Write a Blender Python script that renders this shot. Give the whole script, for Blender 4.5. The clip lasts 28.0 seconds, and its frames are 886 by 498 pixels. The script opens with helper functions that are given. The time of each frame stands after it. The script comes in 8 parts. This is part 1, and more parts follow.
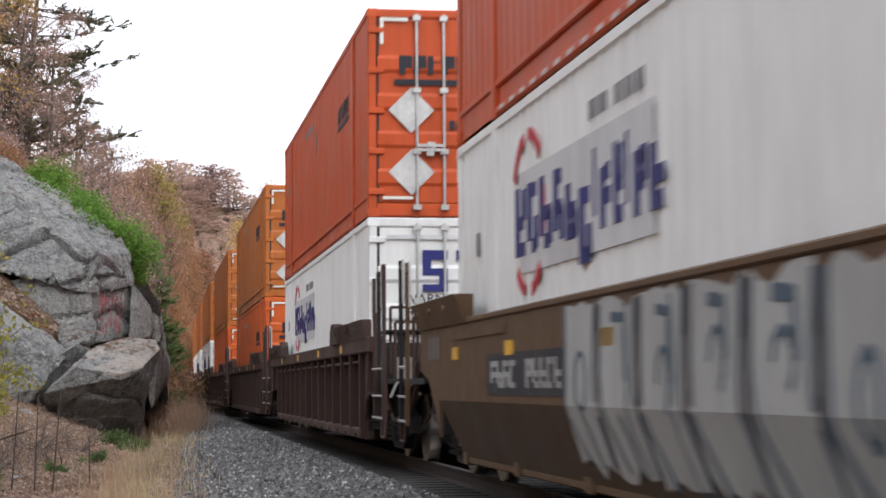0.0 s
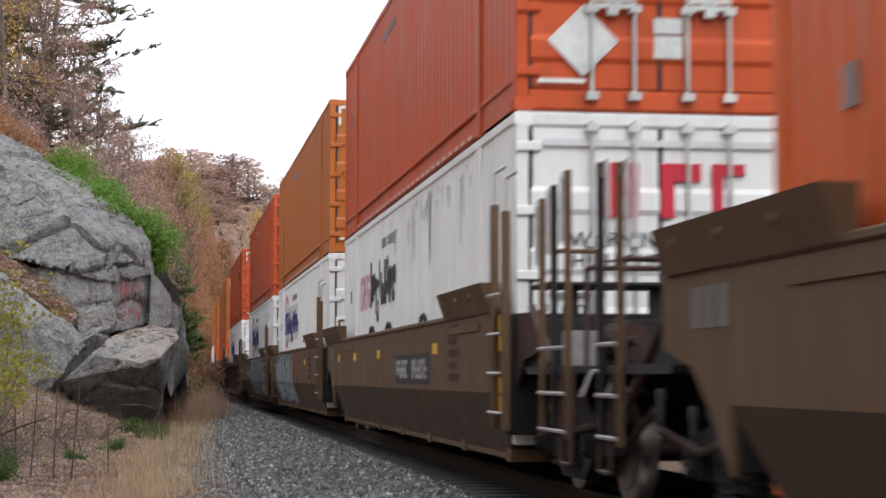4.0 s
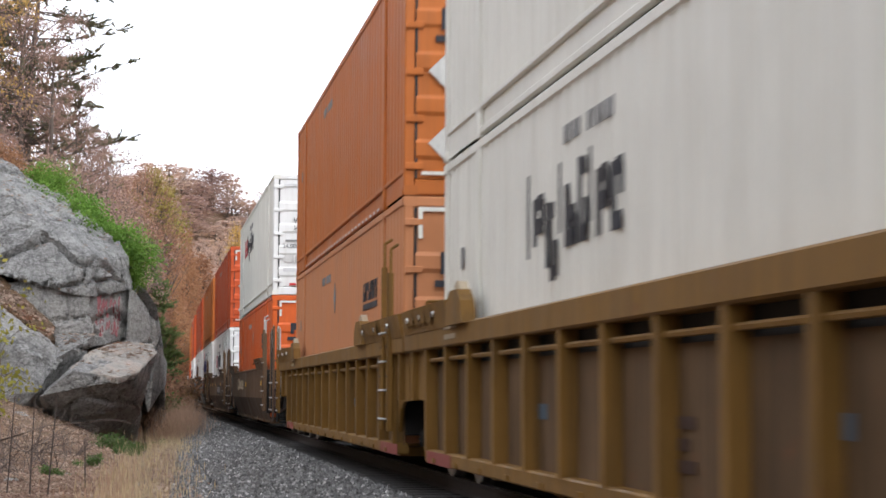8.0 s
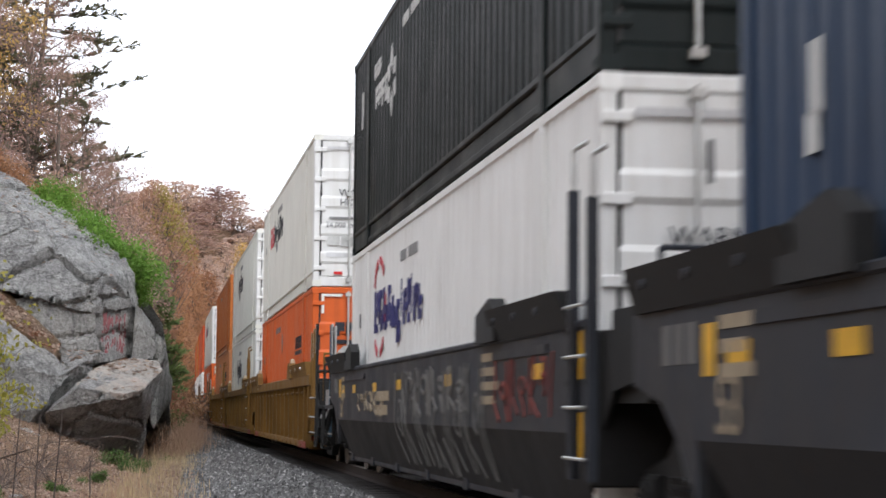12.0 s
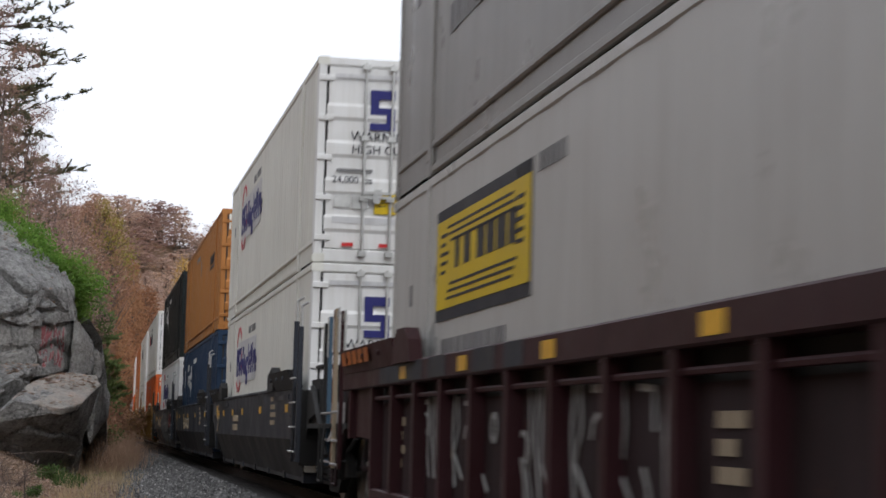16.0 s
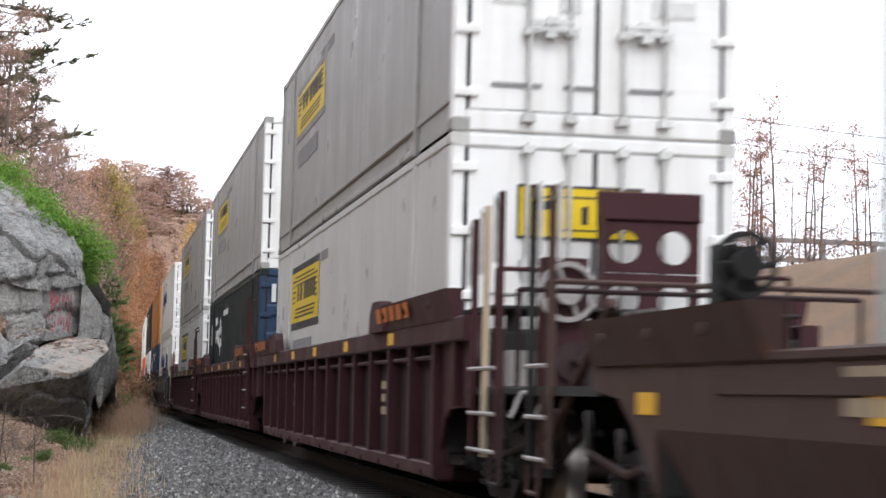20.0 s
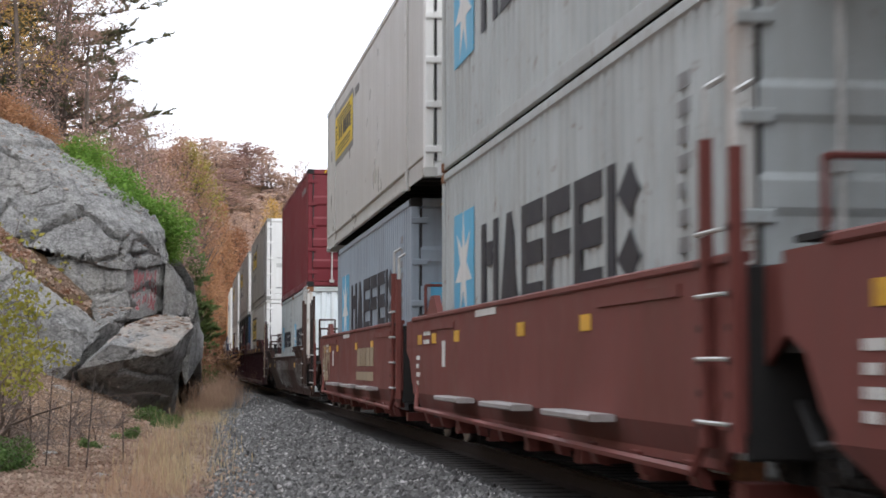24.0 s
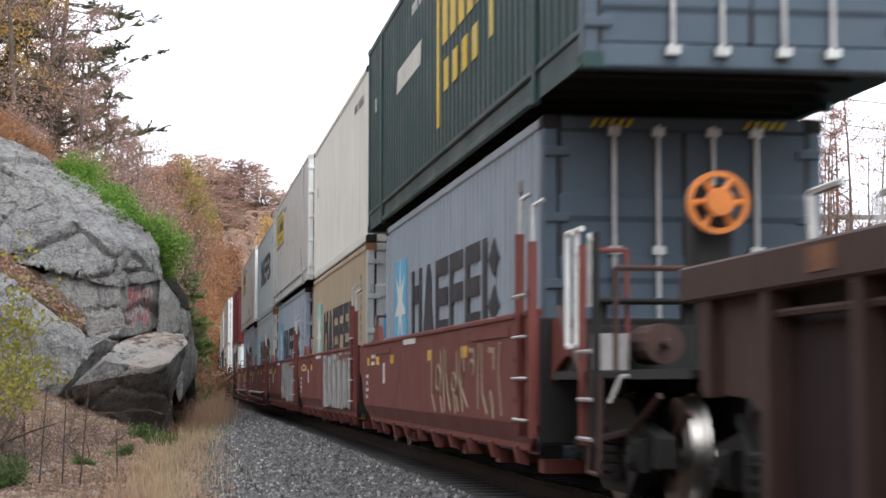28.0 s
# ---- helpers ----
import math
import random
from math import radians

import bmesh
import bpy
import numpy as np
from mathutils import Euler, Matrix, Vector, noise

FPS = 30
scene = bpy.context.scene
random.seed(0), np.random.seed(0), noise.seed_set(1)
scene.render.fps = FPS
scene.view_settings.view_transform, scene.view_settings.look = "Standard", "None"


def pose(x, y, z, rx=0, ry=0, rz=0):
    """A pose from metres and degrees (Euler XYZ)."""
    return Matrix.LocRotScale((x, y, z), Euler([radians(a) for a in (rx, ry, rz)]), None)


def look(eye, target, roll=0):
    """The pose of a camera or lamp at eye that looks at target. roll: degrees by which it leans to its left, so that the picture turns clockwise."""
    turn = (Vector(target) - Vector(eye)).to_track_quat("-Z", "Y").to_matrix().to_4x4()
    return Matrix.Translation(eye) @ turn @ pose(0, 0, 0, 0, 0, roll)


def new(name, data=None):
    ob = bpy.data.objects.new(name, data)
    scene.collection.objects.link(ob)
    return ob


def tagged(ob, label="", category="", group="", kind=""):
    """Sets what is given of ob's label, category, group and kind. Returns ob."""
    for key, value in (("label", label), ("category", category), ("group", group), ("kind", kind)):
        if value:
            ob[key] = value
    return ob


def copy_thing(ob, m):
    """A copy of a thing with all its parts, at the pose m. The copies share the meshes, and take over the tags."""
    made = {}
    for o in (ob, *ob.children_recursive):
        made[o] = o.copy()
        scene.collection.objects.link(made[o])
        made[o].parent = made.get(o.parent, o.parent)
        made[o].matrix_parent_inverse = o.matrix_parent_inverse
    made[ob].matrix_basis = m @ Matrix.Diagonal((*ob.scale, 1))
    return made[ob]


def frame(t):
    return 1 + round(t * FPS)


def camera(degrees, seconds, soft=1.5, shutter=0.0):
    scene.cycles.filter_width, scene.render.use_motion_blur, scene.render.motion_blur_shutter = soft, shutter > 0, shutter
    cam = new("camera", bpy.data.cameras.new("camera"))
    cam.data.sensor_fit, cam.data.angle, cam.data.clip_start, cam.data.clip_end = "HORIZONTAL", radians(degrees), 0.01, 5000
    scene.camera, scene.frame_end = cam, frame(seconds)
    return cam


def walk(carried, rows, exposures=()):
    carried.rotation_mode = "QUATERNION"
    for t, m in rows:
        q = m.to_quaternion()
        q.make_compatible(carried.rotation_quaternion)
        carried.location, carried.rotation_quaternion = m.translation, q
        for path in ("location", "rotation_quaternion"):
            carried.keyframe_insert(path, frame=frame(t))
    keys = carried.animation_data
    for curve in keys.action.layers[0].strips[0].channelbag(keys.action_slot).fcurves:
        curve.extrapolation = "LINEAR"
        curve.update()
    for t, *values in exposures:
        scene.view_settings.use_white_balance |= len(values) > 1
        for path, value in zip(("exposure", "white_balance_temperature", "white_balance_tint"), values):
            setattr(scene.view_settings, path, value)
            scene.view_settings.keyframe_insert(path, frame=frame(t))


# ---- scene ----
EYE_Z = 0.942
cam = camera(26.06, 28.0, soft=1.6, shutter=0.45)
AIM = [  # seconds, yaw, pitch, lean of the hand-held camera
    (0, -8.65, 4.08, -0.39),
    (0.5, -8.49, 3.91, -0.44),
    (1, -8.32, 4.05, -0.26),
    (1.5, -8.21, 4.12, -0.07),
    (2, -8.44, 3.93, -0.16),
    (2.5, -8.12, 3.57, 0.06),
    (3, -8.11, 3.62, 0.05),
    (3.5, -7.99, 3.71, 0.09),
    (5.5, -8.47, 4.02, 0.02),
    (6, -8.34, 3.83, -0.09),
    (6.5, -8.44, 3.83, -0.04),
    (7, -8.68, 4.30, 0.30),
    (7.5, -8.64, 4.36, 0.28),
    (8, -8.70, 4.30, 0.26),
    (8.5, -8.51, 4.26, 0.23),
    (9, -8.76, 4.18, 0.43),
    (9.5, -8.67, 3.99, 0.54),
    (10, -8.75, 4.17, 0.16),
    (10.5, -8.64, 4.43, 0.47),
    (11, -8.57, 4.36, 0.36),
    (11.5, -8.41, 4.62, 0.40),
    (13.5, -9.25, 5.31, 1.17),
    (14, -9.37, 5.60, 1.12),
    (14.5, -8.85, 5.52, 1.22),
    (15, -9.47, 5.92, 1.49),
    (15.5, -10.21, 5.39, 1.42),
    (16, -10.24, 5.49, 1.54),
    (16.5, -9.81, 4.67, 1.56),
    (17, -10.03, 4.58, 1.29),
    (17.5, -9.99, 4.46, 1.40),
    (18, -10.04, 4.41, 1.30),
    (18.5, -10.02, 4.47, 1.51),
    (19, -9.97, 4.02, 1.34),
    (19.5, -10.11, 4.15, 1.27),
    (20, -10.04, 4.39, 1.35),
    (20.5, -10.39, 4.30, 1.45),
    (21, -10.22, 4.57, 1.69),
    (21.5, -10.15, 4.74, 1.55),
    (22, -10.21, 4.60, 1.75),
    (22.5, -10.24, 4.38, 1.40),
    (24.5, -7.12, 3.32, -0.05),
    (25, -7.03, 3.31, 0.13),
    (25.5, -7.20, 3.18, 0.36),
    (26, -7.53, 3.14, 0.18),
    (26.5, -7.78, 3.67, 0.33),
    (27, -7.75, 3.75, 0.25),
    (27.5, -7.91, 3.94, 0.30),
    (28, -7.81, 3.97, 0.04),
]

EXPOSURE = [(0, -0.33), (2, -0.35), (6, -0.28), (8, -0.12), (9, -0.42), (10, -0.35), (11, -0.18), (13.5, -0.25), (14, -0.31), (15, -0.82), (16, -0.9), (17, -0.98), (18, -0.4), (19, 0.08), (20, 0.0), (21, -0.32), (22, -0.63), (24.5, -0.15), (26, -0.01), (27, -0.15), (28, -0.12)]


def aim(yaw, pitch, lean):
    return pose(0, 0, EYE_Z, 90 + pitch, 0, yaw) @ pose(0, 0, 0, 0, 0, lean)


walk(cam, [(t, aim(y, p, r)) for t, y, p, r in AIM], exposures=EXPOSURE)

# world: an overcast autumn sky with a soft sun from behind the camera
SUN_ELEV, SUN_TURN = radians(48), radians(170)
world = bpy.data.worlds.new("world")
scene.world = world
world.use_nodes = True
wn = world.node_tree.nodes
wl = world.node_tree.links
wn.clear()
sky = wn.new("ShaderNodeTexSky")
sky.sky_type = "NISHITA"
sky.sun_disc = False
sky.sun_elevation, sky.sun_rotation = SUN_ELEV, SUN_TURN
sky.air_density, sky.dust_density = 1.0, 4.0
grey = wn.new("ShaderNodeHueSaturation")
grey.inputs["Saturation"].default_value = 0.12
cloud = wn.new("ShaderNodeMix")
cloud.data_type = "RGBA"
cloud.inputs["Factor"].default_value = 0.55
cloud.inputs["B"].default_value = (21.0, 22.2, 25.0, 1)
wbg = wn.new("ShaderNodeBackground")
wbg.inputs["Strength"].default_value = 0.15
wout = wn.new("ShaderNodeOutputWorld")
wl.new(sky.outputs[0], grey.inputs["Color"])
wl.new(grey.outputs[0], cloud.inputs["A"])
wl.new(cloud.outputs["Result"], wbg.inputs["Color"])
wl.new(wbg.outputs[0], wout.inputs["Surface"])
sun = new("sun", bpy.data.lights.new("sun", "SUN"))
sun.data.energy, sun.data.angle, sun.data.color = 0.95, radians(25), (1.0, 0.99, 0.97)
sun.matrix_world = look((10, -58, 66), (0, 0, 0))

# ---- materials ----


def node_mat(name):
    m = bpy.data.materials.new(name)
    m.use_nodes = True
    n, l = m.node_tree.nodes, m.node_tree.links
    return m, n, l, n["Principled BSDF"]


def noise_node(n, l, vec, scale, detail=4, rough=0.55):
    t = n.new("ShaderNodeTexNoise")
    t.inputs["Scale"].default_value = scale
    t.inputs["Detail"].default_value = detail
    t.inputs["Roughness"].default_value = rough
    if vec is not None:
        l.new(vec, t.inputs["Vector"])
    return t.outputs["Fac"]


def ramp_node(n, l, fac, stops):
    r = n.new("ShaderNodeValToRGB")
    e = r.color_ramp.elements
    while len(e) < len(stops):
        e.new(0.5)
    for k, (p, c) in enumerate(stops):
        e[k].position = p
        e[k].color = (*c, 1) if len(c) == 3 else c
    l.new(fac, r.inputs["Fac"])
    return r.outputs["Color"]


def mix_node(n, l, fac, a, b, kind="MIX"):
    m = n.new("ShaderNodeMix")
    m.data_type, m.blend_type = "RGBA", kind
    for sock, v in ((m.inputs["Factor"], fac), (m.inputs["A"], a), (m.inputs["B"], b)):
        if isinstance(v, (int, float)):
            sock.default_value = v
        elif isinstance(v, tuple):
            sock.default_value = (*v, 1)
        else:
            l.new(v, sock)
    return m.outputs["Result"]


def bump_node(n, l, p, height, strength, dist):
    b = n.new("ShaderNodeBump")
    b.inputs["Strength"].default_value = strength
    b.inputs["Distance"].default_value = dist
    l.new(height, b.inputs["Height"])
    l.new(b.outputs[0], p.inputs["Normal"])


def mapped(n, l, scale, out="Object"):
    t = n.new("ShaderNodeTexCoord")
    m = n.new("ShaderNodeMapping")
    m.inputs["Scale"].default_value = scale
    l.new(t.outputs[out], m.inputs["Vector"])
    return m.outputs["Vector"]


def paint(name, rgb, dirt=(0.09, 0.07, 0.055), rough=0.45, grime=0.35, rust=0.0, fade=0.12):
    """Weathered vehicle paint: run-down streaks, blotches, fading, rust spots and a fine orange-peel."""
    m, n, l, p = node_mat(name)
    info = n.new("ShaderNodeObjectInfo")
    off = n.new("ShaderNodeVectorMath")
    off.operation = "ADD"
    l.new(mapped(n, l, (1, 1, 1)), off.inputs[0])
    mul = n.new("ShaderNodeMath")
    mul.operation = "MULTIPLY"
    mul.inputs[1].default_value = 31.0
    l.new(info.outputs["Random"], mul.inputs[0])
    l.new(mul.outputs[0], off.inputs[1])
    st = n.new("ShaderNodeMapping")
    st.inputs["Scale"].default_value = (5, 5, 0.35)
    l.new(off.outputs[0], st.inputs["Vector"])
    streak = noise_node(n, l, st.outputs[0], 1.6, 5, 0.6)
    blotch = noise_node(n, l, off.outputs[0], 0.9, 5, 0.62)
    fine = noise_node(n, l, off.outputs[0], 55, 3)
    pale = tuple(min(1, c * (1 + fade) + 0.06 * fade) for c in rgb)
    deep = tuple(c * (1 - fade) for c in rgb)
    col = ramp_node(n, l, blotch, [(0.3, deep), (0.7, pale)])
    sf = ramp_node(n, l, streak, [(0.46, (0, 0, 0)), (0.78, (grime, grime, grime))])
    col = mix_node(n, l, sf, col, dirt)
    if rust:
        spots = noise_node(n, l, off.outputs[0], 4.5, 8, 0.7)
        rf = ramp_node(n, l, spots, [(0.66 - rust * 0.1, (0, 0, 0)), (0.74 - rust * 0.1, (rust, rust, rust))])
        col = mix_node(n, l, rf, col, (0.17, 0.065, 0.025))
    l.new(col, p.inputs["Base Color"])
    rr = ramp_node(n, l, blotch, [(0.3, (rough - 0.1,) * 3), (0.75, (rough + 0.2,) * 3)])
    l.new(rr, p.inputs["Roughness"])
    p.inputs["Specular IOR Level"].default_value = 0.16
    bump_node(n, l, p, fine, 0.12, 0.01)
    return m


def plain(name, rgb, rough=0.6, metal=0.0, var=0.25, scale=12, bump=0.25, dist=0.01):
    m, n, l, p = node_mat(name)
    v = mapped(n, l, (1, 1, 1))
    a = noise_node(n, l, v, scale, 6, 0.6)
    b = noise_node(n, l, v, scale * 0.13, 3)
    col = ramp_node(n, l, a, [(0.3, tuple(c * (1 - var) for c in rgb)), (0.7, tuple(min(1, c * (1 + var)) for c in rgb))])
    col = mix_node(n, l, 0.5, col, ramp_node(n, l, b, [(0.35, tuple(c * (1 - var) for c in rgb)), (0.65, tuple(min(1, c * (1 + var)) for c in rgb))]))
    l.new(col, p.inputs["Base Color"])
    p.inputs["Roughness"].default_value = rough
    p.inputs["Metallic"].default_value = metal
    bump_node(n, l, p, a, bump, dist)
    return m


def leafy(name, cols, rough=0.7):
    """Leaves or stems, each its own shade between the given colours."""
    m, n, l, p = node_mat(name)
    g = n.new("ShaderNodeNewGeometry")
    info = n.new("ShaderNodeObjectInfo")
    tuft = noise_node(n, l, mapped(n, l, (1, 1, 1)), 0.75, 3, 0.6)
    wide = n.new("ShaderNodeMath")
    wide.operation = "MULTIPLY_ADD"
    l.new(tuft, wide.inputs[0])
    wide.inputs[1].default_value, wide.inputs[2].default_value = 1.5, -0.5
    own = n.new("ShaderNodeMath")
    own.operation = "MULTIPLY_ADD"
    l.new(g.outputs["Random Per Island"], own.inputs[0])
    own.inputs[1].default_value = 0.35
    l.new(wide.outputs[0], own.inputs[2])
    add = n.new("ShaderNodeMath")
    add.operation = "MULTIPLY_ADD"
    l.new(info.outputs["Random"], add.inputs[0])
    add.inputs[1].default_value = 0.35
    l.new(own.outputs[0], add.inputs[2])
    k = len(cols) - 1
    col = ramp_node(n, l, add.outputs[0], [(i / k, c) for i, c in enumerate(cols)])
    l.new(col, p.inputs["Base Color"])
    p.inputs["Roughness"].default_value = rough
    p.inputs["Specular IOR Level"].default_value = 0.2
    thin = n.new("ShaderNodeBsdfTranslucent")
    l.new(col, thin.inputs["Color"])
    both_ways = n.new("ShaderNodeMixShader")
    both_ways.inputs[0].default_value = 0.4
    l.new(p.outputs[0], both_ways.inputs[1])
    l.new(thin.outputs[0], both_ways.inputs[2])
    l.new(both_ways.outputs[0], n["Material Output"].inputs["Surface"])
    return m


M = {}
M["brown"] = paint("brown_car_paint", (0.115, 0.067, 0.036), dirt=(0.06, 0.042, 0.03), grime=0.5, rough=0.5, rust=0.35)
# brown with grime and the shade below the crease in its colour
M["brownlow"] = paint("shaded_grimy_brown_sheet", (0.068, 0.042, 0.026), dirt=(0.035, 0.026, 0.02), grime=0.6, rough=0.6, rust=0.35)
M["darkbrown"] = paint("dark_brown_car_paint", (0.056, 0.031, 0.026), grime=0.45, rough=0.55, rust=0.4)
M["yellow"] = paint("ochre_car_paint", (0.19, 0.098, 0.02), dirt=(0.05, 0.034, 0.022), grime=0.7, rough=0.55, rust=0.5, fade=0.15)
# recessed sheets: grime, plus the shade between the ribs as a darker colour
M["ochresheet"] = paint("shaded_grimy_ochre_sheet", (0.108, 0.0621, 0.027), dirt=(0.03, 0.019, 0.012), grime=0.9, rough=0.75, rust=0.7, fade=0.3)
M["maroonsheet"] = paint("shaded_grimy_maroon_sheet", (0.024, 0.011, 0.012), dirt=(0.012, 0.01, 0.009), grime=0.9, rough=0.75, rust=0.4, fade=0.3)
M["slate"] = paint("slate_car_paint", (0.029, 0.033, 0.042), dirt=(0.05, 0.044, 0.038), grime=0.45, rough=0.45, rust=0.15)
# slate darkened for the downward-facing lower sheet, with some grime
M["slatelow"] = paint("shaded_grimy_slate_sheet", (0.019, 0.019, 0.02), dirt=(0.03, 0.026, 0.022), grime=0.6, rough=0.6, rust=0.2)
M["maroon"] = paint("maroon_car_paint", (0.0405, 0.0117, 0.0144), dirt=(0.022, 0.014, 0.013), grime=0.5, rough=0.5, rust=0.2)
M["red"] = paint("oxide_red_car_paint", (0.165, 0.05, 0.042), dirt=(0.1, 0.055, 0.045), grime=0.4, rough=0.55, rust=0.2)
# red with the lower sheet's shade put into it, and grime
M["redlow"] = paint("shaded_grimy_red_sheet", (0.125, 0.04, 0.034), dirt=(0.06, 0.036, 0.03), grime=0.5, rough=0.6, rust=0.25)
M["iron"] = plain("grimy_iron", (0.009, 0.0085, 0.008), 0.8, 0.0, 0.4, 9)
M["galv"] = plain("galvanised_steel", (0.5, 0.5, 0.48), 0.5, 0.7, 0.25)
M["rubber"] = plain("black_rubber", (0.025, 0.025, 0.025), 0.7)
M["orange"] = paint("orange_box_paint", (0.6072, 0.115, 0.0258), dirt=(0.22, 0.07, 0.035), grime=0.35, rough=0.4)
M["deeporange"] = paint("red_orange_box_paint", (0.52, 0.085, 0.025), dirt=(0.2, 0.06, 0.03), grime=0.4, rough=0.4)
M["rustorange"] = paint("faded_orange_box_paint", (0.45, 0.135, 0.0315), dirt=(0.2, 0.09, 0.045), grime=0.4, rough=0.45)
M["tanorange"] = paint("sun_bleached_orange_box_paint", (0.50, 0.21, 0.095), dirt=(0.26, 0.13, 0.07), grime=0.3, rough=0.5)
M["amber"] = paint("amber_box_paint", (0.43, 0.18, 0.052), dirt=(0.24, 0.11, 0.05), grime=0.3, rough=0.45)
M["white"] = paint("white_box_paint", (0.80, 0.80, 0.775), dirt=(0.46, 0.43, 0.37), grime=0.35, rough=0.4, fade=0.05)
M["cream"] = paint("off_white_box_paint", (0.72, 0.715, 0.65), dirt=(0.42, 0.39, 0.31), grime=0.32, rough=0.4, fade=0.06)
M["palegrey"] = paint("pale_grey_box_paint", (0.495, 0.4905, 0.4635), dirt=(0.30, 0.28, 0.24), grime=0.4, rough=0.33, fade=0.07)
M["duskgrey"] = paint("dulled_grey_box_paint", (0.2893, 0.2854, 0.2698), dirt=(0.2, 0.185, 0.16), grime=0.5, rough=0.33, fade=0.1)
M["doorwhite"] = paint("white_door_paint", (0.7254, 0.7254, 0.7068), dirt=(0.42, 0.38, 0.31), grime=0.3, rough=0.4, fade=0.05)
M["navy"] = paint("navy_box_paint", (0.022, 0.045, 0.088), dirt=(0.04, 0.05, 0.06), grime=0.3, rough=0.42)
M["blackgreen"] = paint("blackish_green_box_paint", (0.0098, 0.0147, 0.0147), dirt=(0.03, 0.032, 0.03), grime=0.25, rough=0.45)
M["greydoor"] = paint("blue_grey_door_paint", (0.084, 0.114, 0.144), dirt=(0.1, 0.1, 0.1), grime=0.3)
M["seagrey"] = paint("sea_grey_box_paint", (0.30, 0.35, 0.395), dirt=(0.17, 0.165, 0.15), grime=0.35, rough=0.5, rust=0.25)
M["lightgrey"] = paint("light_grey_box_paint", (0.43, 0.465, 0.46), dirt=(0.24, 0.19, 0.14), grime=0.4, rough=0.5, rust=0.6)
M["tan"] = paint("dusty_tan_box_paint", (0.40, 0.33, 0.235), dirt=(0.25, 0.17, 0.1), grime=0.4, rough=0.6, rust=0.4)
M["wine"] = paint("wine_red_box_paint", (0.155, 0.025, 0.032), dirt=(0.1, 0.05, 0.045), grime=0.3, rough=0.42)
M["bottle"] = paint("bottle_green_box_paint", (0.03, 0.062, 0.06), dirt=(0.07, 0.08, 0.07), grime=0.35, rough=0.45)
M["paleblue"] = paint("pale_blue_white_end_paint", (0.66, 0.72, 0.74), dirt=(0.4, 0.36, 0.3), grime=0.35, rough=0.5, rust=0.3)
M["ruststained"] = paint("rust_stained_post_paint", (0.55, 0.55, 0.52), dirt=(0.28, 0.13, 0.05), grime=0.9, rough=0.7, rust=0.95)
M["rust"] = plain("flaking_rust", (0.20, 0.085, 0.035), 0.85, 0.0, 0.45, 22)
M["blueink"] = paint("blue_lettering_paint", (0.028, 0.03, 0.155), grime=0.2, rough=0.5)
M["blackink"] = paint("black_lettering_paint", (0.03, 0.032, 0.04), grime=0.2, rough=0.5)
M["greyink"] = paint("grey_lettering_paint", (0.22, 0.22, 0.22), grime=0.3, rough=0.5)
M["redink"] = paint("red_lettering_paint", (0.5, 0.03, 0.05), grime=0.2, rough=0.5)
M["pinkink"] = paint("faded_pink_lettering_paint", (0.62, 0.33, 0.36), grime=0.2, rough=0.5)
M["whiteink"] = paint("white_lettering_paint", (0.66, 0.66, 0.63), grime=0.3, rough=0.5)
M["paleink"] = paint("pale_grey_patch_paint", (0.58, 0.58, 0.58), grime=0.25, rough=0.45)
M["skyblue"] = paint("sky_blue_logo_paint", (0.12, 0.42, 0.62), grime=0.25, rough=0.5)
M["teal"] = paint("faded_teal_logo_paint", (0.22, 0.46, 0.40), grime=0.25, rough=0.5)
M["signyellow"] = paint("yellow_sign_vinyl", (0.66, 0.47, 0.02), dirt=(0.3, 0.2, 0.05), grime=0.3, rough=0.4)
M["reflector"] = plain("yellow_reflector", (0.72, 0.40, 0.03), 0.35)
M["redreflector"] = plain("red_reflector", (0.6, 0.02, 0.02), 0.35)
M["sprayA"] = paint("grey_white_spray_paint", (0.37, 0.37, 0.355), grime=0.35, rough=0.6)
M["sprayB"] = paint("slate_blue_spray_paint", (0.07, 0.10, 0.13), grime=0.2, rough=0.6)
M["sprayD"] = paint("dull_red_spray_paint", (0.24, 0.06, 0.05), grime=0.3, rough=0.6)
M["sprayE"] = paint("tan_spray_paint", (0.36, 0.29, 0.20), grime=0.3, rough=0.6)
M["sprayF"] = paint("mid_grey_spray_paint", (0.17, 0.165, 0.155), grime=0.3, rough=0.6)
M["sprayG"] = paint("chalky_spray_paint", (0.26, 0.25, 0.235), grime=0.4, rough=0.7)
M["bluepost"] = paint("chipped_blue_post_paint", (0.06, 0.11, 0.16), grime=0.4, rough=0.5)
M["mildew"] = paint("grey_green_mildew", (0.40, 0.41, 0.37), dirt=(0.2, 0.21, 0.18), grime=0.6, rough=0.7)
M["wheelsteel"] = plain("worn_wheel_steel", (0.32, 0.30, 0.28), 0.38, 1.0, 0.3)
M["steelgrey"] = plain("worn_grey_plate", (0.3, 0.28, 0.27), 0.6, 0.2)
M["wheelorange"] = plain("orange_brake_wheel_paint", (0.62, 0.19, 0.03), 0.45)

# ---- mesh helpers ----


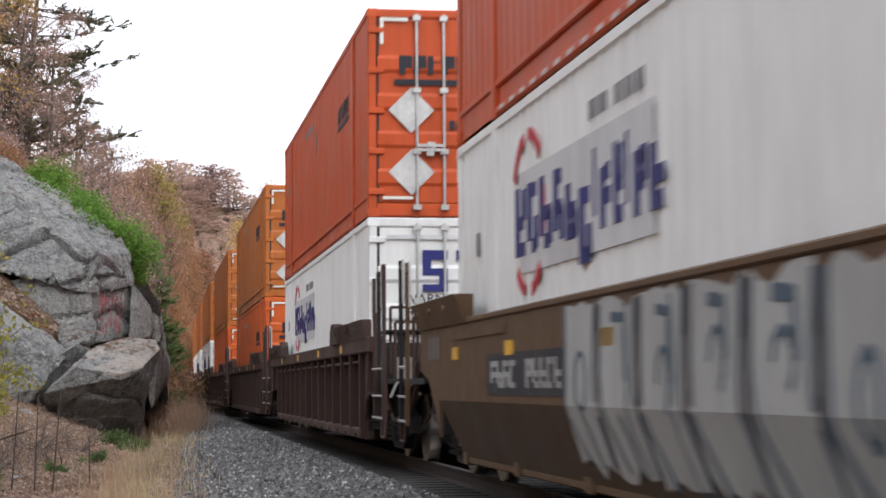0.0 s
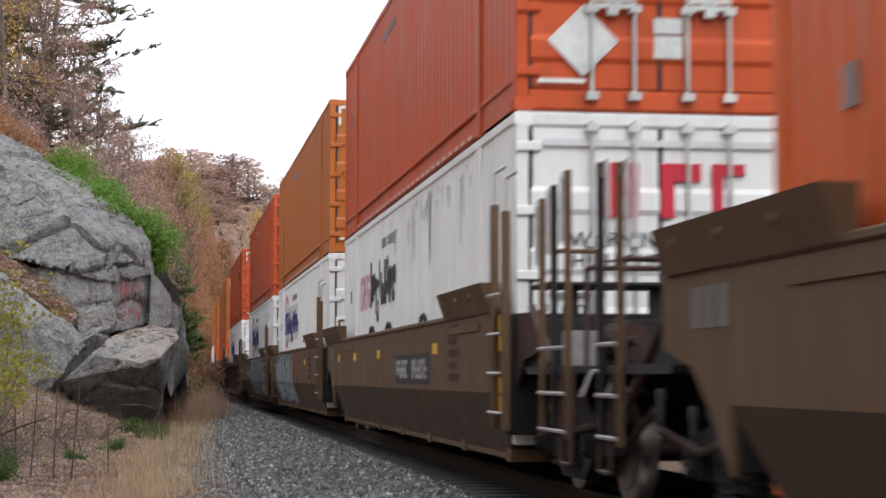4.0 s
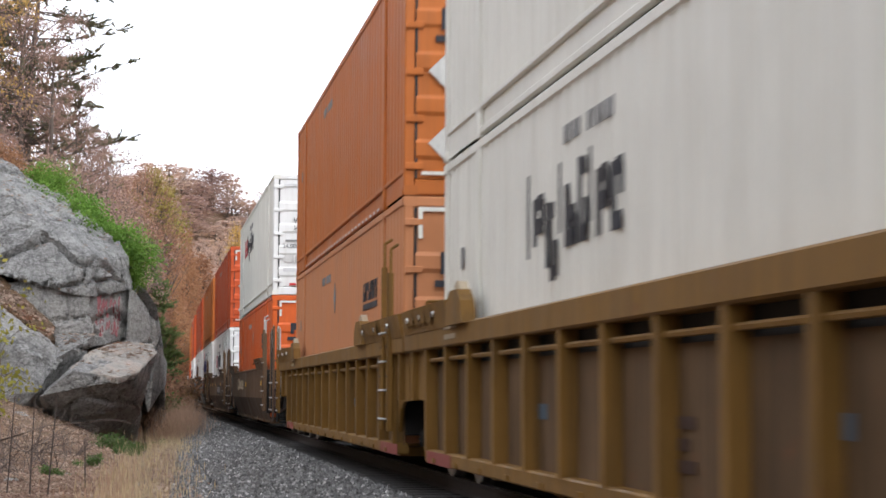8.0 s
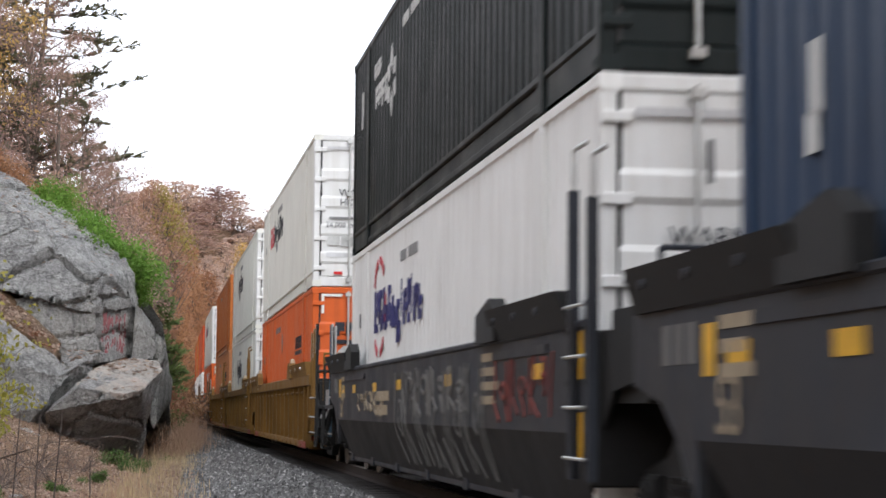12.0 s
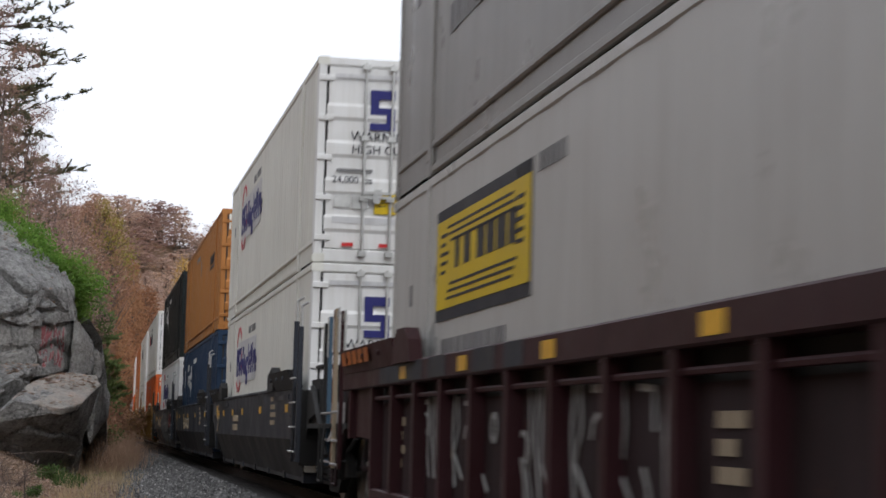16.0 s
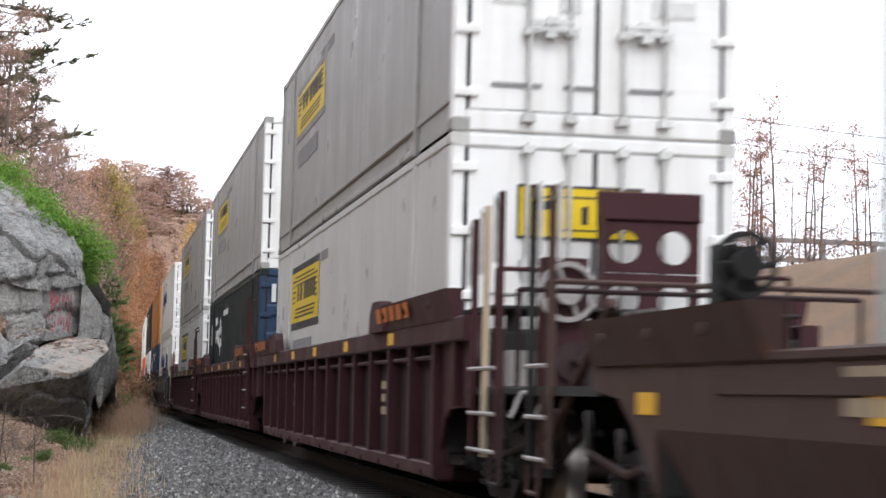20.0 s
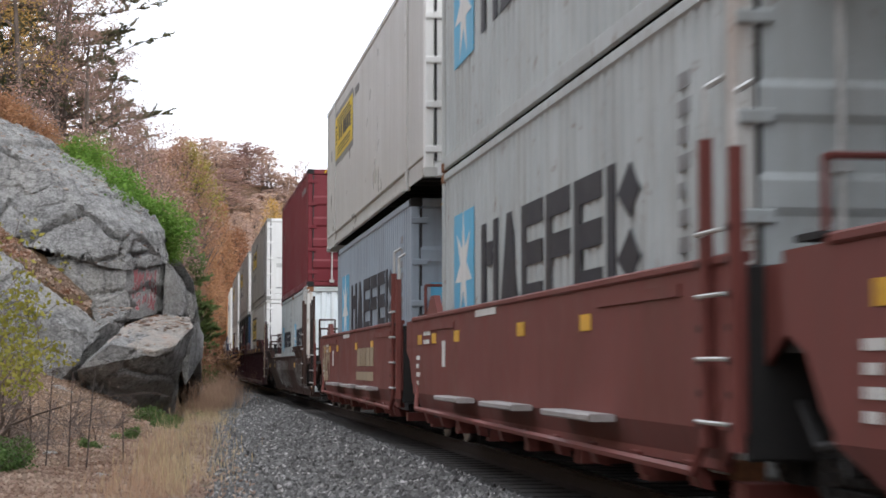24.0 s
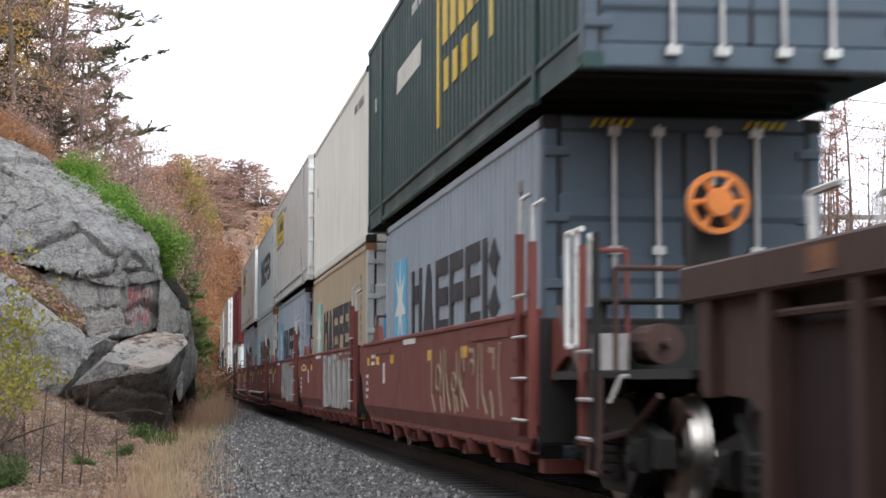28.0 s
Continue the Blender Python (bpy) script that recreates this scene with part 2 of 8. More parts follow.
class Geo:
    """Collects vertices and faces of one mesh."""

    def __init__(self):
        self.v, self.f = [], []

    def add(self, verts, faces):
        o = len(self.v)
        self.v += [tuple(p) for p in verts]
        self.f += [tuple(i + o for i in q) for q in faces]
        return self

    def box(self, x0, x1, y0, y1, z0, z1, c=0.0):
        """A box; c: the chamfer of its long edges."""
        if c <= 0:
            v = [(x, y, z) for x in (x0, x1) for y in (y0, y1) for z in (z0, z1)]
            return self.add(v, [(0, 1, 3, 2), (4, 6, 7, 5), (0, 4, 5, 1), (2, 3, 7, 6), (0, 2, 6, 4), (1, 5, 7, 3)])
        d = (x1 - x0, y1 - y0, z1 - z0)
        k = d.index(max(d))
        if k == 0:
            ring = [(y0 + c, z0), (y1 - c, z0), (y1, z0 + c), (y1, z1 - c), (y1 - c, z1), (y0 + c, z1), (y0, z1 - c), (y0, z0 + c)]
            v = [(x, *p) for x in (x0, x1) for p in ring]
        elif k == 1:
            ring = [(x0 + c, z0), (x0, z0 + c), (x0, z1 - c), (x0 + c, z1), (x1 - c, z1), (x1, z1 - c), (x1, z0 + c), (x1 - c, z0)]
            v = [(p[0], y, p[1]) for y in (y0, y1) for p in ring]
        else:
            ring = [(x0 + c, y0), (x1 - c, y0), (x1, y0 + c), (x1, y1 - c), (x1 - c, y1), (x0 + c, y1), (x0, y1 - c), (x0, y0 + c)]
            v = [(*p, z) for z in (z0, z1) for p in ring]
        f = [tuple(range(7, -1, -1)), tuple(range(8, 16))]
        f += [(i, (i + 1) % 8, 8 + (i + 1) % 8, 8 + i) for i in range(8)]
        return self.add(v, f)

    def prism(self, ring, axis, a, b):
        """A polygon in the plane across axis, drawn from a to b along it."""
        n = len(ring)
        put = {"x": lambda p, t: (t, p[0], p[1]), "y": lambda p, t: (p[0], t, p[1]), "z": lambda p, t: (p[0], p[1], t)}[axis]
        v = [put(p, a) for p in ring] + [put(p, b) for p in ring]
        f = [tuple(range(n - 1, -1, -1)), tuple(range(n, 2 * n))]
        f += [(i, (i + 1) % n, n + (i + 1) % n, n + i) for i in range(n)]
        return self.add(v, f)

    def tube(self, p, q, r0, r1=None, n=8, cap=True):
        r1 = r0 if r1 is None else r1
        p, q = Vector(p), Vector(q)
        d = q - p
        if d.length < 1e-6:
            return self
        t = d.normalized()
        u = t.orthogonal().normalized()
        w = t.cross(u)
        v = []
        for c, r in ((p, r0), (q, r1)):
            for i in range(n):
                a = 2 * math.pi * i / n
                v.append(c + (u * math.cos(a) + w * math.sin(a)) * r)
        f = [(i, (i + 1) % n, n + (i + 1) % n, n + i) for i in range(n)]
        if cap:
            f += [tuple(range(n - 1, -1, -1)), tuple(range(n, 2 * n))]
        return self.add(v, f)

    def path(self, pts, r, n=6):
        for a, b in zip(pts, pts[1:]):
            self.tube(a, b, r, r, n)
        return self

    def ring(self, c, axis, r_out, r_in, half, n=24):
        """A flat ring (or disc with r_in 0) round axis."""
        put = {"x": lambda a, r, t: (c[0] + t, c[1] + r * math.cos(a), c[2] + r * math.sin(a)),
               "y": lambda a, r, t: (c[0] + r * math.cos(a), c[1] + t, c[2] + r * math.sin(a))}[axis]
        v = []
        for t in (-half, half):
            for r in (r_out, max(r_in, 1e-4)):
                v += [put(2 * math.pi * i / n, r, t) for i in range(n)]
        f = []
        for i in range(n):
            j = (i + 1) % n
            f += [(i, j, 2 * n + j, 2 * n + i), (n + i, 3 * n + i, 3 * n + j, n + j), (i, n + i, n + j, j), (2 * n + i, 2 * n + j, 3 * n + j, 3 * n + i)]
        return self.add(v, f)

    def mesh(self, name, smooth=False):
        m = bpy.data.meshes.new(name)
        m.from_pydata(self.v, [], self.f)
        m.update()
        if smooth:
            m.shade_smooth()
        return m


def part(name, geo, material, parent=None, label="", smooth=False, m=None):
    me = geo if isinstance(geo, bpy.types.Mesh) else geo.mesh(name, smooth)
    if not me.materials:
        me.materials.append(M[material] if isinstance(material, str) else material)
    ob = new(name, me)
    if parent is not None:
        ob.parent = parent
    if m is not None:
        ob.matrix_basis = m
    return tagged(ob, label) if label else ob


def thing(name, label, category, group="", kind=""):
    return tagged(new(name), label, category, group, kind)


LETTERED = {}


def words(text, size, material, parent, m, name="lettering"):
    """Plain words in the built-in font, as a thin mesh. They read along x in the plane xy of m."""
    key = (text, size)
    if key not in LETTERED:
        c = bpy.data.curves.new("words", "FONT")
        c.body, c.size, c.align_x, c.extrude = text, size, "CENTER", 0.002
        o = bpy.data.objects.new("words", c)
        scene.collection.objects.link(o)
        LETTERED[key] = bpy.data.meshes.new_from_object(o.evaluated_get(bpy.context.evaluated_depsgraph_get()))
        bpy.data.objects.remove(o)
    return part(name, LETTERED[key], material, parent, m=m)


# ---- the railway's line ----
TRACK_X = 4.246


def make_line():
    """Points of the track's middle every half metre: straight past the camera, then a bend to the right."""
    k, k3, line, x, y, a = -1.024e-4, 2.53e-6, {}, TRACK_X, 0.0, 0.0
    step = 0.5
    for i in range(1500):
        s = i * step
        line[i] = (x, y, a)
        bend = k + k3 * s if s < 150 else k + k3 * 150 if s < 185 else min(k + k3 * 150 + (s - 185) * 9e-5, 1 / 300)
        x, y, a = x + math.sin(a + bend * step / 2) * step, y + math.cos(a + bend * step / 2) * step, a + bend * step
    return line


LINE = make_line()


def track_at(s):
    """x, y and the turn to the right (radians) of the track s metres past the camera."""
    if s <= 0:
        return TRACK_X, s, 0.0
    i = min(int(s * 2), 1498)
    f = min(s * 2 - i, 1.0)
    p, q = LINE[i], LINE[i + 1]
    return tuple(u + (w - u) * f for u, w in zip(p, q))


SPEEDS = [(4, 13.18), (8, 13.17), (12, 13.12), (16, 13.12), (20, 13.16), (24, 13.03), (28, 12.71)]


def gone(t):
    """How far the train has run after t seconds."""
    s, a = 0.0, 0.0
    for b, v in SPEEDS:
        s += v * max(0.0, min(t, b) - a)
        a = b
    return s


def on_track(s):
    x, y, a = track_at(s)
    return pose(x, y, 0, 0, 0, -math.degrees(a))


ROLLING = []   # thing, place of its middle at the start, its height and shift on the unit
WHEELS = []


# ---- containers ----
def corrugated(geo, x_out, y0, y1, z0, z1, pitch, depth, side):
    """A standing trapezoid-corrugated wall along y; side -1 looks to -x."""
    n = max(1, round((y1 - y0) / pitch))
    p = (y1 - y0) / n
    prof = []
    for i in range(n):
        y = y0 + i * p
        prof += [(y, 0), (y + 0.34 * p, 0), (y + 0.5 * p, depth), (y + 0.84 * p, depth)]
    prof.append((y1, 0))
    v = [(side * (x_out - d), y, z) for y, d in prof for z in (z0, z1)]
    geo.add(v, [(2 * i, 2 * i + 1, 2 * i + 3, 2 * i + 2) for i in range(len(prof) - 1)])


def corrugated_end(geo, y_out, x0, x1, z0, z1, pitch, depth, way):
    n = max(1, round((x1 - x0) / pitch))
    p = (x1 - x0) / n
    prof = []
    for i in range(n):
        x = x0 + i * p
        prof += [(x, 0), (x + 0.34 * p, 0), (x + 0.5 * p, depth), (x + 0.84 * p, depth)]
    prof.append((x1, 0))
    v = [(x, way * (y_out - d), z) for x, d in prof for z in (z0, z1)]
    geo.add(v, [(2 * i, 2 * i + 1, 2 * i + 3, 2 * i + 2) for i in range(len(prof) - 1)])


def bars(geo, side, x, y, z, widths, height, gap, slant=0.0):
    """Upright plain bars on a side wall, read towards the camera's end; y is the far edge."""
    for i, w in enumerate(widths):
        if w > 0:
            geo.add([(side * x, y, z), (side * x, y - w, z), (side * x, y - w - slant, z + height), (side * x, y - slant, z + height),
                     (side * (x - 0.01), y, z), (side * (x - 0.01), y - w, z), (side * (x - 0.01), y - w - slant, z + height), (side * (x - 0.01), y - slant, z + height)],
                    [(0, 1, 2, 3), (4, 7, 6, 5), (0, 4, 5, 1), (1, 5, 6, 2), (2, 6, 7, 3), (3, 7, 4, 0)])
        y -= abs(w) + gap
    return y


def broken(geo, x, y, z, cells, h, s, seed):
    """A row of broken bars: in each cell a stem and short cross bars, at random heights, that spell nothing. cells: (width, drop, height share)."""
    rnd = random.Random(seed)
    for w, drop, k in cells:
        hh, zz = h * k, z - drop
        st = min(s, w * 0.42)
        lo = rnd.choice((0.0, 0.0, 0.3))
        geo.box(-x, -x + 0.008, y - st, y, zz + hh * lo * 0.6, zz + hh)
        if w > s * 1.5:
            for f in rnd.sample((0.0, 0.38, 0.78), 2):
                geo.box(-x, -x + 0.008, y - w * rnd.uniform(0.75, 1.0), y - st - 0.012, zz + hh * f, zz + hh * f + h * 0.2)
            if rnd.random() < 0.7:
                a = rnd.choice((0.0, 0.45))
                geo.box(-x, -x + 0.008, y - w, y - w + st * 0.9, zz + hh * (a + 0.05), zz + hh * (a + 0.5))
        y -= w + s * 0.5
    return y


def panel(geo, x, y0, y1, z0, z1, t=0.008):
    """A flat plate on the left wall at x."""
    geo.box(-x, -x + t, min(y0, y1), max(y0, y1), z0, z1)


def disc_pts(y, z, r, n=20, a0=0.0, a1=2 * math.pi):
    return [(y + r * math.cos(a0 + (a1 - a0) * i / n), z + r * math.sin(a0 + (a1 - a0) * i / n)) for i in range(n + (1 if a1 - a0 < 6.2 else 0))]


def arc(geo, x, y, z, r, w, a0, a1, n=12):
    out, inn = disc_pts(y, z, r, n, a0, a1), disc_pts(y, z, r - w, n, a0, a1)
    for i in range(len(out) - 1):
        geo.prism([out[i], out[i + 1], inn[i + 1], inn[i]], "x", -x, -x + 0.008)


def marks_side(c, style, L, H, wx):
    """Painted devices on the side that looks at the camera."""
    f = L / 2
    x = wx + 0.006
    if style in ("round_blue", "round_blue_bare"):
        if style == "round_blue":
            g = Geo()
            panel(g, x, f - 3.1, f - 7.3, 1.48, 2.30)
            part("logo_panel", g, "paleink", c, "pale grey logo panel")
        g = Geo()
        for a0, a1 in ((0.5, 1.3), (1.6, 2.4), (2.9, 3.5), (3.9, 4.5), (5.0, 5.5)):
            arc(g, x + 0.004, f - 3.45, 1.95, 0.68, 0.10, a0, a1)
        part("logo_ring", g, "redink", c, "broken red ring")
        g = Geo()
        broken(g, x + 0.008, f - 2.95, 1.62, [(0.42, 0, 1), (0.4, 0, 1), (0.44, 0, 1), (0.34, 0, 1.0), (0.36, 0, 0.72), (0.36, 0.2, 0.95), (0.12, 0, 1), (0.3, 0, 0.72), (0.24, 0, 0.95), (0.12, 0, 1), (0.32, 0, 0.72), (0.32, 0, 0.72)], 0.56, 0.155, 7)
        part("logo", g, "blueink", c, "blue logo bars")
    if style == "pink_black":
        g = Geo()
        broken(g, x, f - 2.65, 1.60, [(0.38, 0, 1), (0.38, 0, 1), (0.4, 0, 1)], 0.52, 0.12, 3)
        part("logo", g, "pinkink", c, "washed-out pink logo bars")
        g = Geo()
        rnd = random.Random(19)
        for _ in range(26):
            yy, top = rnd.uniform(-6.0, 1.6), H - 0.14 - rnd.uniform(0, 0.25)
            w, deep = rnd.uniform(0.02, 0.09), rnd.uniform(0.15, 1.3) * rnd.random()
            g.prism([(yy, top), (yy - w, top), (yy - w * 0.7, top - deep - 0.05), (yy - w * 0.3, top - deep)], "x", -x + 0.004, -x + 0.008)
        part("mildew", g, "mildew", c, "grey-green mildew runs")
        g = Geo()
        broken(g, x, f - 4.1, 1.60, [(0.16, 0, 1.1), (0.4, 0, 0.75), (0.4, 0.22, 1.0), (0.13, 0, 1.05), (0.36, 0, 0.75), (0.28, 0, 1.0), (0.13, 0, 1.05), (0.34, 0, 0.75), (0.34, 0, 0.75)], 0.62, 0.14, 11)
        part("logo", g, "blackink", c, "black logo bars")
    if style == "red_black":
        g = Geo()
        broken(g, x, f - 2.92, 1.76, [(0.38, 0, 1), (0.38, 0, 1), (0.42, 0, 1)], 0.5, 0.12, 3)
        part("logo", g, "redink", c, "red logo bars")
        g = Geo()
        broken(g, x, f - 4.4, 1.74, [(0.16, 0, 1.1), (0.4, 0, 0.75), (0.4, 0.22, 1.0), (0.13, 0, 1.05), (0.36, 0, 0.75), (0.28, 0, 1.0), (0.13, 0, 1.05), (0.34, 0, 0.75), (0.34, 0, 0.75)], 0.55, 0.13, 11)
        part("logo", g, "blackink", c, "black logo bars")
    if style == "black_low":
        g = Geo()
        broken(g, x, f - 4.25, 1.64, [(0.16, 0, 1.1), (0.4, 0, 0.75), (0.4, 0.22, 1.0), (0.13, 0, 1.05), (0.36, 0, 0.75), (0.28, 0, 1.0), (0.13, 0, 1.05), (0.34, 0, 0.75), (0.34, 0, 0.75)], 0.6, 0.14, 11)
        part("logo", g, "blackink", c, "black logo bars")
    if style == "dark_rear":
        g = Geo()
        y = -f + 4.3
        for k, w in enumerate((0.19, 0.18, 0.18, 0.19, 0.17, 0.07, 0.18, 0.17, 0.18)):
            bars(g, -1, x, y, 1.84, [w * 0.42], 0.25, 0, 0.04)
            bars(g, -1, x, y - w * 0.44, 1.84 + (0.14 if k % 3 else 0.0), [w * 0.4], 0.09 if k % 2 else 0.11, 0, 0.02)
            y -= w + 0.018
        part("logo", g, "blackink", c, "dark block logo")
        g = Geo()
        panel(g, x, -f + 4.3, y + 0.03, 1.72, 1.80)
        part("logo_stripe", g, "blackink", c, "dark stripe below the logo")
        g = Geo()
        g.prism([(0.16, 2.1), (0.3, 1.86), (0.44, 2.1), (0.3, 2.34)], "x", -x, -x + 0.008)
        part("diamond_mark", g, "greyink", c, "small grey diamond")
    if style in ("yellow_panel", "yellow_upper", "yellow_small"):
        y0, y1, z0, z1 = {"yellow_panel": (2.45, 6.15, 1.55, 2.52), "yellow_upper": (2.5, 6.2, 1.58, 2.42), "yellow_small": (2.0, 5.9, 1.57, 2.6)}[style]
        g = Geo()
        panel(g, x, f - y0, f - y1, z0, z1)
        part("sign_border", g, "blackink" if style == "yellow_panel" else "greyink", c, "dark sign border")
        g = Geo()
        panel(g, x + 0.004, f - y0 - 0.03, f - y1 + 0.03, z0 + 0.10, z1 - 0.10)
        part("sign_panel", g, "signyellow", c, "yellow logo panel")
        g = Geo()
        w = (y1 - y0)
        for k in range(3):
            for zz in (z0 + 0.17 + 0.06 * k, z1 - 0.19 - 0.06 * k):
                panel(g, x + 0.008, f - y0 - w * (0.14 + 0.02 * k), f - y1 + w * (0.16 - 0.02 * k), zz, zz + 0.022)
        for k in range(5):
            zz = z0 + 0.4 + 0.08 * k
            panel(g, x + 0.008, f - y0 - w * 0.06, f - y0 - w * (0.12 + 0.02 * (k % 3)), zz, zz + 0.03)
            panel(g, x + 0.008, f - y1 + w * 0.06, f - y1 + w * (0.13 + 0.02 * (k % 2)), zz, zz + 0.03)
        bars(g, -1, x + 0.008, f - y0 - w * 0.24, z0 + 0.42, [w * 0.05, -w * 0.01, w * 0.07, -w * 0.03, w * 0.08, w * 0.08, w * 0.09, w * 0.07], (z1 - z0) * 0.26, w * 0.022)
        part("sign_device", g, "blackink", c, "black device on the panel")
        if style != "yellow_small":
            g = Geo()
            bars(g, -1, x, f - y0 - 0.3, z0 - 0.42, (0.08, 0.22, 0.18, 0.22, 0.16, 0.36, 0.24, 0.24, 0.24, 0.08), 0.26, 0.06)
            part("lettering", g, "greyink", c)
    if style == "white_star":
        g = Geo()
        y = f - 2.75
        y = broken(g, x, y, 1.75, [(0.26, 0, 1), (0.34, 0, 1), (0.32, 0, 1), (0.28, 0, 1)], 0.36, 0.1, 17)
        part("logo", g, "whiteink", c, "white logo bars")
        g = Geo()
        for k in range(6):
            a = k * math.pi / 3 + math.pi / 2
            yy, zz = y - 0.35 + 0.30 * math.cos(a) * 1.1, 1.92 + 0.27 * math.sin(a)
            g.prism([(yy + 0.16 * math.cos(a), zz + 0.2 * math.sin(a)), (yy + 0.13 * math.cos(a + 1.5), zz + 0.13 * math.sin(a + 1.5)),
                     (yy - 0.14 * math.cos(a), zz - 0.14 * math.sin(a)), (yy + 0.13 * math.cos(a - 1.5), zz + 0.13 * math.sin(a - 1.5))], "x", -x, -x + 0.008)
        part("logo_star", g, "whiteink", c, "white knot-shaped device")
        g = Geo()
        broken(g, x, f - 2.6, 2.24, [(0.13, 0, 1)] * 5, 0.2, 0.05, 23)
        panel(g, x, f - 1.05, f - 1.18, 1.95, 2.3)
        part("number_mark", g, "whiteink", c)
    if style in ("sea", "sea_tan", "sea_half"):
        y0 = 1.0 if style != "sea_half" else 0.5
        wstar = 1.45 if style != "sea_half" else 0.8
        z1 = 2.32 if style != "sea_half" else 1.78
        g = Geo()
        panel(g, x, f - y0, f - y0 - wstar, 1.08, z1)
        part("logo_panel", g, "teal" if style == "sea_tan" else "skyblue", c, "faded teal square" if style == "sea_tan" else "sky-blue square")
        g = Geo()
        pts = []
        cy, cz = f - y0 - wstar / 2, (1.08 + z1) / 2
        for k in range(14):
            a = math.pi / 2 + k * math.pi / 7
            r = (0.46 if k % 2 == 0 else 0.17) * wstar * 0.95
            pts.append((cy + r * math.cos(a), cz + r * math.sin(a)))
        for k in range(14):
            g.prism([pts[k], pts[(k + 1) % 14], (cy, cz)], "x", -x - 0.004, -x + 0.004)
        part("logo_star", g, "whiteink", c, "white seven-pointed star")
        g = Geo()
        y = f - y0 - wstar - (0.55 if style != "sea_half" else 0.3)
        k = 1.0 if style != "sea_half" else 0.45
        zb, h = (1.16, 0.92) if style != "sea_half" else (1.18, 0.44)
        s = 0.26 * k
        xx = x + 0.002
        for i in range(6):
            w = 1.02 * k
            if i == 1:
                g.prism([(y, zb), (y - w * 0.38, zb + h), (y - w * 0.62, zb + h), (y - w, zb)], "x", -xx, -xx + 0.008)
            elif i in (0, 5):
                bars(g, -1, xx, y, zb, [s], h, 0, 0.0)
                if i == 0:
                    bars(g, -1, xx, y - w + s, zb, [s], h, 0, 0.0)
                    bars(g, -1, xx, y - s - 0.06, zb + h * 0.52, [w - 2 * s - 0.12], h * 0.26, 0, 0.0)
                else:
                    for zz in (0.04, 0.54):
                        g.prism([(y - s * 1.3, zb + h * (zz + 0.2)), (y - w * 0.72, zb + h * (zz + 0.42)), (y - w, zb + h * (zz + 0.2)), (y - w * 0.72, zb + h * zz)], "x", -xx, -xx + 0.008)
            else:
                bars(g, -1, xx, y, zb, [s], h, 0, 0.0)
                for zz in ((0.0, 0.4, 0.78) if i != 3 else (0.4, 0.78)):
                    bars(g, -1, xx, y - s - 0.004, zb + h * zz, [w - s], h * 0.22, 0, 0.0)
            y -= w + 0.16 * k
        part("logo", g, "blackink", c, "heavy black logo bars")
    if style == "yellow_script":
        g = Geo()
        for dy, z0, z1 in ((8.0, 0.6, 2.5), (11.8, 1.0, 2.5)):
            panel(g, x, f - dy, f - dy - 0.22, z0, z1)
        panel(g, x, f - 8.0, f - 12.0, 2.4, 2.55)
        for k in range(5):
            panel(g, x, f - 8.5 - 0.62 * k, f - 8.9 - 0.62 * k, 1.5, 2.05)
        for k in range(4):
            panel(g, x, f - 8.6 - 0.7 * k, f - 8.95 - 0.7 * k, 0.95, 1.3)
        part("logo", g, "signyellow", c, "yellow logo bars")
        g = Geo()
        bars(g, -1, x, f - 3.9, 1.62, (0.2, 0.2, 0.16, 0.2, 0.2, 0.2, 0.14, 0.22, 0.2, 0.1), 0.3, 0.08, 0.1)
        part("lettering", g, "cream", c)
    # small identity marks near the ends
    g = Geo()
    if style.startswith("sea"):
        for k in range(7):
            w = (0.3, 0.3, 0.22, 0.3, 0.12, 0.26, 0.26)[k]
            bars(g, -1, x, -f + 1.25, H - 0.55 - 0.17 * k, [w * 0.4, w * 0.3], 0.1, w * 0.2)
    else:
        bars(g, -1, x, f - 5.6 if L > 13 else f - 9.8, H - 0.5, (0.07, 0.09, 0.07, 0.08, -0.12, 0.08, 0.07, 0.09, 0.07, 0.08, 0.07), 0.13, 0.06)
        panel(g, x, f - 1.0, f - 1.14, H - 1.12, H - 0.92)
    dark = style in ("white_star", "yellow_script")
    part("number_mark", g, "whiteink" if dark else "greyink", c)


def rods(c, L, H, xs, mat="galv"):
    """Locking bars of the doors, each with its keepers and handle."""
    y = -L / 2
    for i, x in enumerate(xs):
        g = Geo()
        g.tube((x, y - 0.05, 0.10), (x, y - 0.05, H - 0.08), 0.021, n=8)
        r = part("lock_rod", g, mat, c)
        k = Geo()
        for z in (0.13, 0.9, 1.75, H - 0.14):
            k.box(x - 0.055, x + 0.055, y - 0.085, y - 0.012, z - 0.035, z + 0.035)
        part("rod_keeper", k, mat, r)
        hd = Geo()
        s = 1 if i % 2 == 0 else -1
        zz = 0.92 if i in (1, 2) else 0.98
        hd.box(min(x, x + s * 0.38), max(x, x + s * 0.38), y - 0.10, y - 0.075, zz - 0.02, zz + 0.02)
        hd.box(x + s * 0.2 - 0.05, x + s * 0.2 + 0.05, y - 0.095, y - 0.02, zz - 0.08, zz + 0.05)
        part("handle", hd, mat, r)


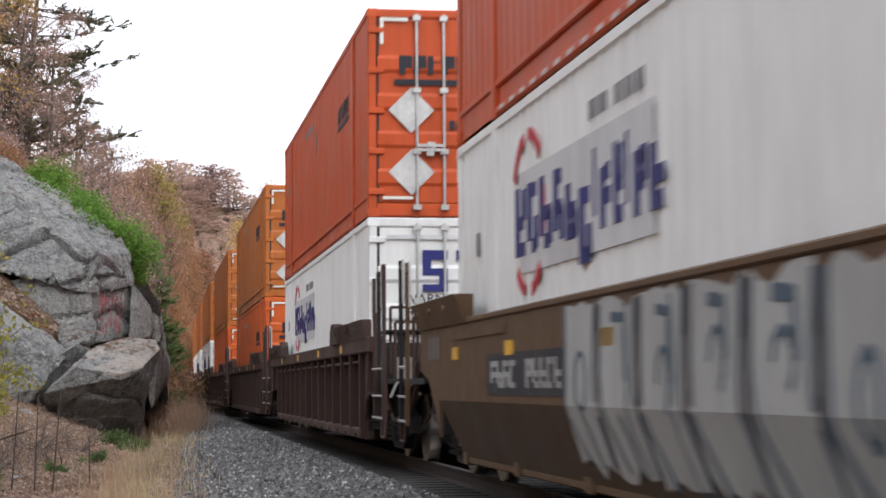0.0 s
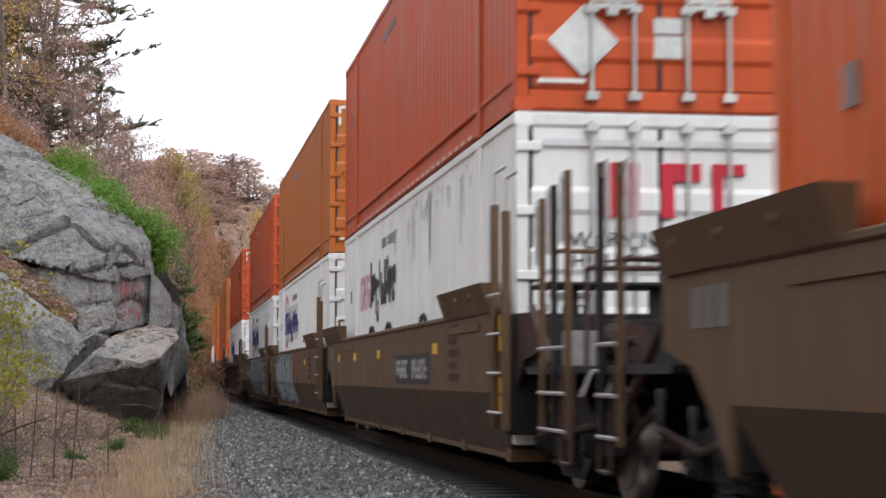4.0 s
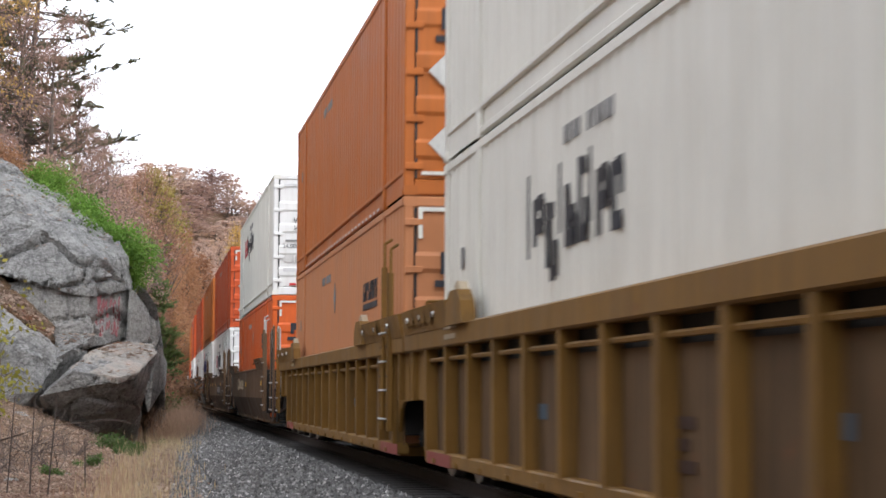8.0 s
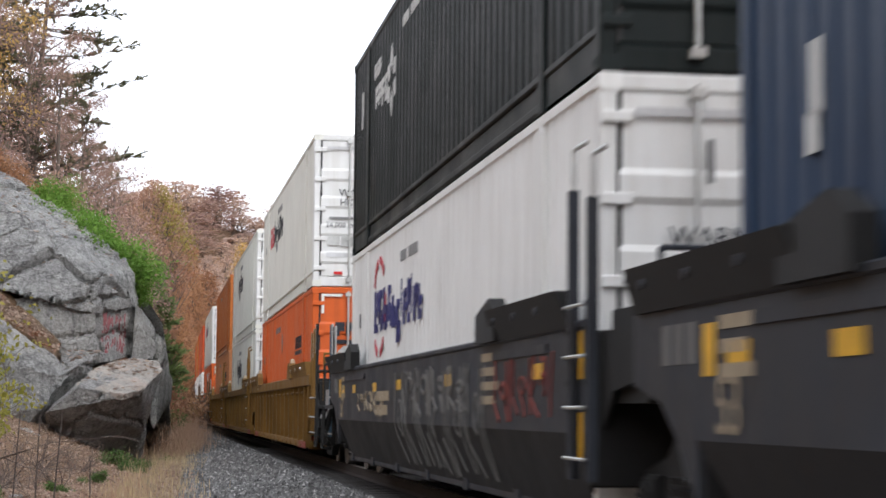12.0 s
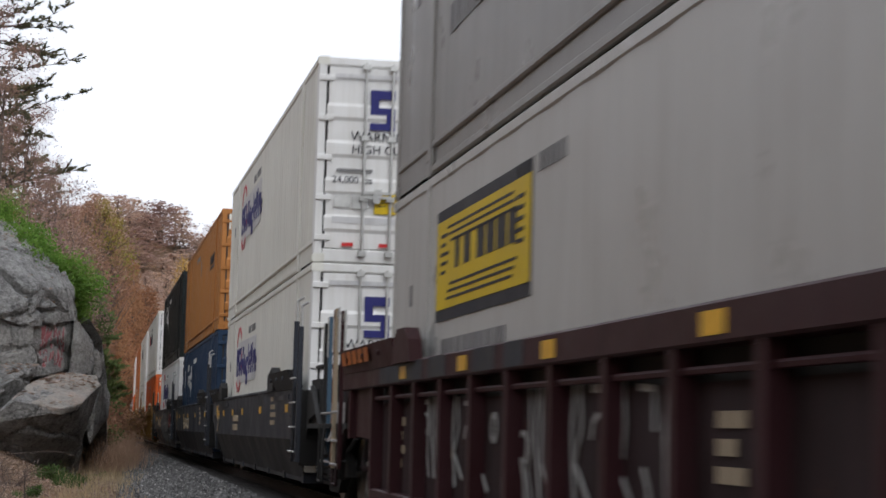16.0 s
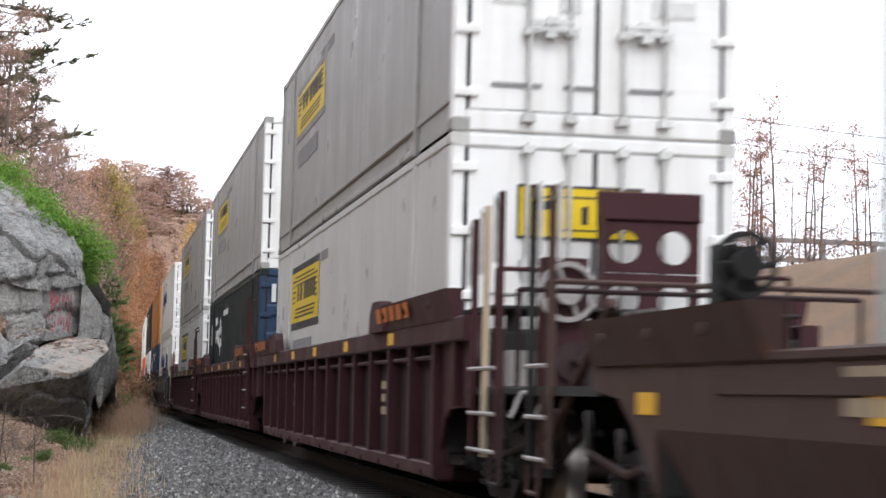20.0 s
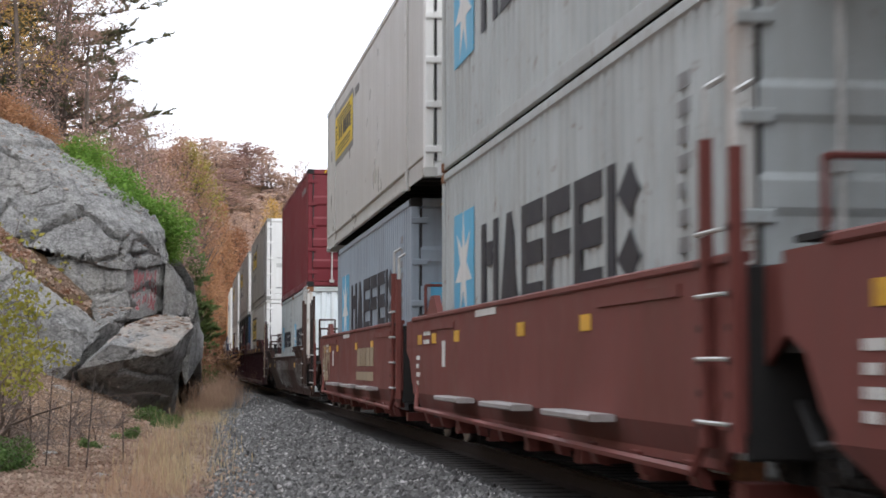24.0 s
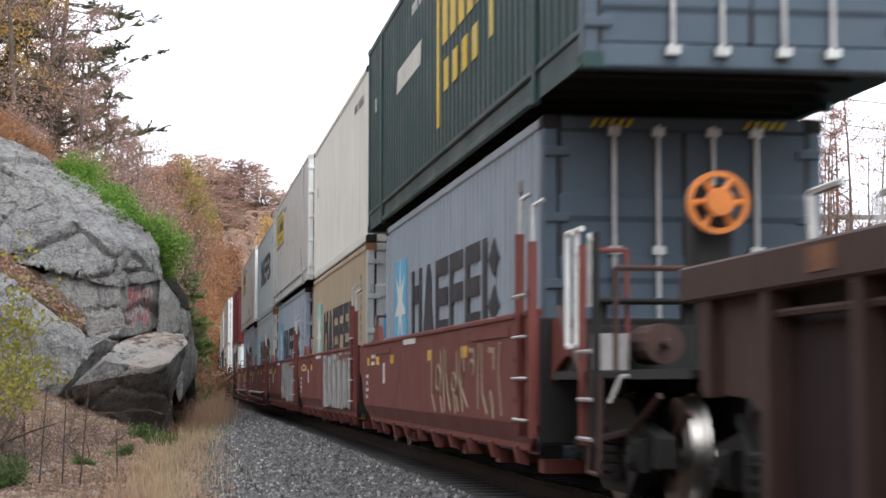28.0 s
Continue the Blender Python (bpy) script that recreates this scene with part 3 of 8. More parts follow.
def marks_door(c, style, L, H, W):
    y = -L / 2 - (0.004 if style == "yellow_sign" else 0.024)   # proud of the door ribs
    h = W / 2

    def put(name, mat, label="", *boxes):
        g = Geo()
        for x0, x1, z0, z1 in boxes:
            g.box(x0, x1, y - 0.005, y + 0.006, z0, z1)
        return part(name, g, mat, c, label)

    turn = lambda x, z: pose(x, y - 0.006, z, 90, 0, 0)
    if style == "orange":
        put("corner_mark", "cream", "cream corner brackets", (-h + 0.17, -h + 0.56, H - 0.18, H - 0.13), (-h + 0.17, -h + 0.22, H - 0.5, H - 0.18), (h - 0.56, h - 0.17, H - 0.18, H - 0.13), (h - 0.22, h - 0.17, H - 0.5, H - 0.18), (-h + 0.2, -h + 0.62, 0.24, 0.28))
        g = Geo()
        x = -0.86
        for w in (0.2, 0.2, 0.19, 0.21, 0.18, 0.06, 0.2, 0.18, 0.2):
            g.box(x, x + w * 0.42, y - 0.008, y + 0.006, H - 0.92, H - 0.66)
            g.box(x + w * 0.42, x + w * 0.9, y - 0.008, y + 0.006, H - 0.92 + (0.09 if w > 0.19 else 0.17), H - 0.66 - (0.08 if w < 0.2 else 0))
            x += w
        part("logo", g, "blackink", c, "black logo bars")
        put("logo_stripe", "blackink", "black stripe", (-0.93, 0.9, H - 1.07, H - 0.99))
        for zz in (H - 1.42, H - 2.28) if H > 2.7 else ():
            g = Geo()
            g.prism([(-h + 0.28, zz), (-h + 0.60, zz - 0.32), (-h + 0.92, zz), (-h + 0.60, zz + 0.32)], "y", y - 0.012, y - 0.004)
            part("placard", g, "galv", c, "blank diamond placard of bare metal")
        put("number_mark", "blackink", "", *[(0.1 + 0.1 * k, 0.17 + 0.1 * k, H - 1.5, H - 1.38) for k in range(4)], *[(-0.16 + 0.1 * k, -0.09 + 0.1 * k, H - 1.68, H - 1.56) for k in range(7)])
        put("data_plate", "galv", "small data plates", (-0.06, 0.2, H - 2.2, H - 2.06), (-0.06, 0.2, H - 2.42, H - 2.22))
    if style in ("white", "white_red", "white_blue"):
        put("logo", {"white": "greyink", "white_red": "redink", "white_blue": "blueink"}[style], "", *{"white": [(-0.55, -0.5, H - 0.75, H - 0.45)],
            "white_red": [(-0.52, -0.40, H - 0.92, H - 0.44), (-0.32, -0.20, H - 0.92, H - 0.44), (-0.40, -0.32, H - 0.74, H - 0.62), (0.0, 0.12, H - 0.92, H - 0.44), (0.12, 0.36, H - 0.60, H - 0.44), (0.46, 0.56, H - 0.92, H - 0.44), (0.56, 0.76, H - 0.54, H - 0.44), (0.56, 0.76, H - 0.92, H - 0.82)],
            "white_blue": [(-0.55, -0.2, H - 0.58, H - 0.45), (-0.55, -0.43, H - 0.70, H - 0.58), (-0.55, -0.2, H - 0.80, H - 0.70), (-0.32, -0.2, H - 0.92, H - 0.80), (-0.55, -0.2, H - 1.02, H - 0.92), (-0.08, 0.28, H - 0.58, H - 0.45), (0.04, 0.16, H - 1.02, H - 0.58), (0.40, 0.76, H - 0.58, H - 0.45), (0.40, 0.52, H - 1.02, H - 0.58), (0.52, 0.76, H - 1.02, H - 0.9), (0.66, 0.76, H - 0.9, H - 0.74)]}[style])
        words("WARNING", 0.19, "blackink", c, turn(-0.36, H - 1.18))
        words("HIGH CUBE", 0.17, "blackink", c, turn(-0.36, H - 1.36))
        words("24,000 lbs", 0.14, "blackink", c, turn(-0.78, H - 1.78))
        words("53'", 0.30, "blackink", c, turn(0.52, H - 2.06))
        put("notice_line", "greyink", "", (-1.0, -0.5, H - 1.62, H - 1.58))
        put("notice_panel", "galv", "grey notice plates", (-1.02, -0.80, H - 2.12, H - 1.95), (-0.77, -0.55, H - 2.14, H - 1.95))
        put("caution_sign", "signyellow", "yellow caution notice", (-0.46, 0.0, H - 2.2, H - 1.92))
        put("sign_device", "blackink", "", (-0.43, -0.28, H - 1.97, H - 1.955), (-0.43, -0.3, H - 2.05, H - 2.03), (-0.43, -0.3, H - 2.10, H - 2.08))
        put("sign_device", "whiteink", "", (-0.26, -0.05, H - 2.10, H - 2.02), (-0.2, -0.12, H - 2.16, H - 2.1))
        for x in (-0.82, -0.3, 0.42, 0.92):
            put("reflector", "redreflector", "red reflector", (x - 0.08, x + 0.08, 0.23, 0.28))
        # pale grey bands stand in for shade on the door panels
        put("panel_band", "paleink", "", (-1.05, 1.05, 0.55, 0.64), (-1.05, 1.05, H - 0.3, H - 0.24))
    if style == "yellow_sign":
        put("sign_border", "blackink", "", (-0.70, 0.44, H - 0.92, H - 0.44))
        g = Geo()
        g.box(-0.68, 0.42, y - 0.009, y - 0.0045, H - 0.895, H - 0.465)
        part("sign_panel", g, "signyellow", c, "yellow logo panel")
        g = Geo()
        for x0, x1, z0, z1 in ((-0.62, -0.3, H - 0.56, H - 0.54), (-0.55, -0.36, H - 0.66, H - 0.58), (-0.28, 0.3, H - 0.55, H - 0.535), (-0.28, 0.3, H - 0.84, H - 0.825), (-0.12, -0.06, H - 0.78, H - 0.62), (0.02, 0.12, H - 0.78, H - 0.62), (0.2, 0.3, H - 0.78, H - 0.62)):
            g.box(x0, x1, y - 0.012, y, z0, z1)
        part("sign_device", g, "blackink", c)
        put("notice_panel", "galv", "grey notice plates", (-0.95, -0.6, H - 1.75, H - 1.6), (-0.35, -0.15, H - 1.8, H - 1.5), (0.5, 0.9, H - 1.8, H - 1.65))
        put("notice_line", "greyink", "", (-0.95, -0.5, H - 1.42, H - 1.40), (-0.95, -0.5, 0.4, 0.44), (-0.3, 0.0, 0.4, 0.44), (0.3, 0.7, 0.4, 0.44))
    if style == "knot":
        put("corner_mark", "whiteink", "", (-h + 0.45, -h + 0.95, H - 0.22, H - 0.16), (-h + 0.22, -h + 0.3, H - 0.62, H - 0.28))
        put("logo", "whiteink", "white logo bars", *[(-0.85 + 0.17 * k, -0.78 + 0.17 * k, 1.35, 1.55) for k in range(9)])
    if style == "boxline":
        put("number_mark", "whiteink", "", *[(0.25 + 0.11 * k, 0.33 + 0.11 * k, H - z, H - z + 0.08) for z in (0.5, 0.62, 0.8, 0.92) for k in range(7)])
        g = Geo()
        g.add([(-0.55 + 0.12 * math.cos(a * math.pi / 10), y - 0.006, H - 0.85 + 0.12 * math.sin(a * math.pi / 10)) for a in range(20)], [tuple(range(20))])
        part("sticker", g, "skyblue", c, "round blue sticker")
        put("data_plate", "galv", "grey data plate", (-0.66, -0.46, 0.95, 1.25))
    if style == "seadoor":
        put("logo_panel", "skyblue", "small sky-blue square", (-0.95, -0.6, 1.35, 1.75))
        put("notice_line", "greyink", "", (-0.95, -0.6, 1.2, 1.26))
    if style in ("seadoor", "boxline", "blank"):
        g = Geo()
        for k in range(5):
            for sx in (-1, 1):
                x0 = sx * (h - 0.55) + 0.075 * k - 0.15
                g.prism([(x0, H - 0.10), (x0 + 0.035, H - 0.10), (x0 + 0.075, H - 0.03), (x0 + 0.04, H - 0.03)], "y", y - 0.012, y + 0.004)
        part("height_stripe", g, "signyellow", c, "yellow and black height stripes")


def container(kind, side_mat, door_mat, side_style="", door_style="", front=False, label="", L=None, H=None, seams=False):
    """kind 'long' (53 ft, 8.5 ft wide), 'forty' or 'twenty'. Its origin is the middle of its floor; the camera sees the end at -y."""
    long_box = kind == "long"
    L = {"long": 16.15, "forty": 12.19, "twenty": 6.06}[kind]
    W = 2.59 if long_box else 2.438
    H = H or 2.896
    h, f = W / 2, L / 2
    c = thing("shipping_container", label, "container", "stacked containers")
    wx = h - 0.012
    # side walls
    for sx, nm in ((-1, "side_wall"), (1, "side_wall")):
        g = Geo()
        if long_box and seams:
            corrugated(g, wx, -f + 0.1, f - 0.1, 0.30, H - 0.08, 1.22, 0.006, sx)
        elif long_box:
            corrugated(g, wx, -f + 0.1, f - 0.1, 0.30, H - 0.08, 0.305, 0.012 if "orange" in side_mat else 0.022, sx)
        else:
            corrugated(g, wx, -f + 0.1, f - 0.1, 0.16, H - 0.08, 0.278, 0.036, sx)
        part(nm, g, side_mat, c)
        g = Geo()
        g.box(sx * h - (0 if sx > 0 else -0.0) - (0.06 if sx > 0 else 0), sx * h + (0 if sx > 0 else 0.06), -f + 0.12, f - 0.12, H - 0.10, H, 0.015)
        part("top_rail", g, side_mat, c)
        g = Geo()
        if long_box:
            a = 6.0
            lo, hi = (sx * h, sx * (h - 0.06)) if sx < 0 else (sx * (h - 0.06), sx * h)
            g.box(lo, hi, -a, a, 0.02, 0.10, 0.015)
            g.box(lo, hi, -f + 0.1, f - 0.1, 0.26, 0.33, 0.015)
            g.box(lo + 0.035 * (1 if sx < 0 else 0), hi - 0.035 * (0 if sx < 0 else 1), -a, a, 0.09, 0.27)
            for y0, y1 in ((-f + 0.1, -a - 0.25), (a + 0.25, f - 0.1)):
                g.prism([(sx * (h - 0.02), 0.03), (sx * (h - 0.30), 0.22), (sx * (h - 0.30), 0.26), (sx * (h - 0.02), 0.27)], "y", y0, y1)
        else:
            g.box(min(sx * h, sx * (h - 0.05)), max(sx * h, sx * (h - 0.05)), -f + 0.12, f - 0.12, 0.02, 0.17, 0.012)
        part("bottom_rail", g, side_mat, c)
        if long_box:
            for yy in (-6.096, 6.096):
                g = Geo()
                g.box(min(sx * (h + 0.012), sx * (h - 0.05)), max(sx * (h + 0.012), sx * (h - 0.05)), yy - 0.09, yy + 0.09, 0.0, H - 0.06, 0.012)
                part("corner_post", g, side_mat, c)
    g = Geo()
    g.box(-h + 0.05, h - 0.05, -f + 0.1, f - 0.1, H - 0.04, H - 0.012)
    part("roof", g, side_mat, c)
    g = Geo()
    g.box(-h + 0.05, h - 0.05, -f + 0.05, f - 0.05, 0.24 if long_box else 0.10, 0.30 if long_box else 0.16)
    for k in range(int(L / 0.6)):
        y = -f + 0.4 + k * 0.6
        g.box(-h + 0.06, h - 0.06, y, y + 0.07, 0.10 if long_box else 0.03, 0.24 if long_box else 0.10)
    part("underframe", g, "iron", c)
    # end frames and castings
    for way in (-1, 1):
        e = way * f
        yy = (min(e, e - way * 0.16), max(e, e - way * 0.16))
        for sx in (-1, 1):
            g = Geo()
            xs = sorted((sx * h, sx * (h - 0.13)))
            g.box(xs[0], xs[1], yy[0], yy[1], 0.115, H - 0.115, 0.02)
            part("end_post", g, "ruststained" if side_mat == "lightgrey" and way < 0 else (door_mat if way < 0 and not front else side_mat), c)
            for z in (0.0, H - 0.118):
                q = Geo()
                x2 = sorted((sx * (h + 0.006), sx * (h - 0.16)))
                y2 = sorted((e + way * 0.006, e - way * 0.178))
                q.box(*x2, *y2, z, z + 0.118, 0.014)
                q.ring((sx * (h + 0.007), e - way * 0.09, z + 0.06), "x", 0.045, 0.03, 0.004, 10)
                part("corner_casting", q, "rust" if side_mat in ("lightgrey", "tan") else ("iron" if not long_box else side_mat), c)
        g = Geo()
        g.box(-h + 0.13, h - 0.13, yy[0], yy[1], 0.0, 0.19 if long_box else 0.12, 0.02)
        part("end_sill", g, door_mat if way < 0 and not front else side_mat, c)
        g = Geo()
        g.box(-h + 0.13, h - 0.13, yy[0], yy[1], H - 0.13, H, 0.02)
        part("end_header", g, door_mat if way < 0 and not front else side_mat, c)
    # far end wall, and doors or a plain wall at the near end
    g = Geo()
    corrugated_end(g, f - 0.03, -h + 0.12, h - 0.12, 0.15, H - 0.12, 0.25, 0.035, 1)
    part("front_wall", g, side_mat, c)
    if front:
        g = Geo()
        corrugated_end(g, f - 0.02, -h + 0.12, h - 0.12, 0.12, H - 0.12, 0.25, 0.045, -1)
        part("front_wall", g, door_mat, c, "corrugated blank end wall")
        g = Geo()
        for k in range(4):
            g.box(h - 0.62, h - 0.52, -f - 0.002, -f + 0.02, 1.3 + 0.17 * k, 1.42 + 0.17 * k)
        part("number_mark", g, "greyink", c)
    else:
        for sx in (-1, 1):
            d = Geo()
            x0, x1 = sorted((sx * 0.012, sx * (h - 0.135)))
            zb = 0.20 if long_box else 0.13
            ring = [(-f + 0.05, H - 0.14), (-f + 0.05, zb), (-f + 0.004, zb)]
            for k in range(4 if H > 2.7 else 3):
                zz = 0.42 + k * (H - 0.8) / (4 if H > 2.7 else 3)
                out = -0.002 if door_style == "yellow_sign" else 0.022
                ring += [(-f + 0.004, zz), (-f - out, zz + 0.05), (-f - out, zz + 0.2), (-f + 0.004, zz + 0.25)]
            d.prism(ring + [(-f + 0.004, H - 0.14)], "x", x0, x1)
            door = part("door", d, door_mat, c)
            for k in range(5):
                hg = Geo()
                zz = 0.30 + k * (H - 0.65) / 4
                xs = sorted((sx * (h - 0.22), sx * (h - 0.01)))
                hg.box(xs[0], xs[1], -f - 0.03, -f + 0.004, zz, zz + 0.085, 0.01)
                part("hinge", hg, door_mat, door)
            sl = Geo()
            xs = sorted((sx * (h - 0.155), sx * (h - 0.125)))
            sl.box(xs[0], xs[1], -f - 0.004, -f + 0.02, 0.2, H - 0.14)
            xs = sorted((sx * 0.003, sx * 0.02))
            sl.box(xs[0], xs[1], -f - 0.006, -f + 0.02, 0.2, H - 0.14)
            part("door_seal", sl, "rubber", door)
        rods(c, L, H, (-0.62, -0.24, 0.24, 0.62))
        marks_door(c, door_style, L, H, W)
    marks_side(c, side_style, L, H, wx)
    return c

# ---- well cars ----
WHEEL_R = 0.42


def truck(car, y, keyed):
    """A two-axle truck of cast iron side frames at y on the car; its wheelsets turn."""
    g = Geo()
    for sx in (-1, 1):
        x0, x1 = sorted((sx * 0.93, sx * 1.05))
        ring = [(-1.28, 0.36), (-1.28, 0.56), (-0.72, 0.66), (-0.45, 0.82), (0.45, 0.82), (0.72, 0.66), (1.28, 0.56), (1.28, 0.36), (0.72, 0.34), (0.42, 0.14), (-0.42, 0.14), (-0.72, 0.34)]
        g.prism(ring, "x", x0, x1)
        for yy in (-0.88, 0.88):
            g.box(min(sx * 1.0, sx * 1.13), max(sx * 1.0, sx * 1.13), yy - 0.13, yy + 0.13, 0.32, 0.55, 0.03)
    g.box(-0.95, 0.95, -0.2, 0.2, 0.46, 0.86, 0.03)
    t = part("truck", g, "iron", car, "cast iron truck with coil springs", m=pose(0, y, 0))
    s = Geo()
    for sx in (-1, 1):
        for yy in (-0.24, 0.0, 0.24):
            for k in range(5):
                s.ring((sx * 1.07, yy, 0.28 + 0.07 * k), "x", 0.001, 0.0005, 0.001, 3)
                s.tube((sx * 1.08, yy, 0.235 + 0.07 * k), (sx * 1.08, yy, 0.275 + 0.07 * k), 0.085, 0.095, 10)
    part("spring_nest", s, "iron", t)
    for yy in (-0.88, 0.88):
        w = Geo()
        for sx in (-1, 1):
            w.ring((sx * 0.755, 0, 0), "x", WHEEL_R, 0.0, 0.065, 28)
            w.ring((sx * 0.70, 0, 0), "x", WHEEL_R + 0.027, 0.0, 0.014, 28)
            w.ring((sx * 0.83, 0, 0), "x", 0.33, 0.14, 0.004, 24)
        w.tube((-1.1, 0, 0), (1.1, 0, 0), 0.075, n=10)
        ob = part("wheelset", w, "wheelsteel", t, "steel wheelset", m=pose(0, yy, WHEEL_R))
        e = Geo()
        for sx in (-1, 1):
            e.tube((sx * 1.10, 0, 0), (sx * 1.17, 0, 0), 0.10, 0.085, 12)
            for k in range(3):
                a = k * 2.094
                e.tube((sx * 1.17, 0.05 * math.cos(a), 0.05 * math.sin(a)), (sx * 1.19, 0.05 * math.cos(a), 0.05 * math.sin(a)), 0.014, n=6)
        e.v = [(p[0], p[1] + yy, p[2] + WHEEL_R) for p in e.v]
        part("bearing_cap", e, "iron", t)
        if keyed:
            WHEELS.append((ob, yy))
    return t


def ladder(car, y, x, mat, z0, z1, width=0.55, rungs=4, along="y"):
    g = Geo()
    for d in (-width / 2, width / 2):
        p = (x, y + d) if along == "y" else (x + d, y)
        g.tube((*p, z0), (*p, z1), 0.022, n=6)
    part("ladder_rail", g, mat, car)
    for k in range(rungs):
        r = Geo()
        z = z0 + 0.12 + k * 0.33
        a, b = ((x, y - width / 2), (x, y + width / 2)) if along == "y" else ((x - width / 2, y), (x + width / 2, y))
        out = -0.05 if along == "y" else 0.0
        r.path([(a[0], a[1], z), (a[0] + out, a[1], z), (b[0] + out, b[1], z), (b[0], b[1], z)], 0.012, 6)
        part("rung", r, "galv", car, "worn bright ladder rung")


def stroke(geo, x, pts, w):
    """A painted stroke on the side at x through (y, z) points, as one thin ribbon."""
    n = len(pts)
    v = []
    for k, (y, z) in enumerate(pts):
        (ya, za), (yb, zb) = pts[max(0, k - 1)], pts[min(n - 1, k + 1)]
        d = math.hypot(yb - ya, zb - za) or 1
        ny, nz = -(zb - za) / d * w / 2, (yb - ya) / d * w / 2
        v += [(-x - 0.003, y + ny, z + nz), (-x - 0.003, y - ny, z - nz), (-x + 0.006, y + ny, z + nz), (-x + 0.006, y - ny, z - nz)]
    f = [(0, 1, 3, 2), (4 * n - 4, 4 * n - 2, 4 * n - 1, 4 * n - 3)]
    for k in range(n - 1):
        a, b = 4 * k, 4 * k + 4
        f += [(a, b, b + 1, a + 1), (a + 2, a + 3, b + 3, b + 2), (a, a + 2, b + 2, b), (a + 1, b + 1, b + 3, a + 3)]
    geo.add(v, f)


def graffiti(car, x, y0, y1, z0, z1, mats, seed, back=True):
    """Sprayed wild shapes that spell nothing: uneven bodies in a second colour, thin bent outlines and drips."""
    rnd = random.Random(seed)
    n = max(3, int((y0 - y1) / 0.95))
    step = (y0 - y1) / n
    lean_in = z0 < 0.44

    def fold(geo):
        """Lay the paint on the inward slope below the crease."""
        if lean_in:
            geo.v = [(p[0] + TUMBLE * max(0.0, 0.8 - p[2]), p[1], p[2]) for p in geo.v]
        return geo

    if back:
        for i in range(n):
            a, b = y0 - (i + 0.04) * step, y0 - (i + 0.94) * step
            low = [(a + (b - a) * k / 5, z0 + rnd.uniform(0.0, 0.16) * (0.3 + 0.7 * rnd.random())) for k in range(6)]
            high = [(b + (a - b) * k / 5, z1 - rnd.uniform(0.0, 0.14) * rnd.random()) for k in range(6)]
            for ring in (low + [(b, 0.8), (a, 0.8)], [(a, 0.8), (b, 0.8)] + high):
                g = Geo()
                g.prism(ring, "x", -x - 0.001, -x + 0.006)
                part("spray_patch", fold(g), mats[1], car, "sprayed ground coat")
    for i in range(n):
        g = Geo()
        a = y0 - (i + 0.08) * step
        top, bot = z1 - rnd.uniform(0.0, 0.08), z0 + rnd.uniform(0.0, 0.1)
        hgt = top - bot
        ws = rnd.uniform(0.045, 0.075) if back else rnd.uniform(0.025, 0.045)
        lift = x + 0.0015

        def curve(pts, w):
            fine = []
            for k in range(len(pts) - 1):
                for q in range(4):
                    f = q / 4
                    fine.append((pts[k][0] + (pts[k + 1][0] - pts[k][0]) * f + rnd.uniform(-0.006, 0.006), pts[k][1] + (pts[k + 1][1] - pts[k][1]) * f))
            fine.append(pts[-1])
            stroke(g, lift, fine, w)

        lean = rnd.uniform(-0.12, 0.12)
        curve([(a, top), (a + lean * 0.5, bot + hgt * 0.6), (a - lean, bot + hgt * 0.3), (a - 0.25 * step, bot)], ws)
        curve([(a - 0.86 * step, top), (a - 0.80 * step, bot + hgt * 0.55), (a - 0.9 * step - lean, bot)], ws * 1.15)
        kind = rnd.randrange(4)
        c = a - 0.45 * step
        r1, r2 = step * rnd.uniform(0.1, 0.17), hgt * rnd.uniform(0.12, 0.22)
        mid = bot + hgt * rnd.uniform(0.45, 0.65)
        if kind != 3:
            curve([(c + r1 * math.cos(q * 0.7), mid + r2 * math.sin(q * 0.7)) for q in range(10 if kind else 7)], ws * 0.85)
        if kind in (1, 3):
            curve([(c + 0.05, bot + hgt * 0.34), (c - 0.04, bot + hgt * 0.2), (c - 0.1, bot - 0.02)], ws * 1.2)
        if kind in (0, 3):
            curve([(c + r1, top - hgt * 0.08), (c - r1, top - hgt * 0.1), (c - r1 * 1.1, mid)], ws * 1.3)
        if rnd.random() < 0.6:
            curve([(a - 0.62 * step, top - 0.02), (a - 0.66 * step, mid), (a - 0.6 * step, bot + hgt * 0.25), (a - 0.72 * step, bot)], ws * 0.6)
        part("spray_letter", fold(g), mats[0], car, "bent sprayed strokes")


def stencil(car, x, y, z, rows, mat, cols=5, w=0.09, h=0.07):
    """Blocks of small lettering that cannot be read, as bars."""
    g = Geo()
    for r in range(rows):
        n = cols - (r % 2)
        for k in range(n):
            yy = y - k * (w + 0.022)
            g.box(-x - 0.003, -x + 0.004, yy - w, yy, z - r * (h + 0.05), z - r * (h + 0.05) + h)
    part("stencil", g, mat, car)


def both(sx, a, b):
    return sorted((sx * a, sx * b))


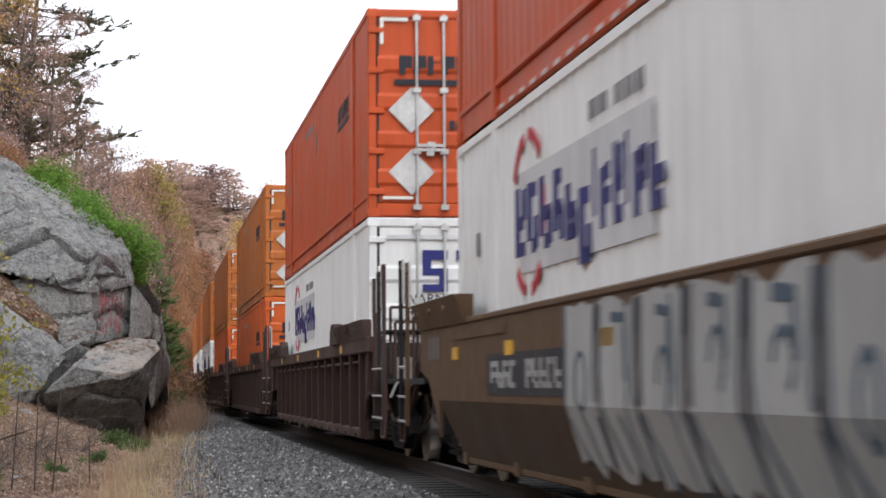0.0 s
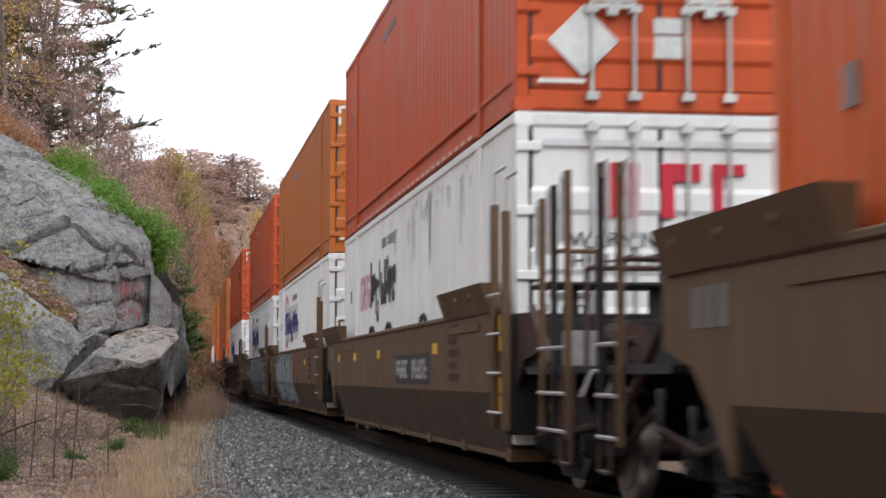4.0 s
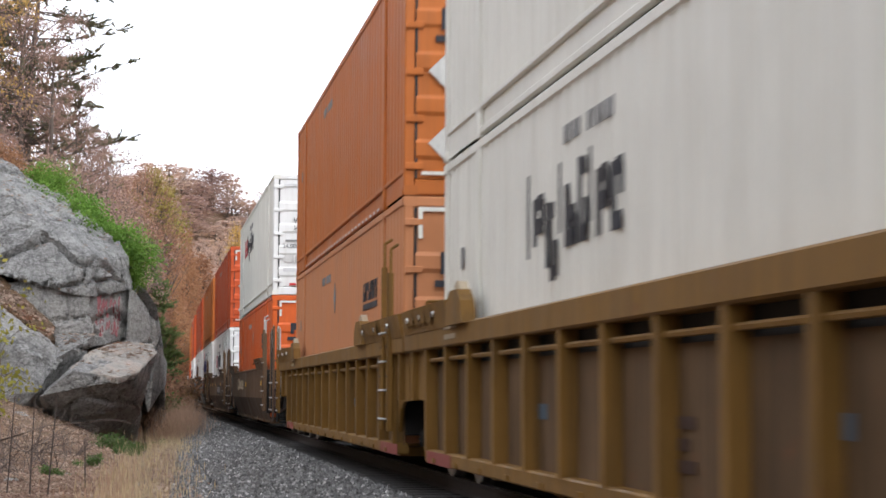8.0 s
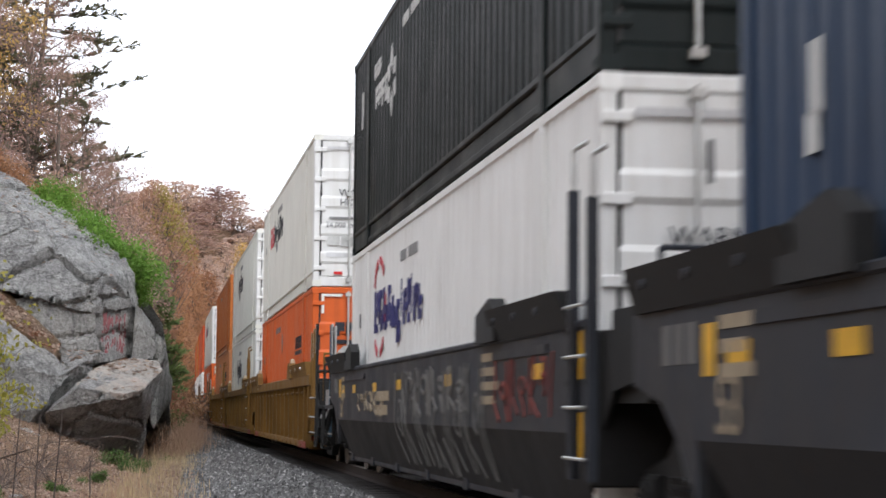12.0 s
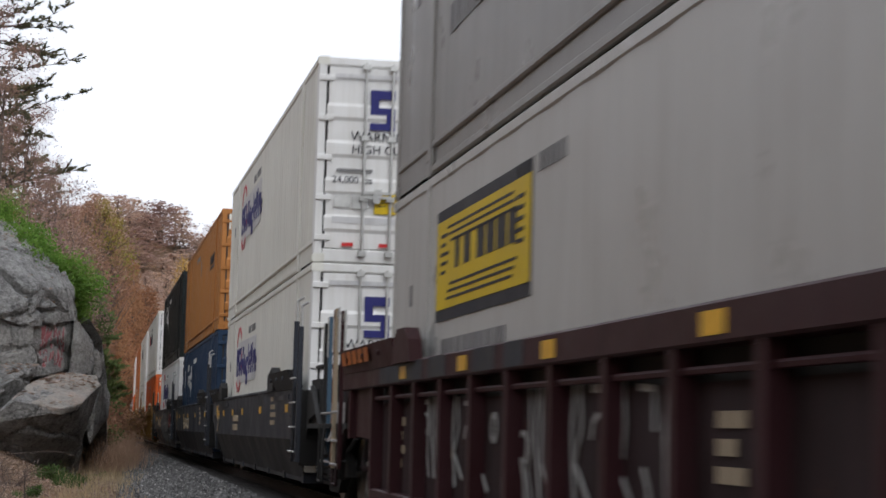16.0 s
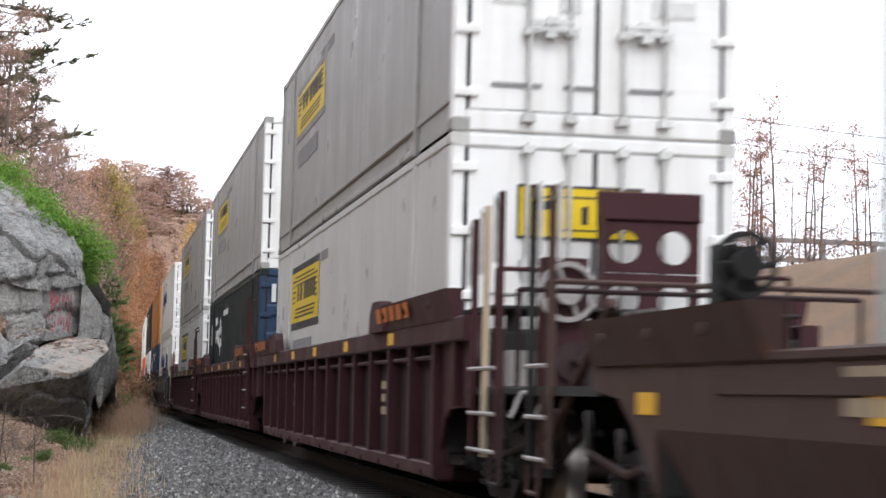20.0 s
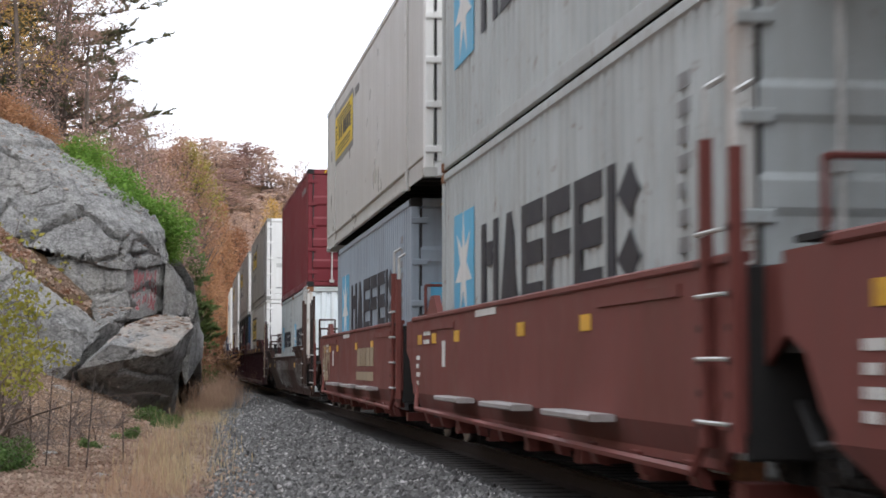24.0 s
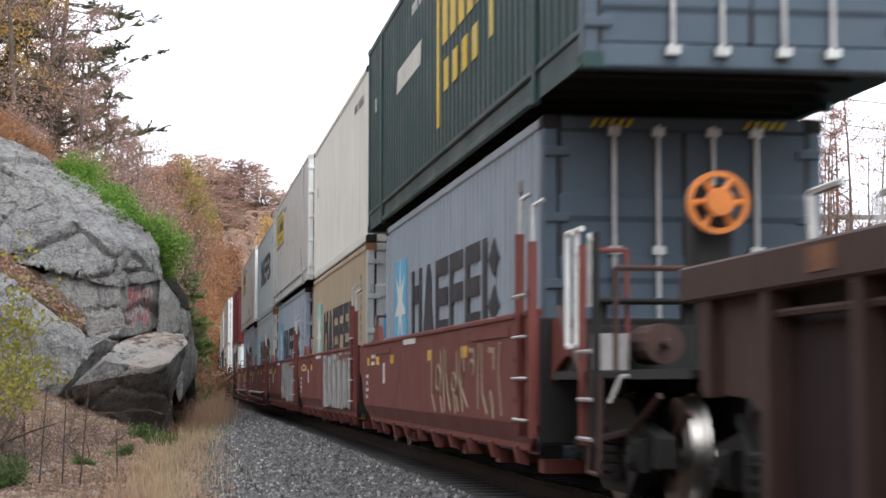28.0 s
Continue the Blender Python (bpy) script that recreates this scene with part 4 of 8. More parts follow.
def end_gear(car, mat, style, near, far, first=False, last=False, far_guide=True, zt=1.53):
    """Guides, horns, decks, ladders and brackets at both ends of a unit. near, far: where its sides end."""
    fe = {"ribbed": 2.05 if first else 1.45, "smooth": 1.3, "low": 0.7}[style]
    ne = {"ribbed": 1.35 if last else 1.0, "smooth": 0.95, "low": 0.55}[style]
    tray = "iron" if mat == "slate" else mat
    for sx in (-1, 1):
        if style != "low":
            # box-section container guides on the chord, with a rounded horn
            a = (near + 3.2, near - 0.95, near + 3.05) if style == "ribbed" else (near + 3.3, near + 0.42, near + 3.15)
            b = (far + fe - 0.1, far - 1.75, far - 2.3)
            for y0, y1, horn in (a, b)[:2 if far_guide else 1]:
                g = Geo()
                lean = 0.05 if style == "ribbed" else 0.10
                v = [(sx * 1.40, y0, zt - 0.02), (sx * 1.48, y0, zt - 0.02), (sx * (1.48 + lean), y0 - 0.12, zt + 0.23), (sx * 1.40, y0 - 0.12, zt + 0.23),
                     (sx * 1.40, y1, zt - 0.02), (sx * 1.48, y1, zt - 0.02), (sx * (1.48 + lean), y1, zt + 0.23), (sx * 1.40, y1, zt + 0.23)]
                g.add(v, [(0, 1, 2, 3), (7, 6, 5, 4), (0, 4, 5, 1), (1, 5, 6, 2), (2, 6, 7, 3), (3, 7, 4, 0)])
                guide = part("container_guide", g, tray, car)
                if style == "ribbed" and sx < 0:
                    g = Geo()
                    x = -1.50 - lean
                    for k in range(5):
                        yy = y0 - 0.3 - k * 0.42
                        g.add([(x + 0.02, yy, zt + 0.06), (x + 0.02, yy - 0.3, zt + 0.06), (x, yy - 0.3, zt + 0.2), (x, yy, zt + 0.2)], [(0, 1, 2, 3)])
                    part("stencil", g, {"maroon": "rustorange"}.get(mat, mat), guide)
                if sx < 0:
                    for k in range(3):
                        yy = y1 + (y0 - y1) * (0.2 + 0.3 * k)
                        g = Geo()
                        g.tube((sx * (1.48 + lean), yy, zt + 0.12), (sx * (1.50 + lean), yy, zt + 0.12), 0.03, n=8)
                        part("bolt", g, "galv" if mat == "yellow" else mat, car)
                if style == "smooth" and mat != "slate":
                    continue
                h = Geo()
                if mat == "slate":
                    ring = [(horn + 0.75, zt - 0.02), (horn + 0.75, zt + 0.22), (horn + 0.1, zt + 0.34), (horn - 0.15, zt + 0.22), (horn - 0.15, zt - 0.02)]
                else:
                    ring = [(horn + 0.45, zt - 0.02), (horn + 0.40, zt + 0.18), (horn + 0.22, zt + 0.29), (horn - 0.22, zt + 0.29), (horn - 0.40, zt + 0.18), (horn - 0.5, zt - 0.02)]
                h.prism(ring, "x", *both(sx, 1.40, 1.53))
                part("guide_horn", h, tray, car)
                if mat == "yellow":
                    h = Geo()
                    h.prism([(horn - 0.20, zt + 0.27), (horn + 0.14, zt + 0.27), (horn + 0.16, zt + 0.33), (horn + 0.04, zt + 0.38), (horn - 0.10, zt + 0.36)], "x", *both(sx, 1.41, 1.49))
                    part("guide_casting", h, "tan", car, "worn bare casting")
        # raised ends of the sides, arched over the trucks
        g = Geo()
        if style == "ribbed":
            g.prism([(far - 0.1, 0.36), (far + 0.18, 0.76), (far + 0.45, 0.86), (far + fe - 0.1, 0.89), (far + fe - 0.1, 1.40), (far - 0.1, 1.40)], "x", *both(sx, 1.34, 1.38))
            part("arched_panel", g, mat, car)
            g = Geo()
            g.prism([(near + 0.1, 0.36), (near - 0.2, 0.76), (near - 0.45, 0.84), (near - ne + 0.1, 0.86), (near - ne + 0.1, 1.40), (near + 0.1, 1.40)], "x", *both(sx, 1.34, 1.38))
            part("arched_panel", g, mat, car)
            for y0, y1 in ((far + 0.1, far + fe), (near - ne, near - 0.1)):
                g = Geo()
                g.box(*both(sx, 1.30, 1.47), y0, y1, 1.38, 1.58, 0.015)
                part("end_chord", g, mat, car)
            for y in (far + fe - 0.45, near - ne + 0.5):
                g = Geo()
                g.box(*both(sx, 1.35, 1.45), y - 0.06, y + 0.06, 0.86, 1.42, 0.012)
                part("end_stake", g, mat, car)
        else:
            d = fe
            low = style == "low"
            g.prism([(far - 0.03, 0.62 if low else 0.44), (far + 0.22 * d, 0.74), (far + 0.55 * d, min(1.0, zt - 0.2)), (far + d, min(1.1, zt - 0.15)), (far + d, zt - 0.02), (far - 0.03, zt - 0.02)], "x", *both(sx, 1.416, 1.453))
            part("end_panel", g, mat, car)
            g = Geo()
            g.prism([(near + 0.03, 0.92 if low else 0.80), (near - 0.3, min(1.08, zt - 0.2)), (near - ne, min(1.14, zt - 0.16)), (near - ne, zt - 0.06), (near + 0.03, zt - 0.06)], "x", *(both(sx, 1.405, 1.44) if mat == "darkbrown" else both(sx, 1.30, 1.335)))
            part("end_panel", g, "darkbrown" if mat == "brown" else tray, car)
            if style == "smooth" and sx < 0:
                g = Geo()
                if mat == "slate":
                    g.box(-1.461, -1.4556, far - 0.36, far - 0.16, 1.13, 1.40)
                    part("reflector", g, "reflector", car, "yellow reflective plate")
                g = Geo()
                for k in range(3):
                    g.box(-1.459, -1.453, far + 0.5 - 0.25 * k, far + 0.64 - 0.25 * k, 1.2, 1.42)
                part("number_mark", g, "sprayF", car)
                for z in (1.16, 0.62):
                    g = Geo()
                    g.box(-1.461, -1.4556, near + 0.06, near + 0.16, z, z + 0.32)
                    part("reflector", g, "reflector", car, "yellow reflective plate")
    d = Geo()
    d.box(-1.30, 1.30, far + 0.05, far + fe - 0.1, 1.08, 1.15)
    part("end_deck", d, "iron", car)
    d = Geo()
    d.box(-0.45, 0.45, far, far + fe + 0.1, 0.66, 1.07, 0.04)
    part("draft_sill", d, "iron", car)
    d = Geo()
    d.box(-1.28, 1.28, near - ne, near - 0.02, 1.0, max(1.15, zt + (0.08 if mat == "slate" else -0.12)), 0.02)
    # shade between the cars and grime are both put into the black
    part("end_box", d, "iron", car, "grimy end structure, its near-black colour holding the shade too")
    d = Geo()
    d.box(-0.4, 0.4, near - ne - 0.2, near, 0.62, 0.99, 0.04)
    part("draft_sill", d, "iron", car)
    # end walkway over the truck, on short posts
    zw = {"ribbed": 1.66, "smooth": 1.80 if mat == "slate" else zt + 0.17, "low": 1.58}[style]
    d = Geo()
    d.box(-1.26, 1.26, near - ne - 0.1, near - 0.25, zw - 0.035, zw, 0.01)
    part("walkway", d, "iron", car, "dark end walkway")
    for x in (-1.05, -0.35, 0.35, 1.05):
        d = Geo()
        d.box(x - 0.05, x + 0.05, near - ne + 0.02, near - ne + 0.12, min(zt - 0.13, zw - 0.2), zw - 0.03)
        part("walkway_post", d, "iron", car)
    # ladder with perforated posts at the near end
    top = 2.15 if style == "low" else 2.42
    yl = {"ribbed": near + 0.28, "smooth": near - 0.05, "low": near + 0.28}[style]
    side_ladder = not (style == "ribbed" and last)
    if side_ladder:
        ladder(car, yl, -1.50, mat, 0.52, 1.62, 0.5, 4)
    for yy, z in ((yl + 0.28, top), (yl - 0.28, top - 0.1))[:2 if side_ladder else 0]:
        g = Geo()
        g.box(-1.52, -1.45, yy - 0.035, yy + 0.035, 0.5, z, 0.01)
        st = part("ladder_post", g, mat, car)
        g = Geo()
        for k in range(7):
            g.tube((-1.534, yy, 0.62 + 0.17 * k), (-1.53, yy, 0.62 + 0.17 * k), 0.022, n=8)
        part("post_hole", g, "iron", st)
        g = Geo()
        g.path([(-1.48, yy, z), (-1.48, yy, z + 0.28), (-1.40, yy - 0.05, z + 0.33)], 0.018)
        part("grab_iron", g, "galv" if style != "ribbed" else mat, car)
    for x in (-1.2, 0.85):
        g = Geo()
        g.path([(x, near - ne, 1.1), (x, near - ne, 1.95), (x + 0.35, near - ne, 1.95), (x + 0.35, near - ne, 1.1)], 0.02)
        part("grab_iron", g, mat, car)
    g = Geo()
    g.path([(-1.25, far + 0.2, 0.6), (-1.28, far + 0.7, 0.55), (-1.2, far + 1.2, 0.75)], 0.025)
    part("brake_pipe", g, "iron", car)
    # coupler platforms between cars that are not joined over one truck
    for on, e, way, ys in ((last, near, -1, (1.67, 2.12, 2.62)), (first, far, 1, (2.4, 2.95))):
        if not on:
            continue
        if style == "low":
            ys = ys[:2]
        k = ne if way < 0 else fe
        out = ys[-1] + 0.08
        d = Geo()
        d.box(-1.42, 1.42, min(e + way * (k - 0.05), e + way * out), max(e + way * (k - 0.05), e + way * out), 0.96, 1.02, 0.01)
        part("coupler_platform", d, "iron", car, "grimy end platform")
        d = Geo()
        d.box(-0.38, 0.38, min(e + way * k, e + way * (out - 0.1)), max(e + way * k, e + way * (out - 0.1)), 0.6, 0.95, 0.03)
        part("draft_sill", d, "iron", car)
        cols = {"slate": ("iron", "bluepost", "rust"), "maroon": ("maroon", "tan", "maroon"), "yellow": ("yellow", "yellow", "iron")}.get(mat, (mat, "iron", mat))
        for q, y in enumerate(ys):
            g = Geo()
            zz = (1.9 if style == "low" else 2.30) + 0.06 * q
            px = 1.30 if mat == "slate" else 1.44
            g.box(-px - 0.025, -px + 0.025, e + way * y - 0.022, e + way * y + 0.022, 0.5, zz, 0.008)
            part("end_post", g, cols[q], car)
            g = Geo()
            g.path([(-px, e + way * y, zz - 0.1), (-px, e + way * (y - 0.2), zz), (-px, e + way * (y - 0.22), zz - 0.5)], 0.016)
            part("grab_iron", g, "galv", car)
        for z in (0.55, 0.82, 1.15):
            g = Geo()
            g.path([(-px - 0.03, e + way * ys[0], z), (-px - 0.03, e + way * ys[-1], z)], 0.016)
            part("step", g, "steelgrey", car, "worn step bar")
        dark = {"maroon": "maroonsheet", "brown": "darkbrown", "darkbrown": "darkbrown", "red": "darkbrown"}.get(mat, "iron")
        g = Geo()
        g.tube((-0.75, e + way * (k + 0.15), 1.22), (-0.75, e + way * (k + 0.75), 1.22), 0.15, n=14)
        g.tube((-0.75, e + way * (k + 0.75), 1.22), (-0.75, e + way * (k + 0.95), 1.22), 0.035, n=8)
        part("brake_cylinder", g, dark, car, "grimy brake cylinder")
        g = Geo()
        g.box(-1.2, -0.95, e + way * (k + 0.4) - 0.12, e + way * (k + 0.4) + 0.12, 1.03, 1.3, 0.03)
        part("valve_box", g, "steelgrey", car, "worn grey valve box")
        g = Geo()
        g.tube((-1.36, e + way * (k - 0.1), 1.5), (-1.36, e + way * (out - 0.25), 0.62), 0.035, n=8)
        part("brace", g, dark, car)
        g = Geo()
        g.path([(-1.42, e + way * (out - 0.35), 1.0), (-1.44, e + way * (out - 0.35), 0.32), (-1.44, e + way * (out - 0.02), 0.32), (-1.42, e + way * (out - 0.02), 1.0)], 0.018)
        part("stirrup_step", g, dark, car)
        g = Geo()
        g.path([(-1.38, e + way * (out + 0.05), 0.8), (-1.3, e + way * (out + 0.05), 0.98), (-0.3, e + way * (out + 0.05), 0.98), (-0.15, e + way * (out + 0.02), 0.85)], 0.016)
        part("uncoupling_lever", g, "steelgrey", car)
        g = Geo()
        g.path([(-1.3, e + way * (out - 0.1), 1.02), (-1.3, e + way * (out - 0.1), 1.72), (1.3, e + way * (out - 0.1), 1.72), (1.3, e + way * (out - 0.1), 1.02)], 0.02)
        part("handrail", g, dark, car)
        for x, z in ((-1.12, 0.5), (-0.9, 0.38)):
            g = Geo()
            g.path([(x, e + way * 0.4, z + 0.2), (x - 0.05, e + way * (k + 0.2), z), (x, e + way * (out - 0.4), z + 0.1), (x + 0.1, e + way * out, z + 0.35)], 0.028)
            part("brake_pipe", g, dark, car)
        if way < 0 and style == "low":
            for y in (e - 1.15, e - 1.48):
                g = Geo()
                g.path([(-px, y - 0.19, 2.02), (-px, y, 2.02), (-px, y, 1.2), (-px, y - 0.12, 1.2)], 0.022)
                part("grab_iron", g, "whiteink", car, "white-painted grab iron")
        if way < 0 and mat == "maroon":
            g = Geo()
            y = e - 2.0
            g.ring((-0.82, y - 0.12, 1.74), "y", 0.23, 0.19, 0.018, 20)
            g.ring((-0.82, y - 0.14, 1.74), "y", 0.1, 0.0, 0.03, 14)
            for w in range(4):
                a = w * math.pi / 2 + 0.4
                g.tube((-0.82, y - 0.12, 1.74), (-0.82 + 0.21 * math.cos(a), y - 0.12, 1.74 + 0.21 * math.sin(a)), 0.018, n=6)
            part("brake_wheel", g, "steelgrey", car, "grey hand brake wheel")
            g = Geo()
            g.box(-1.0, -0.64, y - 0.06, y + 0.12, 1.02, 2.0, 0.03)
            part("brake_stand", g, tray, car)
            for x, z in ((-1.1, 0.7), (-0.6, 0.55), (0.5, 0.6)):
                g = Geo()
                g.path([(x, e - 1.2, z + 0.1), (x - 0.02, e - 1.7, z), (x, e - 2.3, z + 0.15)], 0.03)
                part("brake_pipe", g, "iron", car)


TUMBLE = 0.33


def smooth_sides(car, mat, half, zt=1.53, zb=0.24, crease=0.80):
    for sx in (-1, 1):
        g = Geo()
        n = 8
        x_top, x_bot = 1.455, 1.40 if crease < 0.7 else 1.455 - TUMBLE * (crease - zb)
        up = [(-half, crease), (half, crease), (half, zt), (-half, zt)]
        g.prism(up, "x", min(sx * x_top, sx * (x_top - 0.03)), max(sx * x_top, sx * (x_top - 0.03)))
        part("side_sheet", g, mat, car)
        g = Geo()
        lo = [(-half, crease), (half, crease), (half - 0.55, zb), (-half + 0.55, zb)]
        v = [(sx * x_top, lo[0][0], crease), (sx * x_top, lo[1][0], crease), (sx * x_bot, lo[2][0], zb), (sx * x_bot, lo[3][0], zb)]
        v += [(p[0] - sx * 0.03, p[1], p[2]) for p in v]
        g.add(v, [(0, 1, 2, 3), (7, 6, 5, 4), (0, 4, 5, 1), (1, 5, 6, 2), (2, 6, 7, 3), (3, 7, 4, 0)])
        # brown, slate and red take a darker paint here for shade below the crease
        part("side_sheet", g, {"brown": "brownlow", "slate": "slatelow", "red": "redlow"}.get(mat, mat), car, "inward-sloping lower side sheet")
        g = Geo()
        g.box(min(sx * 1.40, sx * 1.475), max(sx * 1.40, sx * 1.475), -half, half, zt - 0.035, zt + 0.02, 0.012)
        part("top_chord", g, mat, car)
        g = Geo()
        g.box(min(sx * (x_bot - 0.06), sx * (x_bot + 0.01)), max(sx * (x_bot - 0.06), sx * (x_bot + 0.01)), -half + 0.55, half - 0.55, zb - 0.03, zb + 0.05, 0.012)
        part("bottom_chord", g, mat, car)
        g = Geo()
        for y0, y1 in ((half - 3.6, half - 1.0), (-half + 1.2, -half + 3.4)):
            g.box(min(sx * 1.452, sx * 1.470), max(sx * 1.452, sx * 1.470), y0, y1, zt - 0.17, zt - 0.10)
        part("doubler_plate", g, mat, car)


def ribbed_sides(car, mat, half, zt=1.58, zc=1.38, zb=0.24):
    for sx in (-1, 1):
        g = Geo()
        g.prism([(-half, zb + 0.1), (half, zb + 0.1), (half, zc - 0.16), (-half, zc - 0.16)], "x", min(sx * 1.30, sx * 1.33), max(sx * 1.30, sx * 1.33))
        # darker than the ribs: the recess's shade is in the sheet colour
        part("side_sheet", g, {"yellow": "ochresheet", "maroon": "maroonsheet", "darkbrown": "maroonsheet"}.get(mat, mat), car, "grimy side sheet, darkened for the shade between the ribs")
        g = Geo()
        g.box(min(sx * 1.28, sx * 1.47), max(sx * 1.28, sx * 1.47), -half - 0.1, half + 0.1, zc, zt, 0.015)
        part("top_chord", g, mat, car)
        g = Geo()
        g.box(min(sx * 1.26, sx * 1.44), max(sx * 1.26, sx * 1.44), -half, half, zb, zb + 0.13, 0.015)
        part("bottom_chord", g, mat, car)
        # a near-black strip puts the shade under the chord into colour
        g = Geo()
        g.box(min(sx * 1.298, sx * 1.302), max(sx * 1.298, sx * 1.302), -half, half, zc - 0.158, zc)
        part("chord_recess", g, "iron", car, "dark strip standing in for shade under the chord")
        g = Geo()
        g.tube((sx * 1.40, -half, 1.27), (sx * 1.40, half, 1.27), 0.022, n=6)
        part("air_pipe", g, mat, car)
        n = int(2 * half / 1.2)
        rib = Geo()
        rib.prism([(sx * 1.33, zb + 0.12), (sx * 1.45, zb + 0.12), (sx * 1.455, zc), (sx * 1.33, zc)], "y", -0.06, 0.06)
        me = rib.mesh("side_rib")
        me.materials.append(M[mat])
        for k in range(n + 1 if sx < 0 else 0):
            part("side_rib", me, mat, car, m=pose(0, -half + 0.06 + k * (2 * half - 0.12) / n, 0))
        if sx > 0:
            g = Geo()
            for k in range(n + 1):
                yy = -half + 0.06 + k * (2 * half - 0.12) / n
                g.box(1.33, 1.455, yy - 0.06, yy + 0.06, zb + 0.12, zc)
            part("side_ribs", g, mat, car)
            continue
        g = Geo()
        for k in range(n):
            yy = -half + (k + 0.5) * 2 * half / n
            g.box(min(sx * 1.42, sx * 1.46), max(sx * 1.42, sx * 1.46), yy - 0.07, yy + 0.07, zb + 0.015, zb + 0.06)
        part("rivet_plate", g, mat, car)


def floor_and_ends(car, mat, half, zt):
    for k in range(7):
        y = -half + 0.6 + k * (2 * half - 1.2) / 6
        g = Geo()
        g.box(-1.3, 1.3, y - 0.12, y + 0.12, 0.20, 0.31)
        part("cross_member", g, mat, car)
    for way in (-1, 1):
        g = Geo()
        bx = 1.30 if zt > 1.55 else 1.42
        g.box(-bx, bx, min(way * half, way * (half - 0.08)), max(way * half, way * (half - 0.08)), 0.45, zt - 0.05, 0.015)
        # body paint in shade, and its grime, drawn as near-black iron
        part("bulkhead", g, "iron", car, "grimy bulkhead with shade put into its near-black colour")
        for x in (-0.7, 0.0, 0.7):
            g = Geo()
            g.box(x - 0.06, x + 0.06, min(way * half, way * (half + 0.1)), max(way * half, way * (half + 0.1)), 0.6, zt - 0.1)
            part("bulkhead_stiffener", g, "iron", car)


def reflectors(car, x, ys, z=1.18, mat="reflector"):
    for y in ys:
        g = Geo()
        g.box(-x - 0.004, -x + 0.004, y - 0.17, y + 0.17, z, z + 0.115)
        part("reflector", g, mat, car, "yellow reflective plate")


def coupler(car, y, way):
    g = Geo()
    g.box(-0.1, 0.1, min(y, y + way * 1.0), max(y, y + way * 1.0), 0.72, 0.92, 0.03)
    g.box(-0.2, 0.18, min(y + way * 0.95, y + way * 1.3), max(y + way * 0.95, y + way * 1.3), 0.66, 0.98, 0.05)
    part("coupler", g, "iron", car, "cast coupler")
    h = Geo()
    h.path([(0.3, y + way * 0.3, 0.8), (0.32, y + way * 0.7, 0.45), (0.25, y + way * 1.1, 0.42), (0.2, y + way * 1.4, 0.6)], 0.03)
    part("air_hose", h, "rubber", car, "black air hose")


def brake_wheel(car, x, y, z, mat):
    g = Geo()
    g.ring((x, y, z), "y", 0.2, 0.165, 0.02, 24)
    g.ring((x, y - 0.04, z), "y", 0.09, 0.0, 0.03, 16)
    for k in range(6):
        a = k * math.pi / 3
        g.tube((x, y - 0.02, z), (x + 0.18 * math.cos(a), y, z + 0.18 * math.sin(a)), 0.02, n=6)
    part("brake_wheel", g, mat, car, "hand brake wheel")
    g = Geo()
    g.tube((x, y, z), (x, y + 0.25, z), 0.04, n=8)
    g.box(x - 0.13, x + 0.13, y + 0.1, y + 0.32, z - 0.5, z + 0.12, 0.02)
    part("brake_box", g, "iron", car)


def well_car(style, mat, mid, half, pitch_near, pitch_far, label, first=False, last=False, keyed=True, far_guide=True, zt=0.0):
    """One unit of a well car. half: of its sides; pitch_near: how far its near truck stands behind its middle."""
    car = thing("well_car", label, "railway car", "well cars of the train")
    zt = zt or {"ribbed": 1.58, "smooth": 1.53, "low": 1.50}[style]
    if style == "ribbed":
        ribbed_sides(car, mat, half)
    else:
        smooth_sides(car, mat, half, zt, 0.40 if style == "low" else 0.24, 0.60 if style == "low" else 0.80)
    floor_and_ends(car, mat, half, zt)
    end_gear(car, mat, style, -half, half, first, last, far_guide, zt)
    truck(car, -pitch_near, keyed)
    if first:
        truck(car, pitch_far, keyed)
        coupler(car, half + 1.75, 1)
    if last:
        coupler(car, -half - 2.35, -1)
    ROLLING.append((car, mid, 0.0, 0.0))
    return car


def load(mid, z, *args, shift=0.0, **kw):
    c = container(*args, **kw)
    ROLLING.append((c, mid, z, shift))
    return c


FLOOR, UP = 0.355, 3.262
TXT_RND = "white corrugated 53-foot container with blue and red logo"
TXT_ORG = "orange 53-foot container with weathered paint"


def orange(mid, z, mat="orange", side="", label="", **kw):
    return load(mid, z, "long", mat, mat, side, "orange", label=label or TXT_ORG, **kw)


def pierce(c):
    """A row of pale plates along the bottom rail, painted as light showing through slots."""
    for k in range(26):
        y = 5.7 - k * 0.45
        g = Geo()
        g.box(-1.2985, -1.292, y - 0.09, y + 0.09, 0.04, 0.075)
        part("rail_slot", g, "paleink", c)


def white(mid, z, side, door, mat="white", label=""):
    return load(mid, z, "long", mat, "doorwhite", side, door, label=label or TXT_RND)


def yellow_logo(mid, z, side, label="pale grey smooth-sided 53-foot container with yellow logo panel"):
    return load(mid, z, "long", "duskgrey" if side == "yellow_upper" else "palegrey", "doorwhite", side, "yellow_sign", label=label, seams=True)


